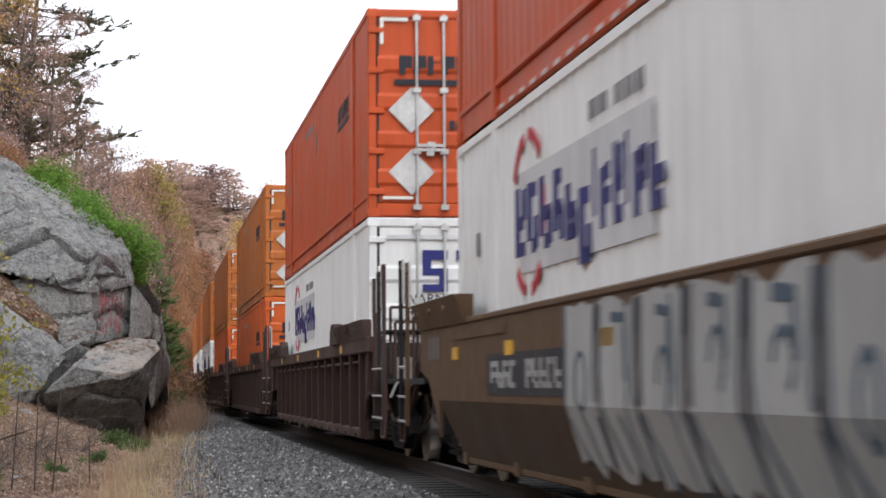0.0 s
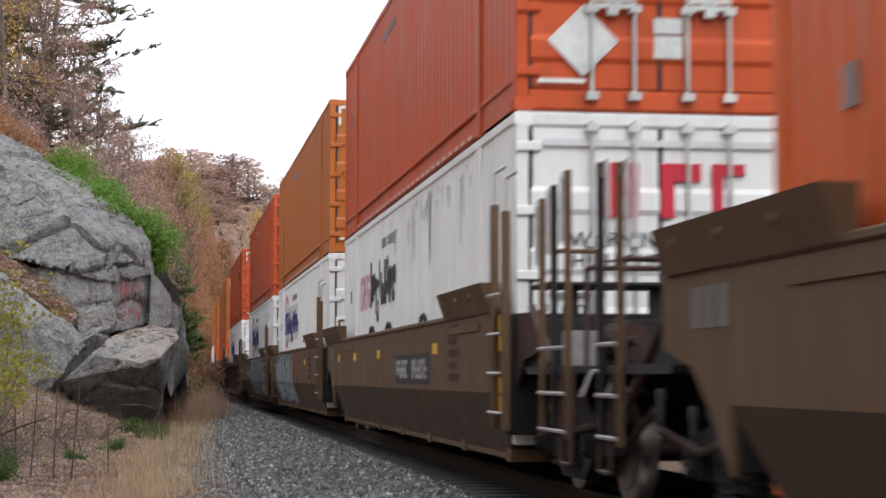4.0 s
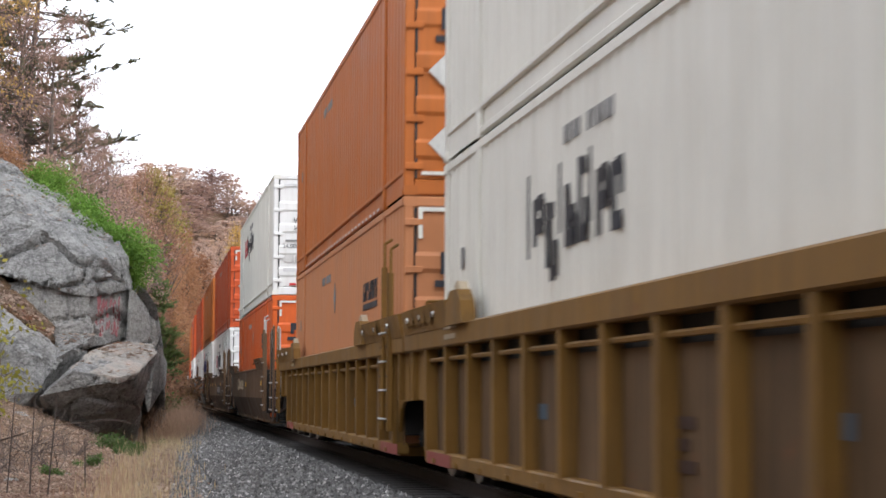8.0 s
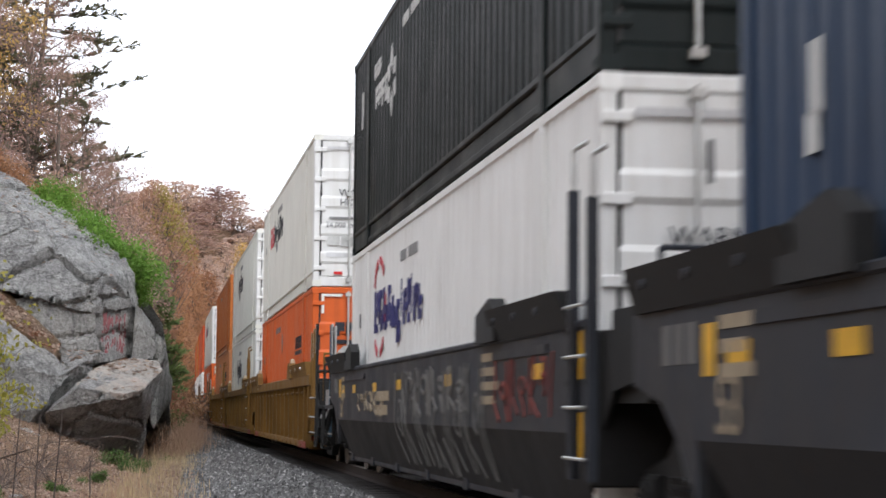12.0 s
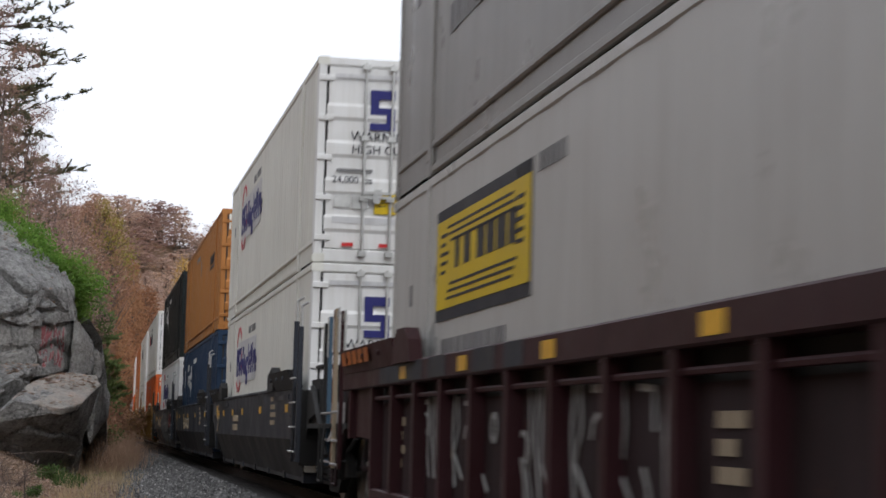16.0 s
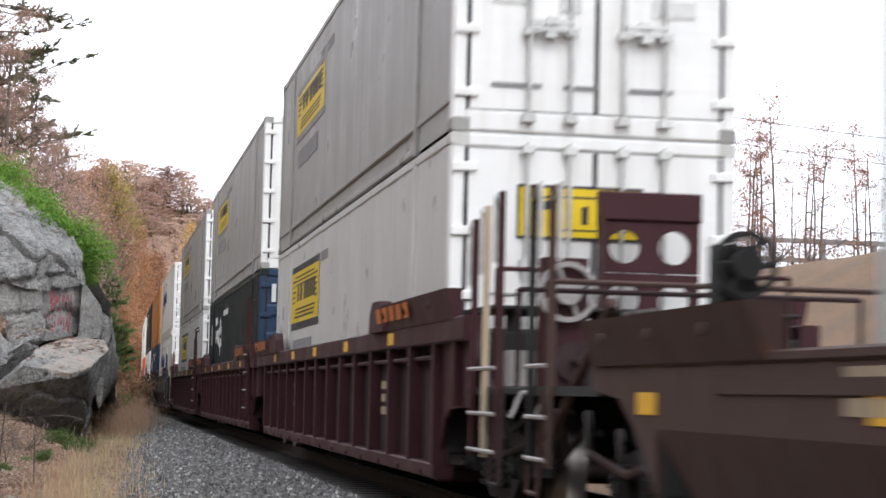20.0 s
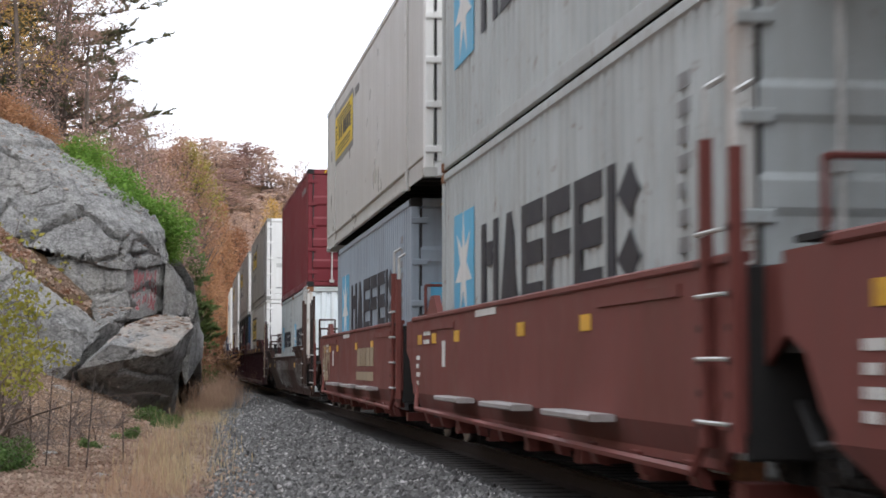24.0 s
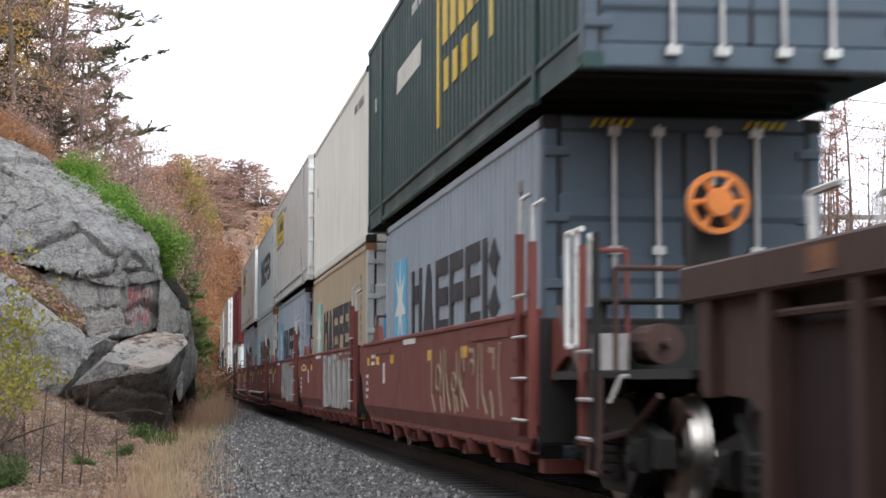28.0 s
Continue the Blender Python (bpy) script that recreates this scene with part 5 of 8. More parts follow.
def holed(g, cx, cz, half, r, y0, y1, n=24):
    """A square plate with a round hole through it."""
    out, inn = [], []
    for i in range(n):
        a = 2 * math.pi * i / n
        c, s = math.cos(a), math.sin(a)
        k = half / max(abs(c), abs(s))
        out.append((cx + c * k, cz + s * k))
        inn.append((cx + c * r, cz + s * r))
    v = [(p[0], y, p[1]) for y in (y0, y1) for p in out + inn]
    f = []
    for i in range(n):
        j = (i + 1) % n
        f += [(i, j, n + j, n + i), (2 * n + i, 3 * n + i, 3 * n + j, 2 * n + j), (n + i, n + j, 3 * n + j, 3 * n + i), (i, 2 * n + i, 2 * n + j, j)]
    g.add(v, f)


def build_train():
    H53, P3 = 8.35, 9.6
    brown = "brown smooth-sided well car with sprayed graffiti"
    # the cars already past
    for mid, mat in ((222, "darkbrown"), (198, "darkbrown"), (174.5, "darkbrown"), (151, "darkbrown"), (127.3, "darkbrown"), (103.5, "darkbrown"), (81.3, "darkbrown"), (57.5, "darkbrown"), (34.1, "darkbrown")):
        c = well_car("ribbed", mat, mid, H53, 9.3, 9.3, "dark brown ribbed well car", True, True, keyed=False)
        reflectors(c, 1.47, (6.5, 2.2, -2.2, -6.0), 1.42)
    for mid, lo, up in ((222, "o", "a"), (198, "w", "o"), (174.5, "o", "r"), (151, "w", "r"), (127.3, "w", "r"), (103.5, "w", "r"), (81.3, "o", "r")):
        for k, z in ((lo, FLOOR), (up, UP)):
            if k == "w":
                white(mid, z, "round_blue", "white")
            else:
                orange(mid, z, {"o": "orange", "a": "amber", "r": "rustorange"}[k])
    orange(57.5, FLOOR, "orange", "dark_rear")
    orange(57.5, UP, "rustorange", "dark_rear", "faded brown-orange 53-foot container")
    white(34.1, FLOOR, "round_blue", "white_blue")
    orange(34.1, UP, "deeporange", "dark_rear", "red-orange 53-foot container with blank diamond placards")
    # three brown units
    mats = (("sprayB", "sprayA"), ("sprayA", "sprayB"), None)
    for k, (mid, up) in enumerate(((10.25, "deeporange"), (-8.9, "rustorange"), (-28.35, "deeporange"))):
        c = well_car("smooth", "brown", mid, H53, P3 if k < 2 else 9.3, 9.3, brown if k < 2 else "brown smooth-sided well car", k == 0, k == 2)
        reflectors(c, 1.458, (7.3, 4.6, 1.3, -4.2))
        stencil(c, 1.458, -5.2, 1.38, 5, "darkbrown", 6)
        if mats[k]:
            graffiti(c, 1.461, 2.6 if k == 0 else 6.3, -6.6 if k == 0 else -0.3, 0.32, 1.49, mats[k], 5 + k)
        g = Geo()
        if k != 1:
            y = 5.6 if k == 0 else -0.6
            panel(g, 1.460, y, y - 3.2, 0.86, 1.20)
            part("number_panel", g, "blackink", c, "black number panel")
            g = Geo()
            broken(g, 1.466, y - 0.2, 0.92, [(0.24, 0, 1), (0.24, 0, 1), (0.26, 0, 1), (0.24, 0, 1)], 0.22, 0.07, 5)
            broken(g, 1.466, y - 1.7, 0.92, [(0.22, 0, 1)] * 5, 0.22, 0.07, 9)
            part("number_mark", g, "sprayA", c)
        else:
            bars(g, -1, 1.462, -0.9, 0.95, (0.16, 0.16, 0.16, 0.16), 0.42, 0.12)
            panel(g, 1.462, -0.8, -1.9, 1.36, 1.44)
            part("logo", g, "sprayD", c, "dull red logo bars")
        if k == 2:
            for y in (2.2, 0.2, -3.2):
                g = Geo()
                g.path([(-1.45, y + 0.22 * math.cos(a * math.pi / 8), 1.52 + 0.11 * math.sin(a * math.pi / 8)) for a in range(9)], 0.022)
                part("grab_hoop", g, "iron", c, "bent iron hoop")
        white(mid, FLOOR, "round_blue" if k < 2 else "pink_black", "white_blue" if k < 2 else "white_red", label="" if k < 2 else "white 53-foot container with washed-out logo and mildew")
        pierce(orange(mid, UP, up, "", "red-orange 53-foot container with pierced bottom rail"))
    # a single brown car
    c = well_car("smooth", "brown", -51.66, H53, 9.3, 9.3, "faded brown smooth-sided well car with scrawls", True, True)
    reflectors(c, 1.458, (0.6, -6.6), 1.1)
    graffiti(c, 1.461, 5.2, 2.0, 0.95, 1.35, ("sprayE", "sprayD"), 21, back=False)
    orange(-51.66, FLOOR, "orange", "dark_rear", "orange 53-foot container with dark logo")
    white(-51.66, UP, "red_black", "white_red", "cream", "off-white 53-foot container with red and black logo")
    # three ochre ribbed units
    for k, mid in enumerate((-75.12, -94.37, -113.9)):
        c = well_car("ribbed", "yellow", mid, H53, P3 if k < 2 else 9.3, 9.3, "ochre ribbed well car with grimy sides", k == 0, k == 2)
        reflectors(c, 1.335, (3.0, -3.2), 0.75, "sprayB")
        g = Geo()
        for y in (8.2, -7.2):
            panel(g, 1.446, y, y - 1.5, 0.24, 0.36)
        part("sprayed_patch", g, "sprayD", c, "dull red sprayed patch")
        stencil(c, 1.475, 6.9, 1.54, 2, "sprayE", 8, 0.07, 0.045)
        stencil(c, 1.34, -0.6, 0.75, 3, "darkbrown", 4)
    orange(-75.12, FLOOR, "tanorange", "dark_rear", "sun-bleached orange 53-foot container with dark logo")
    pierce(orange(-75.12, UP, "rustorange", "", "faded orange 53-foot container with pierced bottom rail"))
    white(-94.37, FLOOR, "black_low", "white", "cream", "off-white 53-foot container with black logo")
    white(-94.37, UP, "black_low", "white", "cream", "off-white 53-foot container with black logo")
    orange(-113.9, FLOOR, "orange", "dark_rear", "orange 53-foot container with dark logo")
    white(-113.9, UP, "red_black", "white_red", "cream", "off-white 53-foot container with red and black logo")
    # three slate units
    for k, mid in enumerate((-137.25, -156.53, -175.95)):
        c = well_car("smooth", "slate", mid, H53, P3 if k < 2 else 9.3, 9.3, "slate grey smooth-sided well car with scrawls and stencils", k == 0, k == 2)
        reflectors(c, 1.458, (7.6, 6.1, 3.6, 1.2, -2.5, -6.8))
        stencil(c, 1.46, 7.9, 1.36, 3, "sprayE", 5)
        stencil(c, 1.46, -4.4, 1.36, 4, "sprayE", 7)
        stencil(c, 1.46, 3.4, 1.06, 2, "sprayE", 8, 0.14, 0.12)
        if k < 2:
            graffiti(c, 1.462, 5.6 - 2 * k, 2.6 - 2 * k, 0.85, 1.2, ("sprayE", "sprayB"), 40 + k, back=False)
        words("53", 0.42, "sprayE", c, pose(-1.463, 7.75, 0.84, 90, 0, -90), "lettering")
        if k == 0:
            graffiti(c, 1.464, 1.6, -4.6, 0.30, 1.40, ("sprayF", "sprayF"), 47, back=False)
            graffiti(c, 1.466, 0.9, -3.8, 0.85, 1.40, ("sprayF", "sprayF"), 49, back=False)
            graffiti(c, 1.464, -5.0, -7.4, 0.85, 1.4, ("sprayD", "sprayB"), 48, back=False)
    white(-137.25, FLOOR, "round_blue_bare", "white")
    load(-137.25, UP, "long", "blackgreen", "blackgreen", "white_star", "knot", label="blackish 53-foot container with white knot device")
    load(-156.53, FLOOR, "long", "navy", "navy", "white_star", "knot", label="navy 53-foot container with white knot device")
    load(-156.53, UP, "long", "amber", "amber", "dark_rear", "orange", label="amber 53-foot container with ribbed doors")
    white(-175.95, FLOOR, "round_blue", "white_blue", "cream")
    white(-175.95, UP, "round_blue", "white_blue", "cream")
    # three maroon ribbed units
    for k, mid in enumerate((-199.39, -218.88, -238.61)):
        c = well_car("ribbed", "maroon", mid, H53, P3 if k < 2 else 9.3, 9.3, "maroon ribbed well car with faded stencils", k == 0, k == 2)
        reflectors(c, 1.472, (6.2, 3.4, 0.6, -2.6, -6.0), 1.42)
        for y in (7.2, 4.8, 1.1, -2.3, -4.6):
            stencil(c, 1.34, y, 1.0, 4 if y > 4 else 3, "sprayE", 3, 0.12, 0.08)
        if k == 0:
            graffiti(c, 1.345, 6.2, -1.6, 0.5, 1.3, ("sprayA", "blackink"), 60, back=False)
            g = Geo()
            for y0, y1 in ((7.6, 5.2), (4.9, 4.1), (3.0, 2.2), (1.9, 1.3)):
                panel(g, 1.474, y0, y1, 1.40, 1.57)
            part("sprayed_patch", g, "slate", c, "dark overpainted patches")
        g = Geo()
        yb = -H53 - 0.25
        for cx in (0.13, 0.57):
            for cz in (1.80, 2.25):
                holed(g, cx, cz, 0.22, 0.145, yb - 0.03, yb + 0.03)
        g.box(-0.10, 0.80, yb - 0.06, yb + 0.06, 2.47, 2.72, 0.015)
        g.box(-0.10, -0.085, yb - 0.2, yb + 0.03, 1.2, 2.5)
        part("end_rack", g, "maroon", c, "maroon end rack with round holes")
    yellow_logo(-199.39, FLOOR, "yellow_panel")
    yellow_logo(-199.39, UP, "yellow_upper", "pale grey smooth-sided 53-foot container with stained doors")
    load(-218.88, FLOOR, "long", "blackgreen", "navy", "white_star", "knot", label="blackish 53-foot container with navy doors")
    yellow_logo(-218.88, UP, "yellow_upper")
    yellow_logo(-238.61, FLOOR, "yellow_panel")
    yellow_logo(-238.61, UP, "yellow_upper")
    # a single brown car with two short boxes
    c = well_car("smooth", "darkbrown", -262.3, 8.75, 9.7, 9.7, "dark brown smooth-sided well car with scrawls", True, True, zt=1.15)
    brake_wheel(c, -0.55, 10.0, 1.75, "iron")
    reflectors(c, 1.458, (8.9, 5.8, 1.6, -4.5), 0.87)
    graffiti(c, 1.462, 4.6, 0.4, 0.30, 1.10, ("sprayG", "sprayF"), 71, back=False)
    graffiti(c, 1.463, 1.8, -1.4, 0.28, 1.05, ("sprayF", "brownlow"), 72)
    graffiti(c, 1.462, -4.2, -7.6, 0.35, 1.0, ("sprayF", "sprayF"), 73, back=False)
    stencil(c, 1.46, 3.6, 1.02, 3, "sprayG", 7, 0.12, 0.05)
    stencil(c, 1.46, 6.2, 1.02, 2, "sprayE", 6)
    stencil(c, 1.46, -5.0, 1.04, 3, "sprayF", 5)
    for sh in (3.05, -3.05):
        load(-261.91, 0.27, "twenty", "lightgrey", "paleblue", "sea_half", "", front=True, H=2.59, shift=sh, label="light grey rusting 20-foot container with blue star")
    load(-261.91, 2.87, "forty", "wine", "wine", "", "boxline", label="wine red corrugated 40-foot container")
    # five red units
    for k, mid in enumerate((-283.39, -298.72, -314.08, -329.0, -344.08)):
        c = well_car("low", "red", mid, 7.0, 7.62 if k < 4 else 8.0, 8.0, "oxide red smooth-sided well car" + (" with grey graffiti" if k in (2, 3) else ""), k == 0, k == 4)
        reflectors(c, 1.458, (6.3, 5.0, 3.2, -0.6, -3.2))
        stencil(c, 1.46, 6.6, 1.0, 4, "whiteink", 3, 0.08, 0.05)
        stencil(c, 1.46, 5.9, 1.28, 2, "whiteink", 5, 0.1, 0.05)
        g = Geo()
        panel(g, 1.462, 4.3, 4.08, 0.92, 1.2)
        panel(g, 1.462, 1.9, 0.7, 1.40, 1.47)
        part("stencil", g, "whiteink", c)
        if k in (2, 3):
            graffiti(c, 1.462, -0.3 if k == 2 else 0.0, -5.5 if k == 2 else -6.4, 0.45, 1.45, ("sprayF", "sprayA") if k == 3 else ("sprayA", "sprayF"), 80 + k)
        elif k in (0, 4):
            graffiti(c, 1.462, 6.8 if k == 0 else -0.7, 5.0 if k == 0 else -5.4, 0.6, 1.35, ("sprayE", "sprayE"), 90 + k, back=False)
        if k == 0:
            g = Geo()
            bars(g, -1, 1.464, -0.85, 0.92, (0.5, 0.16, 0.2, 0.16, 0.5, 0.5), 0.28, 0.11, 0.06)
            panel(g, 1.464, -0.7, -3.4, 0.70, 0.83)
            part("logo", g, "sprayE", c, "faded buff logo bars")
        g = Geo()
        for q in range(10):
            y = 6.0 - q * 1.32
            g.prism([(-1.36, 0.42), (-1.44, 0.40), (-1.40, 0.26), (-1.32, 0.24)], "y", y - 0.10, y + 0.10)
        part("sill_foot", g, "red", c)
        if k < 2:
            g = Geo()
            g.path([(-1.44, 6.6, 0.75), (-1.50, 6.3, 0.42), (-1.50, -6.2, 0.36), (-1.44, -6.6, 0.75)], 0.03)
            part("air_pipe", g, "red", c)
            g = Geo()
            for y in (2.8, -0.3, -3.3):
                g = Geo()
                g.box(-1.64, -1.46, y - 0.85, y + 0.85, 0.57, 0.62, 0.01)
                part("step", g, "steelgrey", c, "worn step plate")
        g = Geo()
        g.prism([(5.6, 1.50), (5.2, 1.72), (4.9, 1.72), (4.6, 1.50)], "x", -1.47, -1.40)
        part("lug", g, "red", c)
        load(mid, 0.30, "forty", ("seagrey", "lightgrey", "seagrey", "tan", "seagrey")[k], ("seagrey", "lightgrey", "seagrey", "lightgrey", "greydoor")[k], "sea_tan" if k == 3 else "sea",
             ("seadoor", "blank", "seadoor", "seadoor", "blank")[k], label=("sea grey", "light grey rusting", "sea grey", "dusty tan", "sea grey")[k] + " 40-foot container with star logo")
    for mid in (-283.5, -314.07):
        yellow_logo(mid, 3.28, "yellow_small", "cream smooth-sided 53-foot container with yellow logo")
    load(-298.72, 3.215, "forty", "lightgrey", "lightgrey", "sea", "blank", label="light grey rust-stained 40-foot container with star logo")
    load(-329.0, 3.215, "forty", "cream", "cream", "", "blank", label="dull white 40-foot container")
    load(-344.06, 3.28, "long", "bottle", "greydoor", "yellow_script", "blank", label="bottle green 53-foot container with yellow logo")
    # the last car in view
    c = well_car("ribbed", "darkbrown", -365.3, H53, 9.3, 9.3, "dark brown ribbed well car", False, True, far_guide=False)
    truck(c, 9.3, True)
    coupler(c, H53 + 1.75, 1)
    d = Geo()
    d.box(-1.42, 1.42, H53 + 1.4, H53 + 2.9, 0.96, 1.02, 0.01)
    part("coupler_platform", d, "iron", c, "grimy end platform")
    reflectors(c, 1.472, (7.4, 5.0, 2.0, -2.0), 1.43, "rust")
    brake_wheel(c, -0.9, H53 + 2.65, 2.07, "wheelorange")
    d = Geo()
    d.box(-1.0, -0.8, H53 + 2.72, H53 + 2.86, 1.02, 1.7, 0.02)
    part("brake_stand", d, "iron", c)
    g = Geo()
    for x in (-0.75, -0.35):
        g.path([(x, H53 + 1.2, 1.2), (x, H53 + 1.3, 2.0), (x + 0.12, H53 + 1.1, 2.05)], 0.025)
    part("grab_iron", g, "galv", c)
    load(-366.5, FLOOR, "forty", "wine", "wine", "", "blank", label="wine red corrugated 40-foot container")


build_train()

# ---- the ground ----


def smooth(a, b, v):
    t = min(1.0, max(0.0, (v - a) / (b - a)))
    return t * t * (3 - 2 * t)


def near_s(x, y):
    """Distance from the track's middle (to its left positive)."""
    if y <= 0:
        return TRACK_X - x
    s = y
    for _ in range(4):
        tx, ty, a = track_at(s)
        s += (x - tx) * math.sin(a) + (y - ty) * math.cos(a)
    tx, ty, a = track_at(s)
    return -((x - tx) * math.cos(a) - (y - ty) * math.sin(a))


def height(x, y):
    d = near_s(x, y)
    q = noise.noise((x * 0.11, y * 0.11, 0.3)) * 0.5 + noise.noise((x * 0.5, y * 0.5, 4.1)) * 0.12
    if abs(d) < 1.5:
        return -0.24
    if d > 0:
        bed = -0.24 - 0.42 * smooth(1.5, 3.6, d)
        up = smooth(36, 62, y)
        rise = max(0.0, d - 4.6)
        hill = (0.05 + 0.95 * up) * min(rise, 8) * 0.62 + (0.1 + 0.9 * up) * max(0.0, min(rise, 17) - 8) * 0.72
        # unseen hill left of the camera, added to block low sky light
        hill += (1 - up) * 0.75 * max(0.0, min(d - 12.0, 30))
        hill += (13 * smooth(185, 260, y) * smooth(5, 17, d) + 6 * smooth(270, 330, y) * smooth(10, 24, d)) * (1 - smooth(60, 120, d))
        cut = smooth(4.2, 5.4, d) * (3.9 * smooth(54, 58, y) * (1 - 0.65 * smooth(66, 84, y)) + 0.6 * smooth(84, 100, y))
        hill += cut
        return bed + hill + q * (0.25 + min(1.0, rise * 0.25))
    d = -d
    bed = -0.24 - 0.6 * smooth(1.5, 4.0, d)
    # the low 1.7 m berm is added, unseen, to keep light from under the train
    bank = (1.7 * smooth(3.4, 6.0, d) + 5.3 * smooth(9, 22, d)) * (1 - smooth(25, 60, d))
    return bed + bank + q * 0.4 * smooth(3, 7, d)


def build_ground():
    xs = [-900, -500, -260, -150, -100, -75, -58, -46, -38] + [-32 + i * 1.0 for i in range(24)] + [-8 + i * 0.33 for i in range(44)] + [6.6 + i * 1.2 for i in range(26)] + [42, 55, 75, 110, 170, 280, 500, 900]
    ys = [-900, -500, -300, -200, -120, -80, -50, -30, -15] + [i * 1.0 for i in range(0, 140)] + [140 + i * 2.5 for i in range(80)] + [345, 370, 400, 450, 520, 640, 900]
    v = [(x, y, height(x, y)) for y in ys for x in xs]
    n = len(xs)
    f = [(j * n + i, j * n + i + 1, (j + 1) * n + i + 1, (j + 1) * n + i) for j in range(len(ys) - 1) for i in range(n - 1)]
    g = Geo()
    g.add(v, f)
    ob = part("ground", g, "soil", smooth=True)
    tagged(ob, "leaf-strewn brown soil beside the track bed", "ground", kind="structure")


def soil_mat():
    m, n, l, p = node_mat("leaf_strewn_soil")
    v = mapped(n, l, (1, 1, 1))
    a = noise_node(n, l, v, 9, 8, 0.7)
    b = noise_node(n, l, v, 0.5, 4)
    c = noise_node(n, l, v, 38, 4, 0.7)
    col = ramp_node(n, l, a, [(0.25, (0.05, 0.035, 0.022)), (0.5, (0.15, 0.09, 0.05)), (0.62, (0.24, 0.13, 0.065)), (0.8, (0.3, 0.2, 0.12))])
    col2 = ramp_node(n, l, c, [(0.35, (0.06, 0.04, 0.025)), (0.65, (0.3, 0.17, 0.09))])
    col = mix_node(n, l, 0.4, col, col2)
    col = mix_node(n, l, ramp_node(n, l, b, [(0.4, (0, 0, 0)), (0.7, (0.5, 0.5, 0.5))]), col, (0.09, 0.072, 0.05))
    l.new(col, p.inputs["Base Color"])
    p.inputs["Roughness"].default_value = 0.95
    bump_node(n, l, p, c, 0.8, 0.05)
    return m


def gravel_mat(name, lo, hi):
    m, n, l, p = node_mat(name)
    v = mapped(n, l, (1, 1, 1))
    vo = n.new("ShaderNodeTexVoronoi")
    vo.inputs["Scale"].default_value = 17
    l.new(v, vo.inputs["Vector"])
    sep = n.new("ShaderNodeSeparateColor")
    l.new(vo.outputs["Color"], sep.inputs["Color"])
    col = ramp_node(n, l, sep.outputs[0], [(0.0, lo), (0.8, hi), (1.0, tuple(min(1, c * 1.5) for c in hi))])
    big = noise_node(n, l, v, 0.8, 4)
    col = mix_node(n, l, ramp_node(n, l, big, [(0.35, (0, 0, 0)), (0.7, (0.4, 0.4, 0.4))]), col, (0.10, 0.085, 0.07))
    edge = ramp_node(n, l, vo.outputs["Distance"], [(0.0, (1, 1, 1)), (0.75, (0.12, 0.12, 0.12))])
    col = mix_node(n, l, 0.8, col, edge, "MULTIPLY")
    l.new(col, p.inputs["Base Color"])
    p.inputs["Roughness"].default_value = 0.9
    inv = n.new("ShaderNodeInvert")
    l.new(vo.outputs["Distance"], inv.inputs["Color"])
    bump_node(n, l, p, inv.outputs[0], 1.0, 0.05)
    return m


def stone_mat():
    m, n, l, p = node_mat("crushed_stone")
    g = n.new("ShaderNodeNewGeometry")
    col = ramp_node(n, l, g.outputs["Random Per Island"], [(0.0, (0.045, 0.044, 0.043)), (0.5, (0.11, 0.107, 0.104)), (0.9, (0.18, 0.176, 0.172)), (1.0, (0.40, 0.385, 0.37))])
    l.new(col, p.inputs["Base Color"])
    p.inputs["Roughness"].default_value = 0.85
    return m


M["soil"] = soil_mat()
M["gravel"] = gravel_mat("ballast_gravel", (0.04, 0.039, 0.038), (0.19, 0.184, 0.178))
M["stone"] = stone_mat()
# oil, and the shade under the train, both put into one dark colour
M["fouled_shade"] = gravel_mat("shaded_oily_ballast", (0.012, 0.011, 0.01), (0.045, 0.04, 0.036))
M["tie"] = plain("creosoted_timber", (0.022, 0.018, 0.016), 0.9, 0, 0.4, 7, 0.5, 0.02)
M["railhead"] = plain("polished_railhead", (0.5, 0.48, 0.46), 0.3, 1.0, 0.15)
M["railside"] = plain("rusty_rail", (0.03, 0.019, 0.015), 0.8, 0.2, 0.3)

build_ground()


def sweep(geo, section, s0, s1, step):
    """Draws a cross section (offset to the right, height) along the track."""
    s, n, first = s0, len(section), True
    rows = []
    while s <= s1:
        x, y, a = track_at(s)
        rows.append([(x + o * math.cos(a), y - o * math.sin(a), z) for o, z in section])
        s += step
    for r in rows:
        geo.v += r
    base = len(geo.v) - n * len(rows)
    for j in range(len(rows) - 1):
        for i in range(n - 1):
            a = base + j * n + i
            geo.f.append((a, a + n, a + n + 1, a + 1))


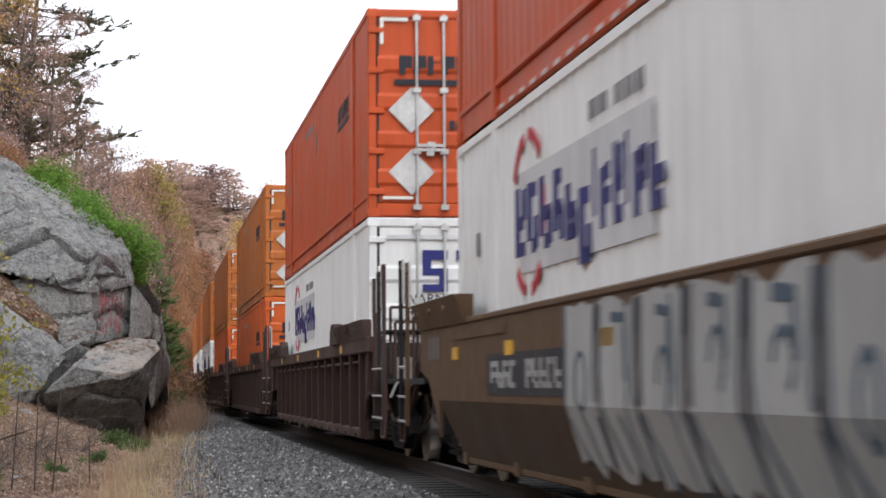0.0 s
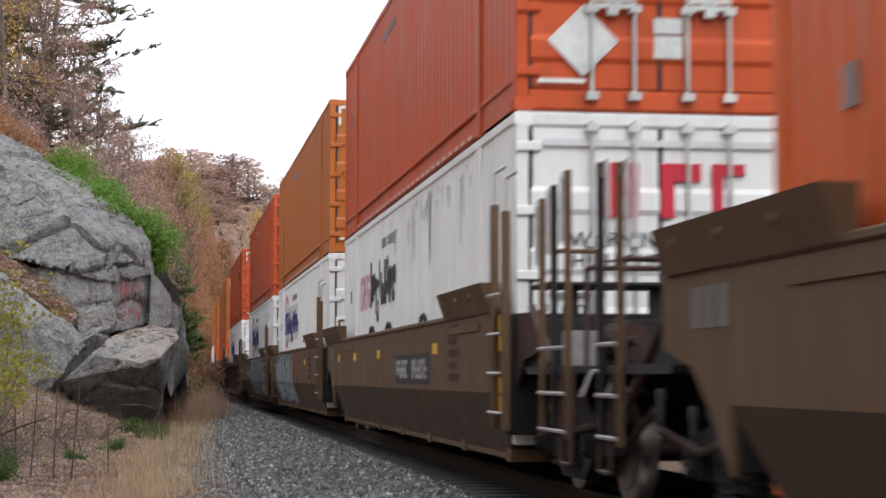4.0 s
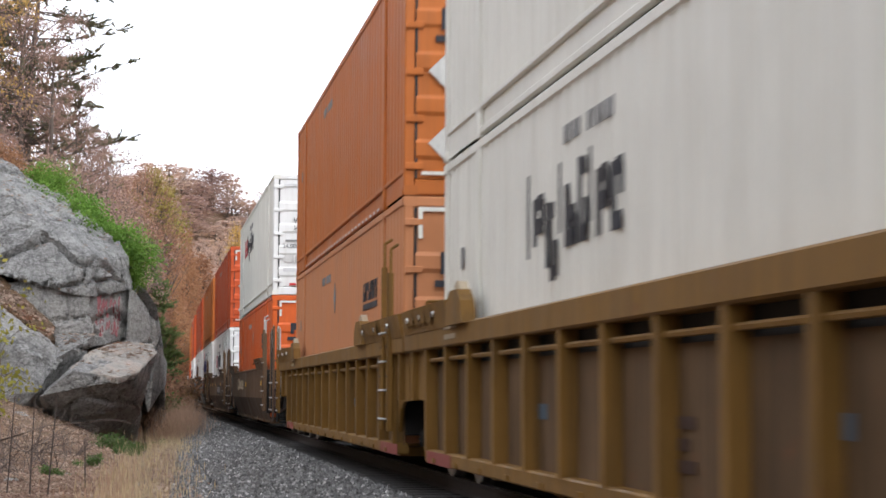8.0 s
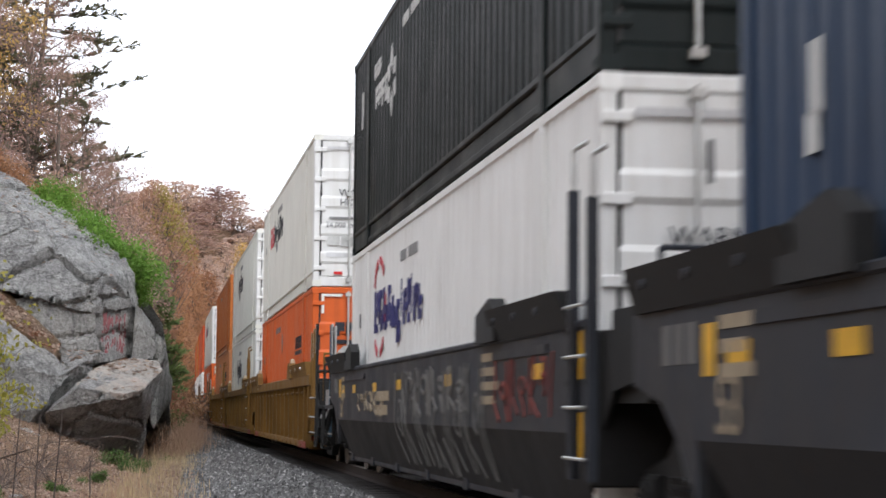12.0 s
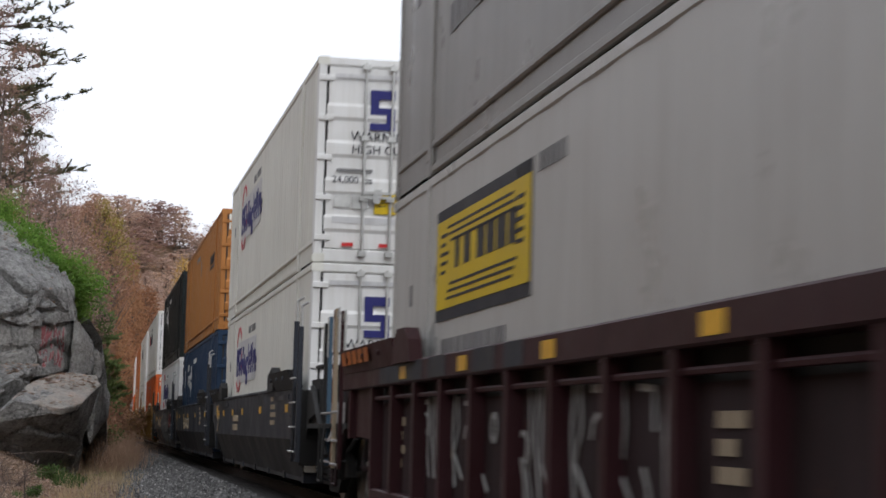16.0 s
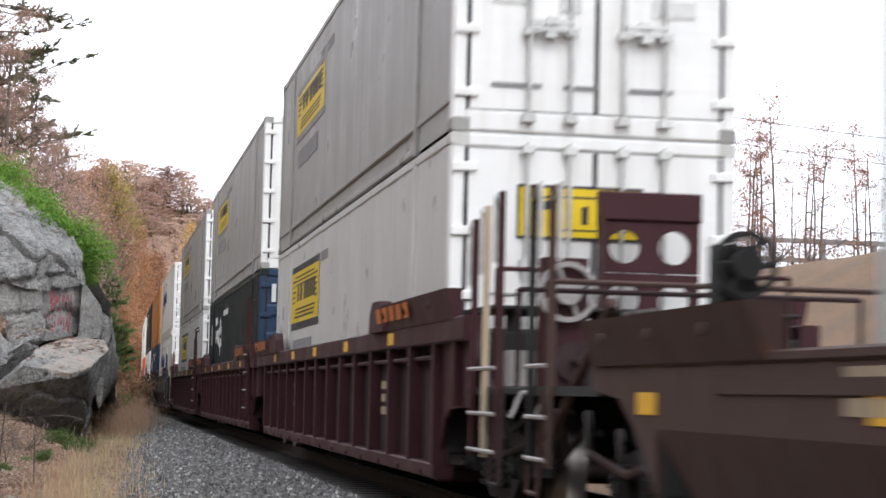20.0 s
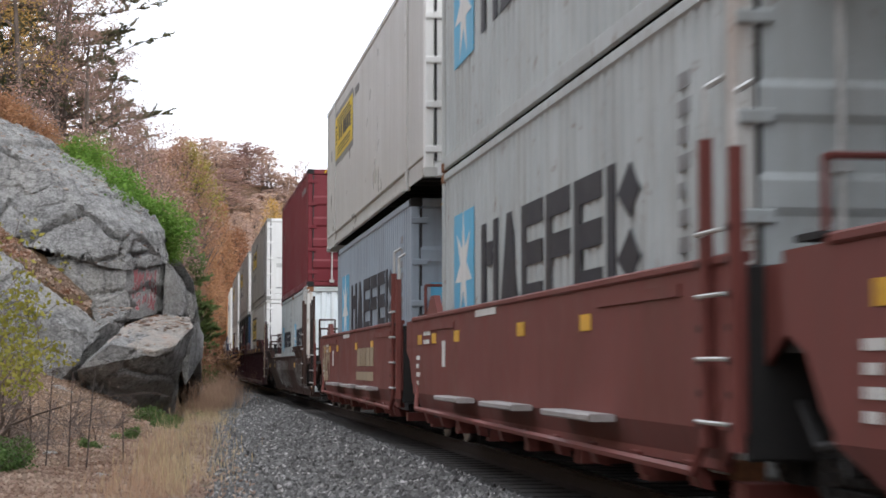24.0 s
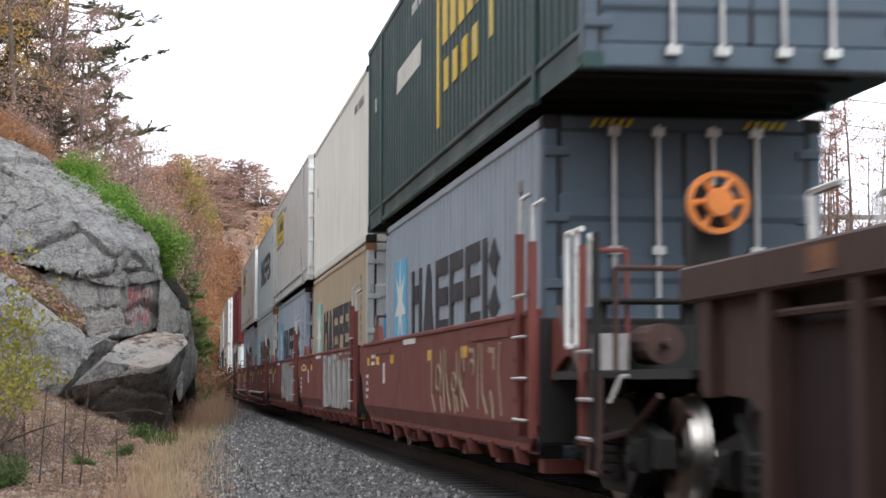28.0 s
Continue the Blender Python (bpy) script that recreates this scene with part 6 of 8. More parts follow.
def build_track():
    g = Geo()
    sweep(g, [(-4.6, -0.80), (-3.9, -0.60), (-3.2, -0.50), (-2.5, -0.36), (-1.7, -0.19), (-1.52, -0.18)], -420, 420, 2.0)
    sweep(g, [(1.45, -0.18), (1.7, -0.19), (3.4, -0.55), (4.6, -1.0)], -420, 420, 2.0)
    bed = tagged(part("track_bed", g, "gravel"), "grey crushed-stone ballast bed", "track bed", kind="structure")
    # dark strip along the line: oily stone with the train's shade painted in
    g = Geo()
    sweep(g, [(-1.53, -0.178), (-1.0, -0.185), (1.0, -0.185), (1.46, -0.178)], -420, 420, 2.0)
    part("fouled_ballast", g, "fouled_shade", bed, "oily ballast between the rails, darkened for the train's shade")
    for sx in (-1, 1):
        g = Geo()
        o = sx * 0.755
        sweep(g, [(o - 0.075, -0.17), (o - 0.012, -0.145), (o - 0.012, -0.045), (o - 0.036, -0.035), (o - 0.036, -0.004)], -420, 420, 2.0)
        sweep(g, [(o + 0.036, -0.004), (o + 0.036, -0.035), (o + 0.012, -0.045), (o + 0.012, -0.145), (o + 0.075, -0.17)], -420, 420, 2.0)
        r = tagged(part("rail", g, "railside"), "rusty steel rail with a bright head", "rail", "rails", "structure")
        g = Geo()
        sweep(g, [(o - 0.036, -0.004), (o - 0.03, 0.0), (o + 0.03, 0.0), (o + 0.036, -0.004)], -420, 420, 2.0)
        part("rail_head", g, "railhead", r)
    tie = Geo()
    tie.box(-1.3, 1.3, -0.115, 0.115, -0.33, -0.174, 0.006)
    me = tie.mesh("sleeper")
    for k in range(130):
        s = 8 + k * 0.55
        x, y, a = track_at(s)
        part("sleeper", me, "tie", bed, m=pose(x, y, 0, 0, 0, -math.degrees(a)))


def stones(name, count, area, size, label):
    """Loose crushed stones lying on the bed."""
    rnd = random.Random(7)
    g = Geo()
    base = [(1, 0, 0), (-1, 0, 0), (0, 1, 0), (0, -1, 0), (0, 0, 1), (0, 0, -1)]
    tri = [(0, 2, 4), (2, 1, 4), (1, 3, 4), (3, 0, 4), (2, 0, 5), (1, 2, 5), (3, 1, 5), (0, 3, 5)]
    s0, s1, o0, o1 = area
    for _ in range(count):
        s = s0 + (s1 - s0) * rnd.random() ** 1.6
        o = rnd.uniform(o0, o1)
        x, y, a = track_at(s)
        zz = -0.19 - 0.335 * max(0.0, min(1.0, (-o - 1.7) / 2.0)) if o > -3.2 else -0.5 - (-o - 3.2) * 0.15
        r = size * rnd.uniform(0.55, 1.3)
        e = Euler((rnd.random() * 6, rnd.random() * 6, rnd.random() * 6)).to_matrix()
        sc = (r, r * rnd.uniform(0.6, 1), r * rnd.uniform(0.5, 0.9))
        c = Vector((x + o, y, zz + r * 0.35))
        g.add([c + e @ Vector((b[0] * sc[0] * rnd.uniform(0.75, 1.2), b[1] * sc[1] * rnd.uniform(0.75, 1.2), b[2] * sc[2])) for b in base], tri)
    return tagged(part(name, g, "stone"), label, "stones", kind="stuff")


build_track()
stones("ballast_stones", 50000, (14, 75, -4.5, -1.46), 0.045, "loose grey crushed stones of the ballast")

from mathutils.bvhtree import BVHTree

# ---- rock, trees and plants ----


def rock_mat(name, gain=1.0):
    """Weathered gneiss: mottled grey, foliation bands, lichen, dark seepage streaks and freckles."""
    m, n, l, p = node_mat(name)
    v = mapped(n, l, (1, 1, 1))
    big = noise_node(n, l, v, 0.5, 5, 0.6)
    med = noise_node(n, l, v, 2.1, 8, 0.7)
    fine = noise_node(n, l, v, 13, 8, 0.75)
    band = noise_node(n, l, mapped(n, l, (0.8, 0.8, 4.5)), 1.6, 6, 0.65)
    streak = noise_node(n, l, mapped(n, l, (3.4, 3.4, 0.22)), 1.0, 6, 0.7)
    base = ramp_node(n, l, med, [(0.28, (0.085, 0.084, 0.081)), (0.42, (0.23, 0.228, 0.222)), (0.56, (0.37, 0.364, 0.35)), (0.76, (0.56, 0.55, 0.525))])
    base = mix_node(n, l, 0.4, base, ramp_node(n, l, band, [(0.34, (0.12, 0.118, 0.114)), (0.5, (0.33, 0.325, 0.315)), (0.66, (0.56, 0.54, 0.51))]))
    warm = mix_node(n, l, ramp_node(n, l, big, [(0.48, (0, 0, 0)), (0.7, (0.5, 0.5, 0.5))]), base, (0.46, 0.42, 0.36))
    pale = noise_node(n, l, mapped(n, l, (1.0, 1.3, 0.9)), 1.3, 9, 0.72)
    warm = mix_node(n, l, ramp_node(n, l, pale, [(0.54, (0, 0, 0)), (0.63, (0.6, 0.6, 0.6))]), warm, (0.56, 0.56, 0.525))
    dark = mix_node(n, l, ramp_node(n, l, streak, [(0.5, (0, 0, 0)), (0.62, (0.8, 0.8, 0.8))]), warm, (0.085, 0.083, 0.08))
    col = mix_node(n, l, 0.4, dark, ramp_node(n, l, fine, [(0.36, (0.06, 0.06, 0.058)), (0.5, (0.32, 0.315, 0.305)), (0.64, (0.66, 0.645, 0.62))]))
    joint = noise_node(n, l, mapped(n, l, (0.6, 0.6, 1.3)), 1.1, 4, 0.5)
    col = mix_node(n, l, ramp_node(n, l, joint, [(0.49, (0, 0, 0)), (0.498, (0.55, 0.55, 0.55)), (0.502, (0.55, 0.55, 0.55)), (0.51, (0, 0, 0))]), col, (0.03, 0.029, 0.028))
    # gain above 1 mixes in the paler, pinkish colour of a lit top
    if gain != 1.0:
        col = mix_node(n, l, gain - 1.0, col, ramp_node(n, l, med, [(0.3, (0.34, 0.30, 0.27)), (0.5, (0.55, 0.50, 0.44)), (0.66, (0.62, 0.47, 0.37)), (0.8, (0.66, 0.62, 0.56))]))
    l.new(col, p.inputs["Base Color"])
    p.inputs["Roughness"].default_value = 0.92
    add = n.new("ShaderNodeMath")
    add.operation = "MULTIPLY_ADD"
    l.new(fine, add.inputs[0])
    add.inputs[1].default_value = 0.5
    l.new(med, add.inputs[2])
    bump_node(n, l, p, add.outputs[0], 1.0, 0.3)
    return m


M["rock"] = rock_mat("weathered_gneiss")
M["lit_rock"] = rock_mat("lit_pinkish_gneiss", 1.6)
M["fencewood"] = plain("weathered_fence_wood", (0.24, 0.225, 0.21), 0.9, 0, 0.3, 9)
M["rockspray"] = plain("faded_red_spray", (0.24, 0.085, 0.09), 0.9, 0, 0.4, 30)
M["bark"] = plain("grey_brown_bark", (0.1275, 0.0975, 0.078), 0.95, 0, 0.4, 16, 0.8, 0.03)
M["twig"] = plain("thin_twigs", (0.135, 0.1013, 0.0837), 0.9, 0, 0.3, 8)
M["needles"] = leafy("pine_needles", [(0.06, 0.09, 0.054), (0.096, 0.126, 0.066), (0.156, 0.156, 0.09), (0.228, 0.18, 0.096)])
M["leaf_brown"] = leafy("russet_leaves", [(0.19, 0.10, 0.07), (0.26, 0.14, 0.09), (0.32, 0.18, 0.11), (0.36, 0.23, 0.12)])
M["leaf_orange"] = leafy("orange_leaves", [(0.28, 0.14, 0.084), (0.336, 0.168, 0.095), (0.381, 0.202, 0.106), (0.403, 0.235, 0.123)])
M["leaf_conifer"] = leafy("mid_green_needles", [(0.09, 0.14, 0.055), (0.13, 0.19, 0.07), (0.18, 0.23, 0.08)])
M["leaf_russet"] = leafy("red_brown_leaves", [(0.246, 0.14, 0.106), (0.291, 0.162, 0.118), (0.347, 0.196, 0.134), (0.37, 0.23, 0.14)])
# distance haze is put into this lighter leaf colour
M["leaf_haze"] = leafy("hazed_brown_leaves", [(0.374, 0.281, 0.242), (0.484, 0.366, 0.312), (0.593, 0.421, 0.328), (0.624, 0.452, 0.281)])
M["leaf_amber"] = leafy("amber_leaves", [(0.419, 0.246, 0.074), (0.542, 0.345, 0.111), (0.616, 0.419, 0.147)])
M["leaf_gold"] = leafy("golden_leaves", [(0.27, 0.17, 0.06), (0.31, 0.23, 0.06), (0.30, 0.26, 0.065), (0.24, 0.25, 0.07)])
M["leaf_mauve"] = leafy("withered_mauve_leaves", [(0.264, 0.18, 0.162), (0.348, 0.234, 0.204), (0.432, 0.282, 0.228), (0.48, 0.324, 0.204)])
M["leaf_green"] = leafy("fresh_green_leaves", [(0.06, 0.136, 0.021), (0.111, 0.221, 0.034), (0.17, 0.289, 0.051), (0.238, 0.323, 0.076)])
M["leaf_dark"] = leafy("dark_green_leaves", [(0.04, 0.085, 0.025), (0.08, 0.14, 0.04), (0.13, 0.2, 0.06)])
M["leaf_lime"] = leafy("yellow_green_leaves", [(0.13, 0.16, 0.03), (0.24, 0.23, 0.045), (0.34, 0.29, 0.06)])
M["leaf_red"] = leafy("sparse_red_leaves", [(0.28, 0.09, 0.05), (0.4, 0.17, 0.10), (0.34, 0.2, 0.14)])
M["grass"] = leafy("dry_grass", [(0.25, 0.184, 0.108), (0.4, 0.3, 0.175), (0.567, 0.442, 0.267), (0.451, 0.333, 0.233)])
M["grass_rose"] = leafy("rose_tinted_dry_grass", [(0.299, 0.184, 0.127), (0.414, 0.265, 0.184), (0.483, 0.345, 0.23)])
M["litter"] = leafy("fallen_leaves", [(0.13, 0.088, 0.07), (0.247, 0.159, 0.12), (0.325, 0.227, 0.176), (0.442, 0.345, 0.273), (0.312, 0.163, 0.104)])
M["stalk"] = plain("dead_stalk", (0.06, 0.045, 0.04), 0.9)


def chipped(q, size, seed):
    """Flat, tilted chips with sharp steps between them, and how close a chip's edge lies."""
    far, pts = noise.voronoi(Vector((q.x, q.y, q.z * 1.5)) * (1 / size))
    c = pts[0] + Vector((seed, seed * 2.3, 0))
    tilt = noise.noise_vector(c * 2.7)
    off = Vector((q.x, q.y, q.z * 1.5)) * (1 / size) - pts[0]
    return tilt.dot(off) * 0.9 + noise.noise(c * 5.3) * 0.7, far[1] - far[0]


def rock_block(name, pts, label, seed, rough=0.16, cuts=6, parent=None, mat="rock", fine=0.13):
    """A broken block: the hull of a few corners, split finely, chipped along flat planes, with joints and fine relief."""
    bm = bmesh.new()
    for p in pts:
        bm.verts.new(p)
    bmesh.ops.convex_hull(bm, input=bm.verts)
    for v in [v for v in bm.verts if not v.link_faces]:
        bm.verts.remove(v)
    for _ in range(cuts):
        long_edges = [e for e in bm.edges if e.calc_length() > fine and min(e.verts[0].co.y, e.verts[1].co.y) < 58]
        if not long_edges:
            break
        bmesh.ops.subdivide_edges(bm, edges=long_edges, cuts=1, use_grid_fill=False)
        bmesh.ops.triangulate(bm, faces=[f for f in bm.faces if len(f.verts) > 3])
    bm.normal_update()
    moves = []
    o = Vector((seed * 3.7, seed * 1.3, seed * 7.1))
    for v in bm.verts:
        q = v.co + o
        warp = noise.noise_vector(q * 0.6) * 0.35
        n1 = noise.noise(q * 0.45)
        a, edge = chipped(q + warp, 2.3, seed)
        b, edge2 = chipped(q + warp * 0.6, 0.75, seed + 4.0)
        gap = max(0.0, 0.07 - edge) / 0.07 if noise.noise(q * 0.4 + Vector((9, 0, 0))) > -0.1 else 0.0
        n4 = noise.noise(q * 4.0) * 0.16 + noise.noise(q * 9.0) * 0.09
        moves.append(v.normal * rough * (n1 * 0.9 + a * 1.7 + b * 0.95 - gap * 2.2 + n4 * 1.6))
    for v, d in zip(bm.verts, moves):
        v.co += d
    me = bpy.data.meshes.new(name)
    bm.to_mesh(me)
    bm.free()
    me.shade_smooth()
    me.set_sharp_from_angle(angle=radians(32))
    me.materials.append(M[mat])
    ob = new(name, me)
    if parent is not None:
        ob.parent = parent
        return ob
    return tagged(ob, label, "rock")


def leaf_quads(geo, p, r, n, size, rnd, flat=0.0):
    for _ in range(n):
        d = Vector((rnd.gauss(0, 1), rnd.gauss(0, 1), rnd.gauss(0, 0.8)))
        c = p + d * (r * 0.55)
        u = Vector((rnd.uniform(-1, 1), rnd.uniform(-1, 1), rnd.uniform(-1, 1) * (1 - flat))).normalized()
        w = u.orthogonal().normalized()
        if rnd.random() < 0.5:
            w = u.cross(w)
        s = size * rnd.uniform(0.6, 1.3)
        geo.add([c - u * s * 0.5, c + w * s * 0.34, c + u * s * 0.6, c - w * s * 0.34], [(0, 1, 2, 3)])


def first_hit(trees, p, d):
    """Nearest place and normal at which a line from p along d meets the rock."""
    best = None
    for t in trees:
        q, n, _, far = t.ray_cast(p, d)
        if q is not None and (best is None or far < best[2]):
            best = (q, n, far)
    return best


def build_rock():
    out = thing("rock_outcrop", "tall grey fractured rock outcrop at the foot of the wooded slope", "rock", kind="structure")
    B = lambda pts, seed, rough=0.16, mat="rock": rock_block("rock", pts, "", seed, rough, 7, out, mat)
    # great upper slab, leaning back to the left
    B([(-8.18, 57.5, 9.57), (-6.11, 57.3, 8.48), (-5.33, 57.2, 8.09), (-4.1, 57, 7.31), (-3.33, 56.9, 6.98), (-2.23, 56.6, 6.32), (-1.64, 56.4, 5.9), (-0.94, 56.3, 5.28), (-0.61, 56.2, 4.87), (-0.52, 56.1, 4.25), (-0.46, 56, 3.83), (-1.08, 54.9, 3.67), (-1.72, 53.7, 3.51), (-2.49, 53.45, 3.71), (-3.27, 53.4, 3.97), (-4.7, 53.5, 4.24), (-7.58, 53.8, 5.13), (-1.5, 53.9, 4.6), (-2.74, 54.4, 5.73), (-4.63, 55, 6.88), (-7.13, 55.4, 8.02), (-0.9, 63, 5.2), (-0.7, 63, 3.9), (-4, 64, 8.2), (-9, 65, 10.4)], 1, 0.11)
    # slabs under it
    B([(-3.89, 53.75, 3.89), (-3.29, 53.7, 4.08), (-1.7, 53.85, 3.61), (-1.61, 53.7, 2.33), (-2.15, 53.5, 1.84), (-2.71, 53.4, 2.47), (-3.68, 53.5, 3.36), (-4.19, 57.75, 3.89), (-3.59, 57.7, 4.08), (-2, 57.85, 3.61), (-1.91, 57.7, 2.33), (-2.45, 57.5, 1.84), (-3.01, 57.4, 2.47), (-3.98, 57.5, 3.36)], 2, 0.07)
    B([(-1.74, 54.1, 3.63), (-0.57, 56, 3.92), (-0.55, 56, 2.46), (-1.56, 54, 2.2), (-2.04, 58.1, 3.63), (-0.87, 60, 3.92), (-0.85, 60, 2.46), (-1.86, 58, 2.2)], 3, 0.06)
    B([(-0.61, 55.6, 3.9), (-0.41, 55.5, 3.81), (-0.03, 56.3, 3.34), (0, 56.2, 2.57), (-0.12, 55.8, 2.28), (-0.67, 55.4, 2.29), (-0.61, 60.6, 3.9), (-0.41, 60.5, 3.81), (-0.03, 61.3, 3.34), (0, 61.2, 2.57), (-0.12, 60.8, 2.28), (-0.67, 60.4, 2.29)], 11, 0.07)
    B([(0.02, 57.4, 3.15), (0.29, 57.6, 2.93), (0.21, 57.4, 2.31), (-0.02, 57.2, 2.23), (0.07, 60.4, 3.15), (0.34, 60.6, 2.93), (0.26, 60.4, 2.31), (0.03, 60.2, 2.23)], 12, 0.05)
    # left lower slab
    B([(-7.93, 52.9, 5.53), (-5.55, 52.6, 4.25), (-4.83, 52.4, 3.81), (-3.99, 52.2, 2.95), (-2.64, 52, 2.34), (-2.22, 51.8, 1.8), (-2.94, 51.2, 1.88), (-4.02, 51.1, 2.4), (-5.39, 51.2, 3.28), (-7.69, 51.4, 4.59), (-2.88, 51, 0.91), (-3.2, 51.1, 0.56), (-7.58, 51.2, 0.01), (-8, 56, 3.5), (-2.5, 55.5, 1.2), (-8, 56, -0.8), (-2.6, 55.5, -0.8)], 4, 0.09)
    # the ledge block with its flat bright top
    B([(-2.79, 50.3, 0.79), (-1.93, 50.4, 1.55), (-1.6, 52.2, 1.94), (-0.87, 53.9, 2.31), (0.1, 54, 2.25), (0.19, 53, 1.96), (-0.29, 51.3, 1.39), (-0.8, 50.5, 1.24), (-1.93, 50.3, 1.48), (-2.75, 51.6, 0.33), (-1.99, 52.3, -0.32), (-1.39, 52.6, -0.28), (-0.46, 53.4, 0.16), (-0.05, 53.9, 0.79), (-2.2, 55, 1.6), (-0.3, 55.8, 2.2), (-0.4, 55.5, -0.8), (-2.2, 55, -0.8)], 6, 0.05)
    # a thin cap on it: the light on its top is put into paler pinkish stone
    B([(-2.02, 50.38, 1.52), (-1.62, 52.2, 1.98), (-0.87, 53.9, 2.34), (0.12, 54, 2.28), (0.2, 53, 2.0), (-0.29, 51.25, 1.44), (-0.8, 50.45, 1.3), (-1.9, 50.4, 1.4), (-1.55, 52.2, 1.8), (-0.8, 53.9, 2.1), (0.05, 53.9, 2.1), (0.1, 53, 1.85), (-0.35, 51.3, 1.3), (-0.8, 50.5, 1.15)], 6, 0.04, "lit_rock")
    B([(-2.55, 51.6, 1.75), (-1.95, 51.9, 2.1), (-1.5, 53.2, 2.45), (-1.75, 53.6, 2.6), (-2.5, 53.3, 2.5), (-2.6, 52.0, 1.2), (-1.8, 53.0, 1.3)], 14, 0.05)
    # leaf-filled gully between the slabs
    B([(-6.69, 54.3, 6.2), (-5.42, 54.2, 5.07), (-4.63, 54.1, 4.32), (-3.88, 54.0, 3.82), (-3.21, 53.8, 3.4), (-2.56, 53.2, 2.73), (-6.51, 53.0, 5.15), (-5.58, 52.9, 4.16), (-4.66, 52.8, 3.7), (-3.82, 52.7, 3.09), (-2.74, 52.5, 2.4), (-8, 57, 4.5), (-2.2, 56, 2.5), (-8, 57, 1), (-2.2, 56, 1)], 10, 0.06, "soil")
    # the dark overhang behind it
    B([(0.22, 58, 2.36), (0.52, 59, 1.94), (0.47, 59, 1.18), (0.13, 58.5, 0.74), (-0, 58, 0.41), (-0.41, 57.5, 2.24), (0.32, 65, 2.36), (0.62, 66, 1.94), (0.57, 66, 1.18), (0.23, 65.5, 0.74), (0.1, 65, 0.41), (-0.31, 64.5, 2.24)], 7, 0.1)
    # low flat stone
    B([(-6.25, 49.5, 0.48), (-3.14, 49.3, 0.4), (-1.87, 49.2, -0.37), (-1.73, 49.2, -0.49), (-2.93, 48.8, -0.49), (-6.12, 48.6, -0.59), (-6.25, 50.3, -0.9), (-3.14, 50.1, -0.9), (-1.87, 50, -0.9), (-1.73, 50, -0.9), (-2.93, 49.6, -0.9), (-6.12, 49.4, -0.9)], 9, 0.05)
    B([(0.0, 59.5, 4.4), (0.35, 61, 3.6), (0.6, 63, 2.6), (0.7, 66, -0.6), (-1, 60, 4.6), (-1, 72, 5.0), (0.5, 76, 2.6), (0.7, 76, -0.6), (-1.5, 72, -0.6)], 8, 0.3)
    trees = []
    bpy.context.view_layer.update()
    for ob in out.children:
        trees.append(BVHTree.FromPolygons([v.co for v in ob.data.vertices], [p.vertices for p in ob.data.polygons]))
    # faded red spray paint on the sheltered face
    rnd = random.Random(3)
    g = Geo()
    for _ in range(60):
        x, z, n = rnd.uniform(-1.5, -0.85), rnd.uniform(2.45, 3.5), rnd.randint(2, 6)
        w, last = rnd.uniform(0.012, 0.035), None
        for k in range(n):
            p = first_hit(trees, Vector((x, 44, z + 0.06 * k)), Vector((0, 1, 0)))
            if p is None:
                break
            p = p[0] - Vector((0, 0.012, 0))
            if last is not None and abs(p.y - last.y) < 0.08:
                g.add([last - Vector((w, 0, 0)), last + Vector((w, 0, 0)), p + Vector((w, 0, 0)), p - Vector((w, 0, 0))], [(0, 1, 2, 3)])
            last = p
            x += rnd.uniform(-0.015, 0.015)
    part("spray_paint", g, "rockspray", out, "faded red spray paint")
    # leaves caught on the ledges
    g = Geo()
    for _ in range(5200):
        x, y = rnd.uniform(-9, 0.1), rnd.uniform(50, 59)
        z = 14.0 if rnd.random() < 0.4 else 4.0 + 0.1 * max(0, -x - 4)
        p = first_hit(trees, Vector((x, y, z)), Vector((0, 0, -1)))
        if p and p[1].z > (0.8 if y > 52 else 0.93) and (y > 52.2 or rnd.random() < 0.25):
            c = p[0] + Vector((0, 0, 0.02))
            s = rnd.uniform(0.05, 0.11)
            a = rnd.uniform(0, 6.28)
            u = Vector((math.cos(a), math.sin(a), rnd.uniform(-0.3, 0.3))) * s
            w = Vector((-math.sin(a), math.cos(a), rnd.uniform(-0.3, 0.3))) * s * 0.6
            g.add([c - u, c + w, c + u, c - w], [(0, 1, 2, 3)])
    for _ in range(4200):
        f = rnd.random()
        x, y = -6.6 + 4.1 * f, rnd.uniform(52.6, 54.2)
        p = first_hit(trees, Vector((x, y, 7.0 - 3.4 * f)), Vector((0, 0, -1)))
        if p and p[1].z > 0.45 and p[0].z < 5.9 - 3.3 * f:
            leaf_quads(g, p[0] + Vector((0, 0, 0.03)), 0.03, 1, 0.13, rnd, 0.5)
    tagged(part("ledge_leaves", g, "litter"), "brown leaves caught on the ledges of the rock", "leaves", kind="stuff")
    return out


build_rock()


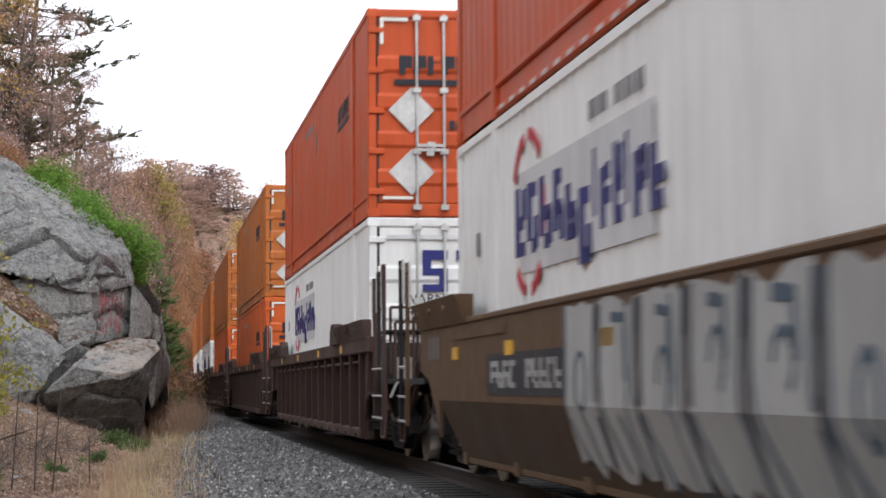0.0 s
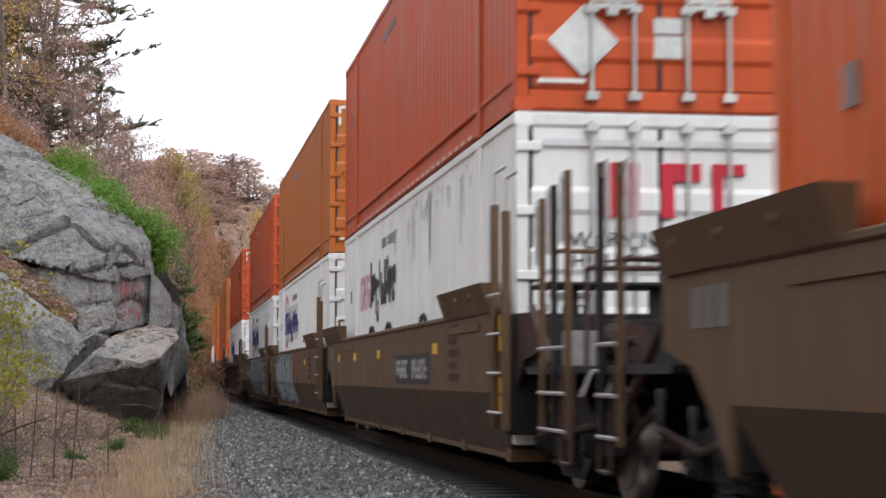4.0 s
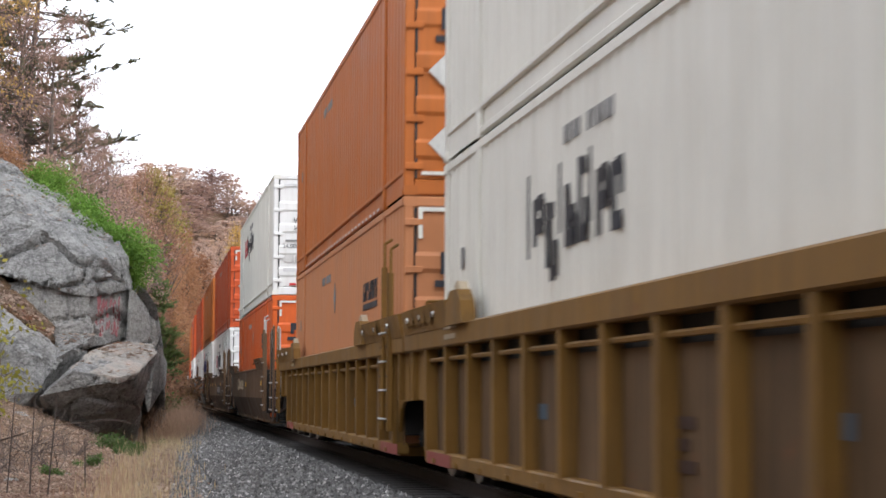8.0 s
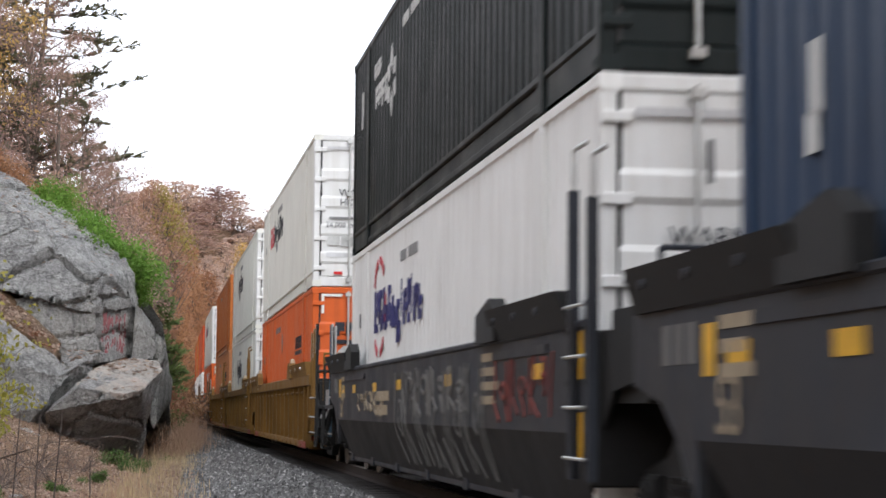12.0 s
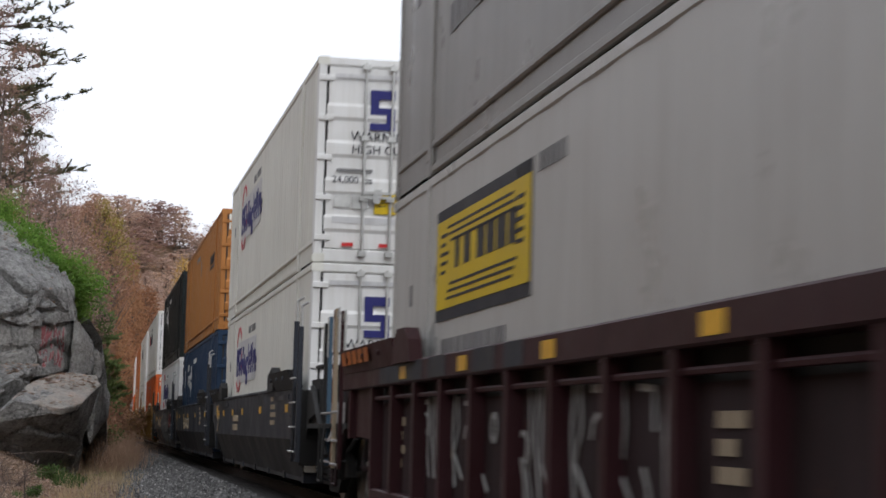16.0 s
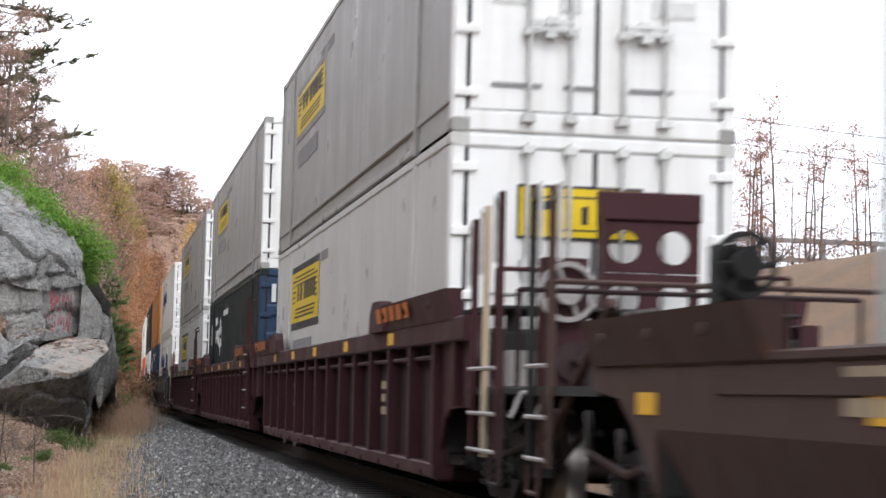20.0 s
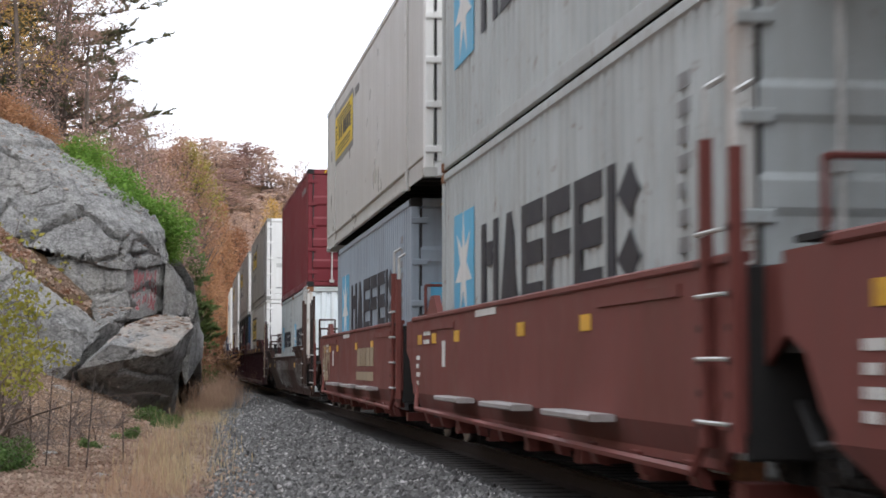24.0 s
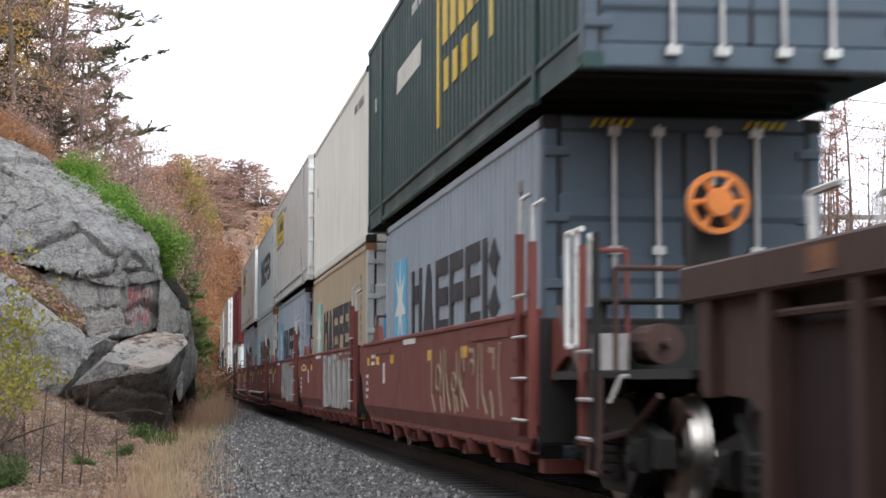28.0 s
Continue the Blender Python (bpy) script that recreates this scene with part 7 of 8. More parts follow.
def grow(rnd, wood, tips, p, d, length, r, depth, droop, bend=0.25):
    """A limb of a few crooked segments that forks; its twig ends are gathered in tips."""
    n = 4 if depth > 1 else 3
    for i in range(n):
        q = p + d * (length / n)
        r2 = max(0.006, r * (0.82 if depth > 0 else 0.7))
        wood.tube(p, q, r, r2, 5 if r > 0.03 else 3, cap=False)
        p, r = q, r2
        d = (d + Vector((rnd.gauss(0, bend), rnd.gauss(0, bend), rnd.gauss(0, bend) + droop))).normalized()
        if depth > 0 and (i > 0 or depth < 3):
            side = d.orthogonal().normalized()
            side = Matrix.Rotation(rnd.uniform(0, 6.28), 3, d) @ side
            nd = (d * 0.75 + side * rnd.uniform(0.55, 1.0)).normalized()
            grow(rnd, wood, tips, p, nd, length * rnd.uniform(0.45, 0.68), r * 0.6, depth - 1, droop, bend)
        if depth <= 1:
            tips.append(p.copy())
    tips.append(p)


def broadleaf(seed, tall, r, leaf_mat, per_tip, leaf, spread, label, crown_from=0.3, limbs=8, depth=3, top_mat=None, clump=0.35):
    rnd = random.Random(seed)
    t = thing("tree", label, "tree", "trees on the slope")
    wood, tips = Geo(), []
    p, d, rr = Vector((0, 0, -0.4)), Vector((rnd.gauss(0, 0.05), rnd.gauss(0, 0.05), 1)).normalized(), r
    n = 9
    for i in range(n):
        q = p + d * (tall / n)
        r2 = r * (1 - 0.86 * (i + 1) / n)
        wood.tube(p, q, rr, r2, 8, cap=False)
        p, rr = q, r2
        d = (d + Vector((rnd.gauss(0, 0.07), rnd.gauss(0, 0.07), 0.12))).normalized()
        if (i + 1) / n >= crown_from:
            for _ in range(max(1, round(limbs * (1.2 / n)) + (1 if rnd.random() < 0.5 else 0))):
                a = rnd.uniform(0, 6.28)
                k = 1.15 - 0.65 * (i + 1) / n
                nd = Vector((math.cos(a), math.sin(a), rnd.uniform(0.25, 0.8))).normalized()
                grow(rnd, wood, tips, p, nd, spread * k * rnd.uniform(0.7, 1.15), rr * 0.5 + 0.015, depth - 1, 0.02)
    tips.append(p)
    part("trunk", wood, "bark", t)
    if per_tip:
        g, g2 = Geo(), Geo()
        for q in tips:
            leaf_quads(g2 if top_mat and q.z > tall * 0.78 and q.x > -0.4 else g, q, clump, per_tip + (1 if rnd.random() < 0.4 else 0), leaf, rnd)
        part("crown", g, leaf_mat, t)
        if top_mat and g2.v:
            part("crown", g2, top_mat, t, "yellowing top of the crown")
    return t


def pine(seed, tall, spread, label, start=0.3, lean=0.0, mat="needles"):
    rnd = random.Random(seed)
    t = thing("pine_tree", label, "tree", "trees on the slope")
    wood, need = Geo(), Geo()
    pts = [Vector((lean * (i / 8) ** 2 + rnd.gauss(0, 0.04), rnd.gauss(0, 0.05), tall * i / 8 - 0.3)) for i in range(9)]
    for i in range(8):
        wood.tube(pts[i], pts[i + 1], 0.2 * (1 - i / 8.6), 0.2 * (1 - (i + 1) / 8.6), 8, cap=False)
    z = tall * start
    while z < tall * 0.98:
        f = z / tall
        i = min(7, int(f * 8))
        base = pts[i].lerp(pts[i + 1], f * 8 - i)
        for _ in range(rnd.choice((2, 3, 3, 4))):
            a = rnd.uniform(0, 6.28)
            ln = spread * (1.25 - f) ** 0.75 * rnd.uniform(0.55, 1.15)
            d = Vector((math.cos(a), math.sin(a), rnd.uniform(-0.05, 0.3))).normalized()
            p, r = base.copy(), 0.075 * (1.2 - f)
            n = 6
            for k in range(n):
                q = p + d * (ln / n)
                wood.tube(p, q, r, r * 0.8, 4, cap=False)
                if k >= 1:
                    for _s in range(4):
                        sd = (d + Vector((rnd.gauss(0, 0.8), rnd.gauss(0, 0.8), rnd.gauss(0.15, 0.3)))).normalized()
                        e = q + sd * rnd.uniform(0.25, 0.6)
                        wood.tube(q, e, 0.02, 0.01, 3, cap=False)
                        for m in range(24):
                            c = q.lerp(e, 0.35 + 0.65 * rnd.random())
                            nd = (sd + Vector((rnd.gauss(0, 0.7), rnd.gauss(0, 0.7), rnd.gauss(0.25, 0.6)))).normalized() * rnd.uniform(0.11, 0.2)
                            w = nd.orthogonal().normalized() * 0.035
                            need.add([c - w, c + w, c + nd], [(0, 1, 2)])
                p, r = q, r * 0.8
                d = (d + Vector((rnd.gauss(0, 0.14), rnd.gauss(0, 0.14), rnd.gauss(0.02, 0.1)))).normalized()
        z += rnd.uniform(0.24, 0.44)
    part("trunk", wood, "bark", t)
    part("crown", need, mat, t)
    return t


def crown_tree(seed, low, top, label, leaves=6200, crown_from=0.1, leaf=0.12):
    """A tree 10 m high and 4 m wide: a forked trunk with limbs out to many small clumps of leaves in an uneven round crown."""
    rnd = random.Random(seed)
    t = thing("tree", label, "tree", "trees on the slope")
    wood, g, g2 = Geo(), Geo(), Geo()
    lean = Vector((rnd.gauss(0, 0.2), rnd.gauss(0, 0.2), 0))
    spine = [Vector((rnd.gauss(0, 0.06), rnd.gauss(0, 0.06), -0.4 + 1.25 * i)) + lean * (i / 8) ** 2 for i in range(9)]
    for i in range(8):
        wood.tube(spine[i], spine[i + 1], 0.15 * (1 - i / 8.8), 0.15 * (1 - (i + 1) / 8.8), 7, cap=False)
    clumps = leaves // 34
    for k in range(clumps):
        f = crown_from + (1 - crown_from) * ((k + rnd.random()) / clumps) ** 0.9
        wide = 2.0 * math.sin(math.pi * min(1, 0.22 + 0.75 * (f - crown_from) / (1 - crown_from))) ** 0.7
        a = k * 2.4 + rnd.uniform(-0.5, 0.5)
        r = wide * rnd.uniform(0.45, 1.08) * (0.86 + 0.2 * math.sin(2 * a + seed))
        c = Vector((math.cos(a) * r, math.sin(a) * r, 10 * f - 0.35 * r + rnd.gauss(0, 0.15)))
        i = max(0, min(7, int((c.z - 0.5 * r) / 1.25)))
        b = spine[i]
        m = b.lerp(c, 0.5) + Vector((rnd.gauss(0, 0.1), rnd.gauss(0, 0.1), 0.12))
        wood.tube(b, m, 0.035, 0.022, 4, cap=False)
        wood.tube(m, c, 0.022, 0.008, 3, cap=False)
        leaf_quads(g2 if top and f > crown_from + 0.4 * (1 - crown_from) and math.cos(a) > -0.3 and rnd.random() < 0.85 else g, c, rnd.uniform(0.3, 0.55) * (leaf / 0.12) ** 0.5, 34, leaf, rnd, 0.3)
    part("trunk", wood, "bark", t)
    part("crown", g, low, t)
    if g2.v:
        part("crown", g2, top, t, "yellow-green top of the crown")
    return t


def stand(master, first, x, y, top, width, turn):
    """Sets a crown tree, or a copy of it, so that its crown reaches the given height and width."""
    z = height(x, y)
    ob = master if first else copy_thing(master, pose(x, y, z))
    ob.matrix_basis = pose(x, y, z, 0, 0, turn)
    ob.scale = (width / 4, width / 4, max(3.0, top - z) / 10)


def shrub(seed, tall, stems, leaf_mat, per_tip, leaf, label, name="shrub", spread=0.5, clump=0.22, wood_mat="twig", group="shrubs", bare=0.0):
    rnd = random.Random(seed)
    t = thing(name, label, "shrub", group)
    wood, tips = Geo(), []
    for _ in range(stems):
        a = rnd.uniform(0, 6.28)
        d = Vector((math.cos(a) * spread, math.sin(a) * spread, 1)).normalized()
        grow(rnd, wood, tips, Vector((rnd.gauss(0, 0.15), rnd.gauss(0, 0.15), -0.1)), d, tall * rnd.uniform(0.55, 0.85), 0.022 * tall ** 0.5, 2, 0.03)
    part("branchwork", wood, wood_mat, t)
    if per_tip:
        g = Geo()
        for q in tips:
            if q.z > bare:
                leaf_quads(g, q, clump, per_tip, leaf, rnd)
        part("foliage", g, leaf_mat, t)
    return t


def plant(master, places):
    """Sets a grown plant at the first place and copies of it at the others (x, y, turn, size[, z])."""
    for k, p in enumerate(places):
        z = p[4] if len(p) > 4 else height(p[0], p[1])
        if k == 0:
            master.matrix_basis = pose(p[0], p[1], z, 0, 0, p[2])
            master.scale = (p[3],) * 3
        else:
            c = copy_thing(master, pose(p[0], p[1], z, 0, 0, p[2]))
            c.scale = (p[3],) * 3


def build_woods():
    rnd = random.Random(11)
    # pines above the rock
    plant(pine(21, 15.5, 3.9, "tall sparse pine with dark green needles", 0.15, 0.9), [(-4.7, 72, 20, 1.0)])
    plant(pine(22, 13.0, 3.2, "old pine with bare lower branches", 0.3), [(-7.9, 74, 150, 1.15), (-14.5, 92, 40, 1.15)])
    # thin broadleaf trees with withered leaves
    a = broadleaf(31, 12, 0.17, "leaf_mauve", 9, 0.085, 2.7, "thin tree with withered mauve-brown leaves", 0.22, 10, 3, None, 0.42)
    plant(a, [(-6.6, 66, 0, 0.95), (-3.9, 84, 90, 0.95), (-10.5, 70, 200, 1.1), (-13.5, 84, 30, 1.1), (-8.4, 92, 300, 1.1), (-5.4, 98, 160, 1.15), (-2.9, 93, 10, 0.8), (-12.5, 100, 60, 1.2), (-7.4, 75, 45, 1.3), (-5.8, 80, 250, 1.2), (-9.2, 78, 130, 1.3), (-2.5, 69, 15, 0.62), (-1.9, 74, 220, 0.66), (-3.3, 67, 110, 0.72), (-2.2, 80, 330, 0.75), (-4.4, 70, 60, 0.85)])
    b = broadleaf(32, 11, 0.15, "leaf_russet", 8, 0.09, 2.5, "slender oak with russet leaves", 0.18, 10, 3, None, 0.42)
    plant(b, [(-8.0, 62, 40, 1.0), (-5.6, 76, 120, 1.0), (-12, 64, 10, 1.1), (-11.0, 98, 77, 1.2), (-16, 76, 250, 1.1), (-7.0, 108, 20, 1.1), (-9.4, 82, 33, 1.15), (-4.6, 90, 270, 0.9)])
    c = broadleaf(33, 12, 0.16, "leaf_amber", 5, 0.10, 2.3, "tall tree with a few orange leaves", 0.3, 8, 3, None, 0.4)
    plant(c, [(-5.2, 64, 0, 0.9), (-9.6, 66, 100, 1.05), (-7.4, 84, 200, 1.15), (-6.2, 70, 310, 1.0)])
    # twiggy scrub along the brow of the rock
    s = shrub(41, 2.6, 9, "leaf_mauve", 5, 0.08, "twiggy scrub with withered leaves on the brow of the rock", spread=0.7, clump=0.32)
    plant(s, [(-2.9, 62, 0, 1.0, 5.4), (-1.9, 63, 70, 0.9, 4.9), (-4.2, 62, 140, 1.1, 6.0), (-1.3, 66, 10, 1.0, 3.6), (-5.6, 61, 210, 1.0, 7.0), (-3.3, 66, 300, 1.2, 5.6), (-6.6, 63, 30, 1.1, 7.4), (-2.2, 70, 99, 1.3, 3.8), (-2.4, 65, 190, 1.3, 5.0), (-3.8, 69, 250, 1.5, 5.6), (-4.8, 65, 20, 1.3, 6.4)])
    sr = shrub(48, 0.9, 10, "leaf_orange", 6, 0.075, "low russet brush above the rock", spread=0.9, clump=0.25)
    plant(sr, [(-3.6 - 0.55 * k, 58.6 + rnd.uniform(-0.4, 1.2), 50 * k, rnd.uniform(0.8, 1.2), 6.6 + 0.42 * k) for k in range(9)])
    # green bush over the shoulder of the rock
    gb = shrub(42, 1.5, 12, "leaf_green", 15, 0.085, "bright green leafy bush over the shoulder of the rock", spread=0.95, clump=0.34)
    plant(gb, [(-2.75, 57.6, 0, 0.95, 5.9), (-2.1, 57.6, 50, 1.05, 5.25), (-1.55, 57.8, 120, 1.0, 4.6), (-1.15, 58.0, 200, 0.75, 4.1), (-3.3, 57.8, 260, 0.75, 6.6), (-1.8, 58.6, 10, 1.0, 5.3)])
    # the autumn slope beside the line: x, y, height of the top, width of the crown
    masses = (
        ("leaf_russet", None, [(-2.15, 108, 12.04, 2.5), (-1.65, 112, 13.22, 2.6), (-0.64, 118, 14.32, 3.5), (-0.67, 100, 9.91, 2.7), (0.13, 104, 9.82, 2.1), (-0.43, 97, 7.65, 2.3), (0.4, 108, 8.1, 1.9), (-0.59, 94, 5.64, 1.9), (0.16, 100, 5.66, 1.8), (0.66, 104, 4.17, 1.5), (0.18, 98, 3.26, 1.4)], "rounded autumn tree with russet leaves"),
        ("leaf_russet", "leaf_gold", [(-0.15, 122, 15.0, 4.8), (0.75, 134, 15.2, 4.0), (-1.2, 114, 12.6, 3.4)], "autumn tree with russet leaves and a yellow-green top"),
        ("leaf_orange", None, [(2.01, 215, 19.96, 5.7), (3.88, 232, 20.46, 6.2), (1.83, 205, 15.45, 4.8), (4.44, 235, 17.59, 5.5), (6.54, 255, 18.65, 6.0), (2.76, 220, 13.6, 4.5), (5.12, 240, 14.77, 5.0), (1.7, 205, 10.32, 3.6), (3.84, 225, 10.59, 4.0), (2.63, 215, 6.99, 3.2)], "autumn tree with orange-brown leaves"),
        ("leaf_haze", None, [(8.25, 275, 21.28, 5.7), (10.4, 290, 23.52, 6.0), (10.89, 270, 20.14, 4.8), (8.65, 262, 17.61, 4.6), (13.52, 275, 20.52, 4.9), (17.37, 285, 23.38, 5.9), (7.29, 285, 23.1, 5.0), (19.48, 285, 22.56, 5.9), (15.27, 270, 19.79, 4.8)], "autumn tree on the far slope, mauve-brown leaves lightened for haze"),
        ("leaf_amber", None, [(12.72, 285, 25.02, 5.9), (14.82, 280, 22.9, 5.2)], "golden autumn tree on the far slope"),
    )
    for k, (low, top, spots, text) in enumerate(masses):
        made = [crown_tree(51 + k * 3 + q, low, top, text, 6200 if k < 3 else 3600, 0.66 if k == 1 else 0.1, 0.1 if k < 2 else 0.17) for q in range(2 if len(spots) > 3 else 1)]
        for q, (x, y, zt, w) in enumerate(spots):
            stand(made[q % len(made)], q < len(made), x, y, zt, min(w, 2 * (near_s(x, y) - 1.75)) * 1.15, 67 * q)
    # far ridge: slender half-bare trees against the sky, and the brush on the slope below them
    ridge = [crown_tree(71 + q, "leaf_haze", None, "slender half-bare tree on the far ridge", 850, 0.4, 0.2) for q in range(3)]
    for q in range(38):
        y = 312 + (q * 37 % 36)
        x = y * (-0.012 + 0.0041 * q + rnd.uniform(-0.002, 0.002))
        stand(ridge[q % 3], q < 3, x, y, 1 + y * (0.101 + rnd.uniform(-0.006, 0.012)), rnd.uniform(4.5, 7.5), 53 * q)
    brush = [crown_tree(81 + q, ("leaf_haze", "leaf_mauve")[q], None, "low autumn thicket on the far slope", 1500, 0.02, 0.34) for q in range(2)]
    for q in range(86):
        y = 230 + (q * 29 % 107)
        x = y * (-0.016 + 0.0016 * q + rnd.uniform(-0.003, 0.003))
        if near_s(x, y) > 4.5:
            stand(brush[q % 2], q in (0, 1), x, y, height(x, y) + rnd.uniform(5.0, 7.5), rnd.uniform(6.5, 9.0), 71 * q)
    plant(pine(23, 5.4, 1.15, "young green conifer on the slope", 0.05, 0.0, "leaf_conifer"), [(-0.05, 93, 0, 1.3), (-0.7, 97, 90, 1.45), (0.35, 99, 200, 0.9)])
    # undergrowth at the foot of the slope
    u = shrub(43, 1.9, 8, "leaf_brown", 7, 0.12, "russet undergrowth at the foot of the slope", spread=0.8, clump=0.35)
    plant(u, [(-0.6 + 1.0 * rnd.random() + (y - 80) * 0.010, y, rnd.uniform(0, 360), rnd.uniform(0.9, 1.6)) for y in range(78, 200, 9)])
    u2 = shrub(44, 1.6, 8, "leaf_dark", 8, 0.11, "dark green undergrowth at the foot of the slope", spread=0.8, clump=0.3)
    plant(u2, [(0.0 + rnd.uniform(-0.5, 0.5) + (y - 80) * 0.010, y, rnd.uniform(0, 360), rnd.uniform(0.8, 1.2)) for y in range(78, 180, 20)])
    # near verge: sapling with yellow-green leaves and low green weeds
    y1 = shrub(45, 3.0, 7, "leaf_lime", 4, 0.10, "sapling with yellow-green leaves", "sapling", 0.3, 0.2, bare=1.3)
    plant(y1, [(-3.1, 31.5, 0, 0.95), (-3.9, 35.0, 100, 1.05), (-3.3, 28.5, 220, 0.8)])
    w1 = shrub(46, 0.7, 9, "leaf_dark", 3, 0.075, "low dark green weeds", "weed", 0.9, 0.14)
    plant(w1, [(-2.75, 28.5, 0, 0.75), (-2.7, 30.0, 70, 0.7), (-3.1, 29.8, 140, 0.8), (-0.9, 47.5, 9, 0.7), (-0.55, 46.5, 200, 0.5), (0.95, 66, 20, 0.8), (-2.9, 33.5, 33, 0.6), (-3.4, 31.0, 210, 0.9), (-3.0, 27.0, 80, 0.8), (-1.2, 42.0, 60, 0.45), (-0.35, 49.5, 10, 0.5), (0.2, 53.0, 120, 0.5), (-1.7, 36.0, 300, 0.4)])
    d1 = shrub(47, 1.5, 7, "", 0, 0, "leafless bush of thin grey twigs", "dead_bush", 1.0, 0.1)
    plant(d1, [(-2.9, 39, 0, 0.8), (-3.3, 42, 80, 1.0), (-2.9, 35, 160, 0.7), (-2.6, 43.5, 240, 0.8), (-3.8, 45, 30, 1.0), (-2.2, 37, 20, 0.6), (-2.0, 41, 110, 0.7), (-3.3, 32, 200, 0.7), (-1.6, 44, 290, 0.6), (-2.6, 29, 320, 0.5)])
    # leafless trees over on the other side
    r1 = broadleaf(61, 9, 0.10, "leaf_red", 1, 0.10, 1.9, "leafless tree with a few red leaves", 0.08, 10, 3, None, 0.35)
    plant(r1, [(26.6, 76, 0, 0.75), (28.2, 80, 100, 0.62), (29.6, 77, 200, 0.62), (31.0, 81, 300, 0.7), (32.4, 78, 40, 0.66), (34, 83, 130, 0.9), (25.6, 84, 250, 0.8), (30.2, 86, 20, 0.75), (36, 80, 80, 0.9), (27.4, 86, 10, 0.7), (33.2, 75, 170, 0.7)] + [(24.5 + 0.85 * k, 74 + (k * 37 % 11), 53 * k, 0.62 + (k * 29 % 10) * 0.03) for k in range(14)])
    # unseen trees added on the hillside opposite the train, beside and behind the camera, to block light
    for k, m in enumerate((a, b, c)):
        for j in range(3):
            y = -50 + j * 34 + 9 * k
            x = -21 - rnd.uniform(0, 14)
            q = copy_thing(m, pose(x, y, height(x, y), 0, 0, rnd.uniform(0, 360)))
            q.scale = (rnd.uniform(1.0, 1.3),) * 3


build_woods()


def dry_grass(name, n, mat, spot, tall, label, seed):
    rnd = random.Random(seed)
    g = Geo()
    for _ in range(n):
        x, y = spot(rnd)
        z = height(x, y) - 0.02
        h = tall * rnd.uniform(0.3, 1.25)
        a = rnd.uniform(0, 6.28)
        lean = Vector((math.cos(a), math.sin(a), 0)) * h * rnd.uniform(0.1, 0.85)
        w = Vector((-math.sin(a), math.cos(a), 0)) * rnd.uniform(0.0025, 0.005)
        p = Vector((x, y, z))
        m, e = p + lean * 0.35 + Vector((0, 0, h * 0.6)), p + lean + Vector((0, 0, h))
        g.add([p - w, p + w, m + w * 0.8, m - w * 0.8, e], [(0, 1, 2, 3), (3, 2, 4)])
        if rnd.random() < 0.3:
            g.add([e - w * 2.2, e + Vector((0, 0, -0.09)), e + w * 2.2, e + Vector((0, 0, 0.07))], [(0, 1, 2, 3)])
    return tagged(part(name, g, mat), label, "grass", kind="stuff")


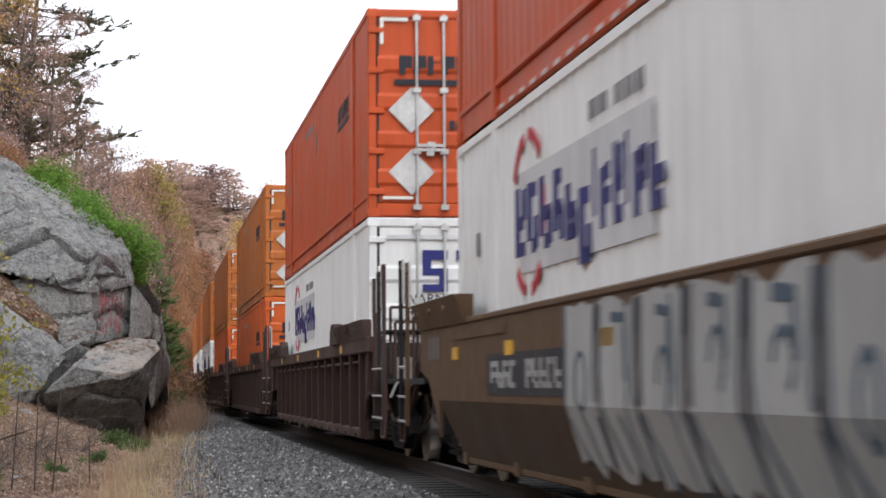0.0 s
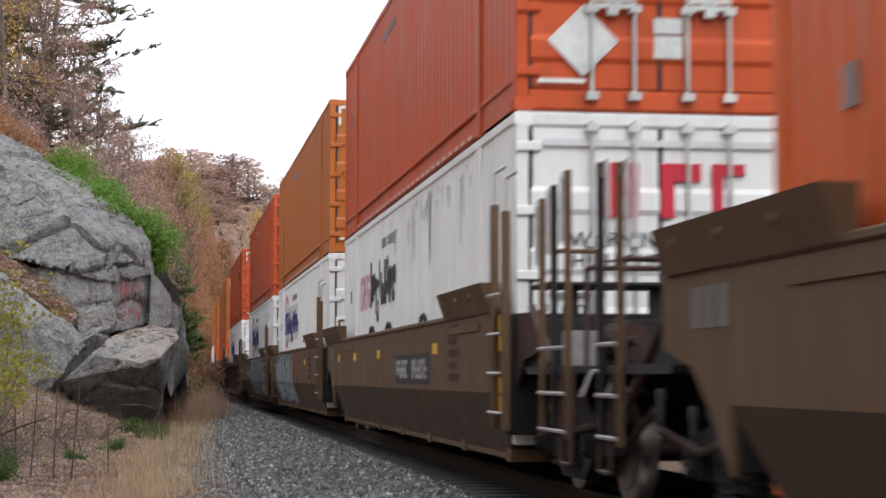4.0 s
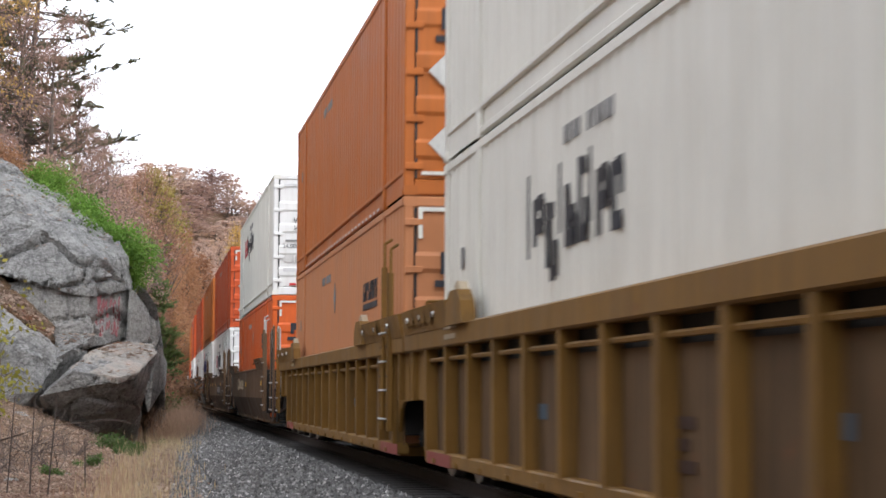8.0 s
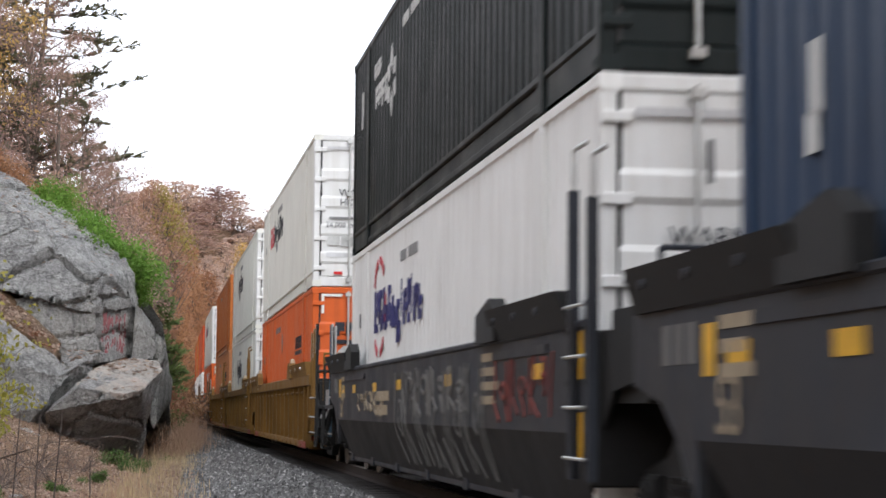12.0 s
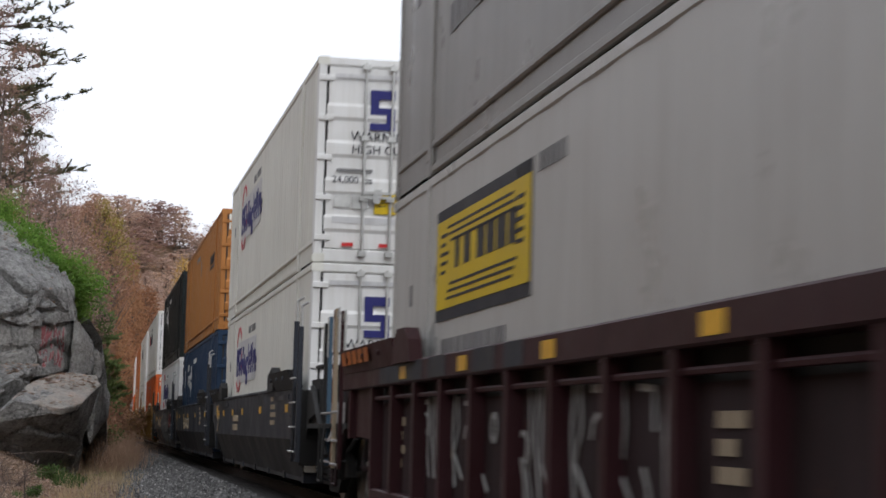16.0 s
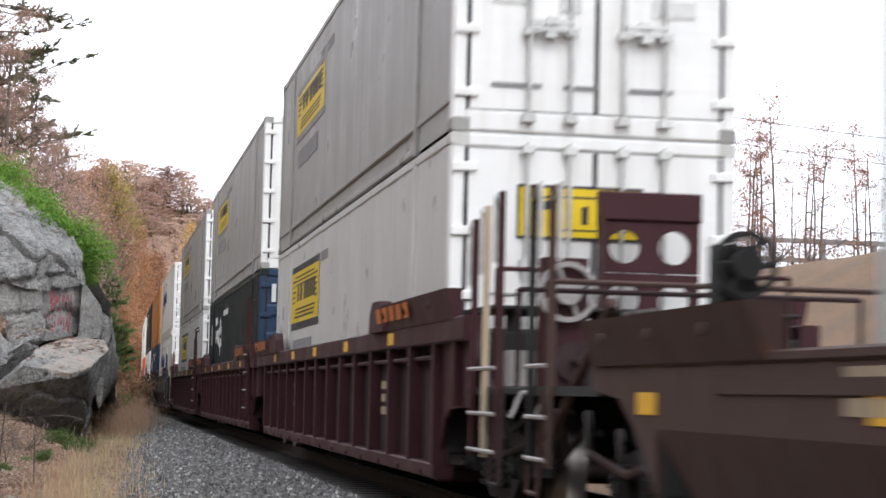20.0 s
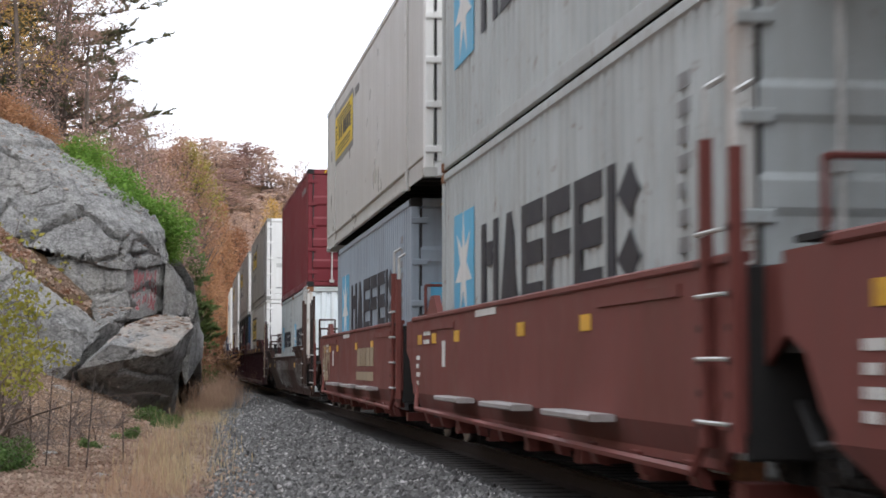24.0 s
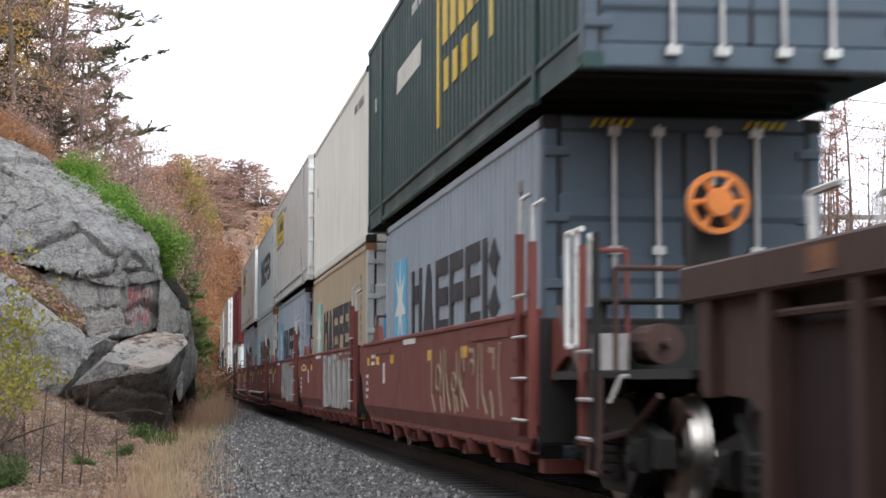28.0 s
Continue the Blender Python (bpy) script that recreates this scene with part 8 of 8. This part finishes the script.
def build_low():
    def verge(r):
        k = r.randrange(150)
        y = 23 + ((k * 7.31) % 48) + r.gauss(0, 0.3)
        c = 0.02 + (y - 25) * 0.021
        side = math.sin(k * 12.9) * 0.45 - abs(math.sin(k * 5.3)) * 0.5 * (k % 3 == 0) * 2.2
        return c + side * (0.55 + 0.006 * y) + r.gauss(0, 0.1 + 0.06 * (k % 4)), y
    dry_grass("dry_grass", 4600, "grass", verge, 0.36, "tufts of dry straw-coloured grass on the verge", 5)

    def near_verge(r):
        y = 21.5 + 22 * r.random() ** 1.3
        k = int(y * 3.1) % 7
        return r.gauss(-0.42 + (y - 25) * 0.02 + 0.16 * math.sin(k * 2.2), 0.26 + 0.03 * k), y
    dry_grass("fine_dry_grass", 2600, "grass_rose", near_verge, 0.26, "fine pale dry grass among the fallen leaves", 15)

    def far_verge(r):
        y = r.uniform(55, 120)
        return r.gauss(0.75 + (y - 55) * 0.012, 0.4), y
    dry_grass("tall_dry_grass", 9000, "grass_rose", far_verge, 0.95, "tall rose-tinted dry grass at the foot of the slope", 6)

    rnd = random.Random(8)
    g = Geo()
    for _ in range(46000):
        y = 20 + 42 * rnd.random() ** 1.3
        x = rnd.uniform(-0.125 * y - 0.6, 0.25 + (y - 25) * 0.02)
        if rnd.random() < 0.06:
            x += rnd.uniform(0, 0.9)
        z = height(x, y) + rnd.uniform(0.0, 0.05)
        if x > 0.1:
            z = max(z, -0.50 + 0.02)
        leaf_quads(g, Vector((x, y, z)), 0.03, 1, 0.065, rnd, 0.45)
    for _ in range(9000):
        x, y = rnd.uniform(-10, -0.4), rnd.uniform(57, 75)
        leaf_quads(g, Vector((x, y, height(x, y) + 0.05)), 0.04, 1, 0.13, rnd, 0.4)
    tagged(part("fallen_leaves", g, "litter"), "fallen brown leaves strewn over the soil", "leaves", kind="stuff")
    # grey stones among the leaves
    for k, (x, y, r) in enumerate(((-1.15, 27.6, 0.16), (-0.75, 31.5, 0.1), (-2.3, 34.0, 0.14), (-0.3, 40.0, 0.1), (-1.5, 38.0, 0.12), (0.3, 45.5, 0.09))):
        z = height(x, y)
        ob = rock_block("stone", [(x + r * a, y + r * b, z + r * c) for a, b, c in ((-1.2, 0, 0), (1.1, 0.2, 0), (0.2, 1, 0), (-0.2, -1, -0.1), (-0.5, 0.1, 0.7), (0.5, -0.2, 0.55), (0, 0, -0.6))], "grey stone lying among fallen leaves", 30 + k, 0.02, 3)
    # dark dead stalks
    for x, y, h, lean in ((-2.05, 30.5, 1.62, -0.10), (-1.75, 30.5, 1.55, -0.05), (-1.36, 29.5, 1.6, -0.12), (-1.05, 33.0, 0.9, 0.02), (-2.6, 33, 1.3, 0.05)):
        z = height(x, y) - 0.05
        g = Geo()
        g.tube((x + lean, y, z), (x, y, z + h), 0.014, 0.008, 6)
        for k in range(3):
            zz = z + h * (0.5 + 0.15 * k)
            g.tube((x + lean * 0.4, y, zz), (x + lean * 0.4 + 0.06 * (-1) ** k, y + 0.03, zz + 0.12), 0.005, 0.003, 4)
        tagged(part("dead_stalk", g, "stalk"), "thin dark dead stalk in the verge", "stalk", "dead stalks")
    # a small marker post beside the line
    p = thing("marker_post", "small pale marker plate on a post beside the line", "sign")
    z = height(0.95, 104)
    p.matrix_basis = pose(0.95, 104, z)
    g = Geo()
    g.box(-0.04, 0.04, -0.04, 0.04, -0.3, 1.55, 0.01)
    part("post", g, "galv", p)
    g = Geo()
    g.box(-0.14, 0.14, -0.07, -0.045, 1.05, 1.55, 0.01)
    part("plate", g, "cream", p)


build_low()


def build_far_side():
    """Rail fence on the bank beyond the train, with wires over it."""
    f = thing("rail_fence", "weathered grey rail fence on the bank", "fence")
    for k in range(9):
        x = 24 + k * 2.4
        g = Geo()
        g.box(x - 0.09, x + 0.09, 79.9, 80.1, height(x, 80) - 0.4, 8.25, 0.02)
        part("post", g, "fencewood", f)
    for z in (8.0, 7.15):
        for k in range(8):
            g = Geo()
            g.box(24 + k * 2.4, 26.38 + k * 2.4, 79.82, 79.9, z, z + 0.22, 0.02)
            part("rail", g, "fencewood", f)
    for z0, z1, y in ((15.6, 12.2, 82), (14.9, 11.2, 84)):
        g = Geo()
        pts = [(12 + 4.2 * k, y, z0 + (z1 - z0) * k / 10 - 0.6 * math.sin(math.pi * k / 10)) for k in range(11)]
        g.path(pts, 0.022, 5)
        tagged(part("overhead_wire", g, "rubber"), "dark overhead wire above the bank", "wire", "overhead wires")


build_far_side()


def motions():
    """The train rolls away from the camera; its wheels turn with it."""
    times = [i * 0.5 for i in range(57)]
    for ob, mid, z, shift in ROLLING:
        walk(ob, [(t, on_track(mid + shift + gone(t)) @ pose(0, 0, z)) for t in times])
    # all wheels roll alike: those at the same place on their truck share one set of keys
    turning = {}
    for ob, y in WHEELS:
        if y not in turning:
            walk(ob, [(i / 30, pose(0, y, WHEEL_R, -math.degrees(gone(i / 30) / WHEEL_R) % 360)) for i in range(841)])
            turning[y] = ob.animation_data
        else:
            ob.rotation_mode = "QUATERNION"
            keys = ob.animation_data_create()
            keys.action = turning[y].action
            keys.action_slot = turning[y].action_slot


motions()
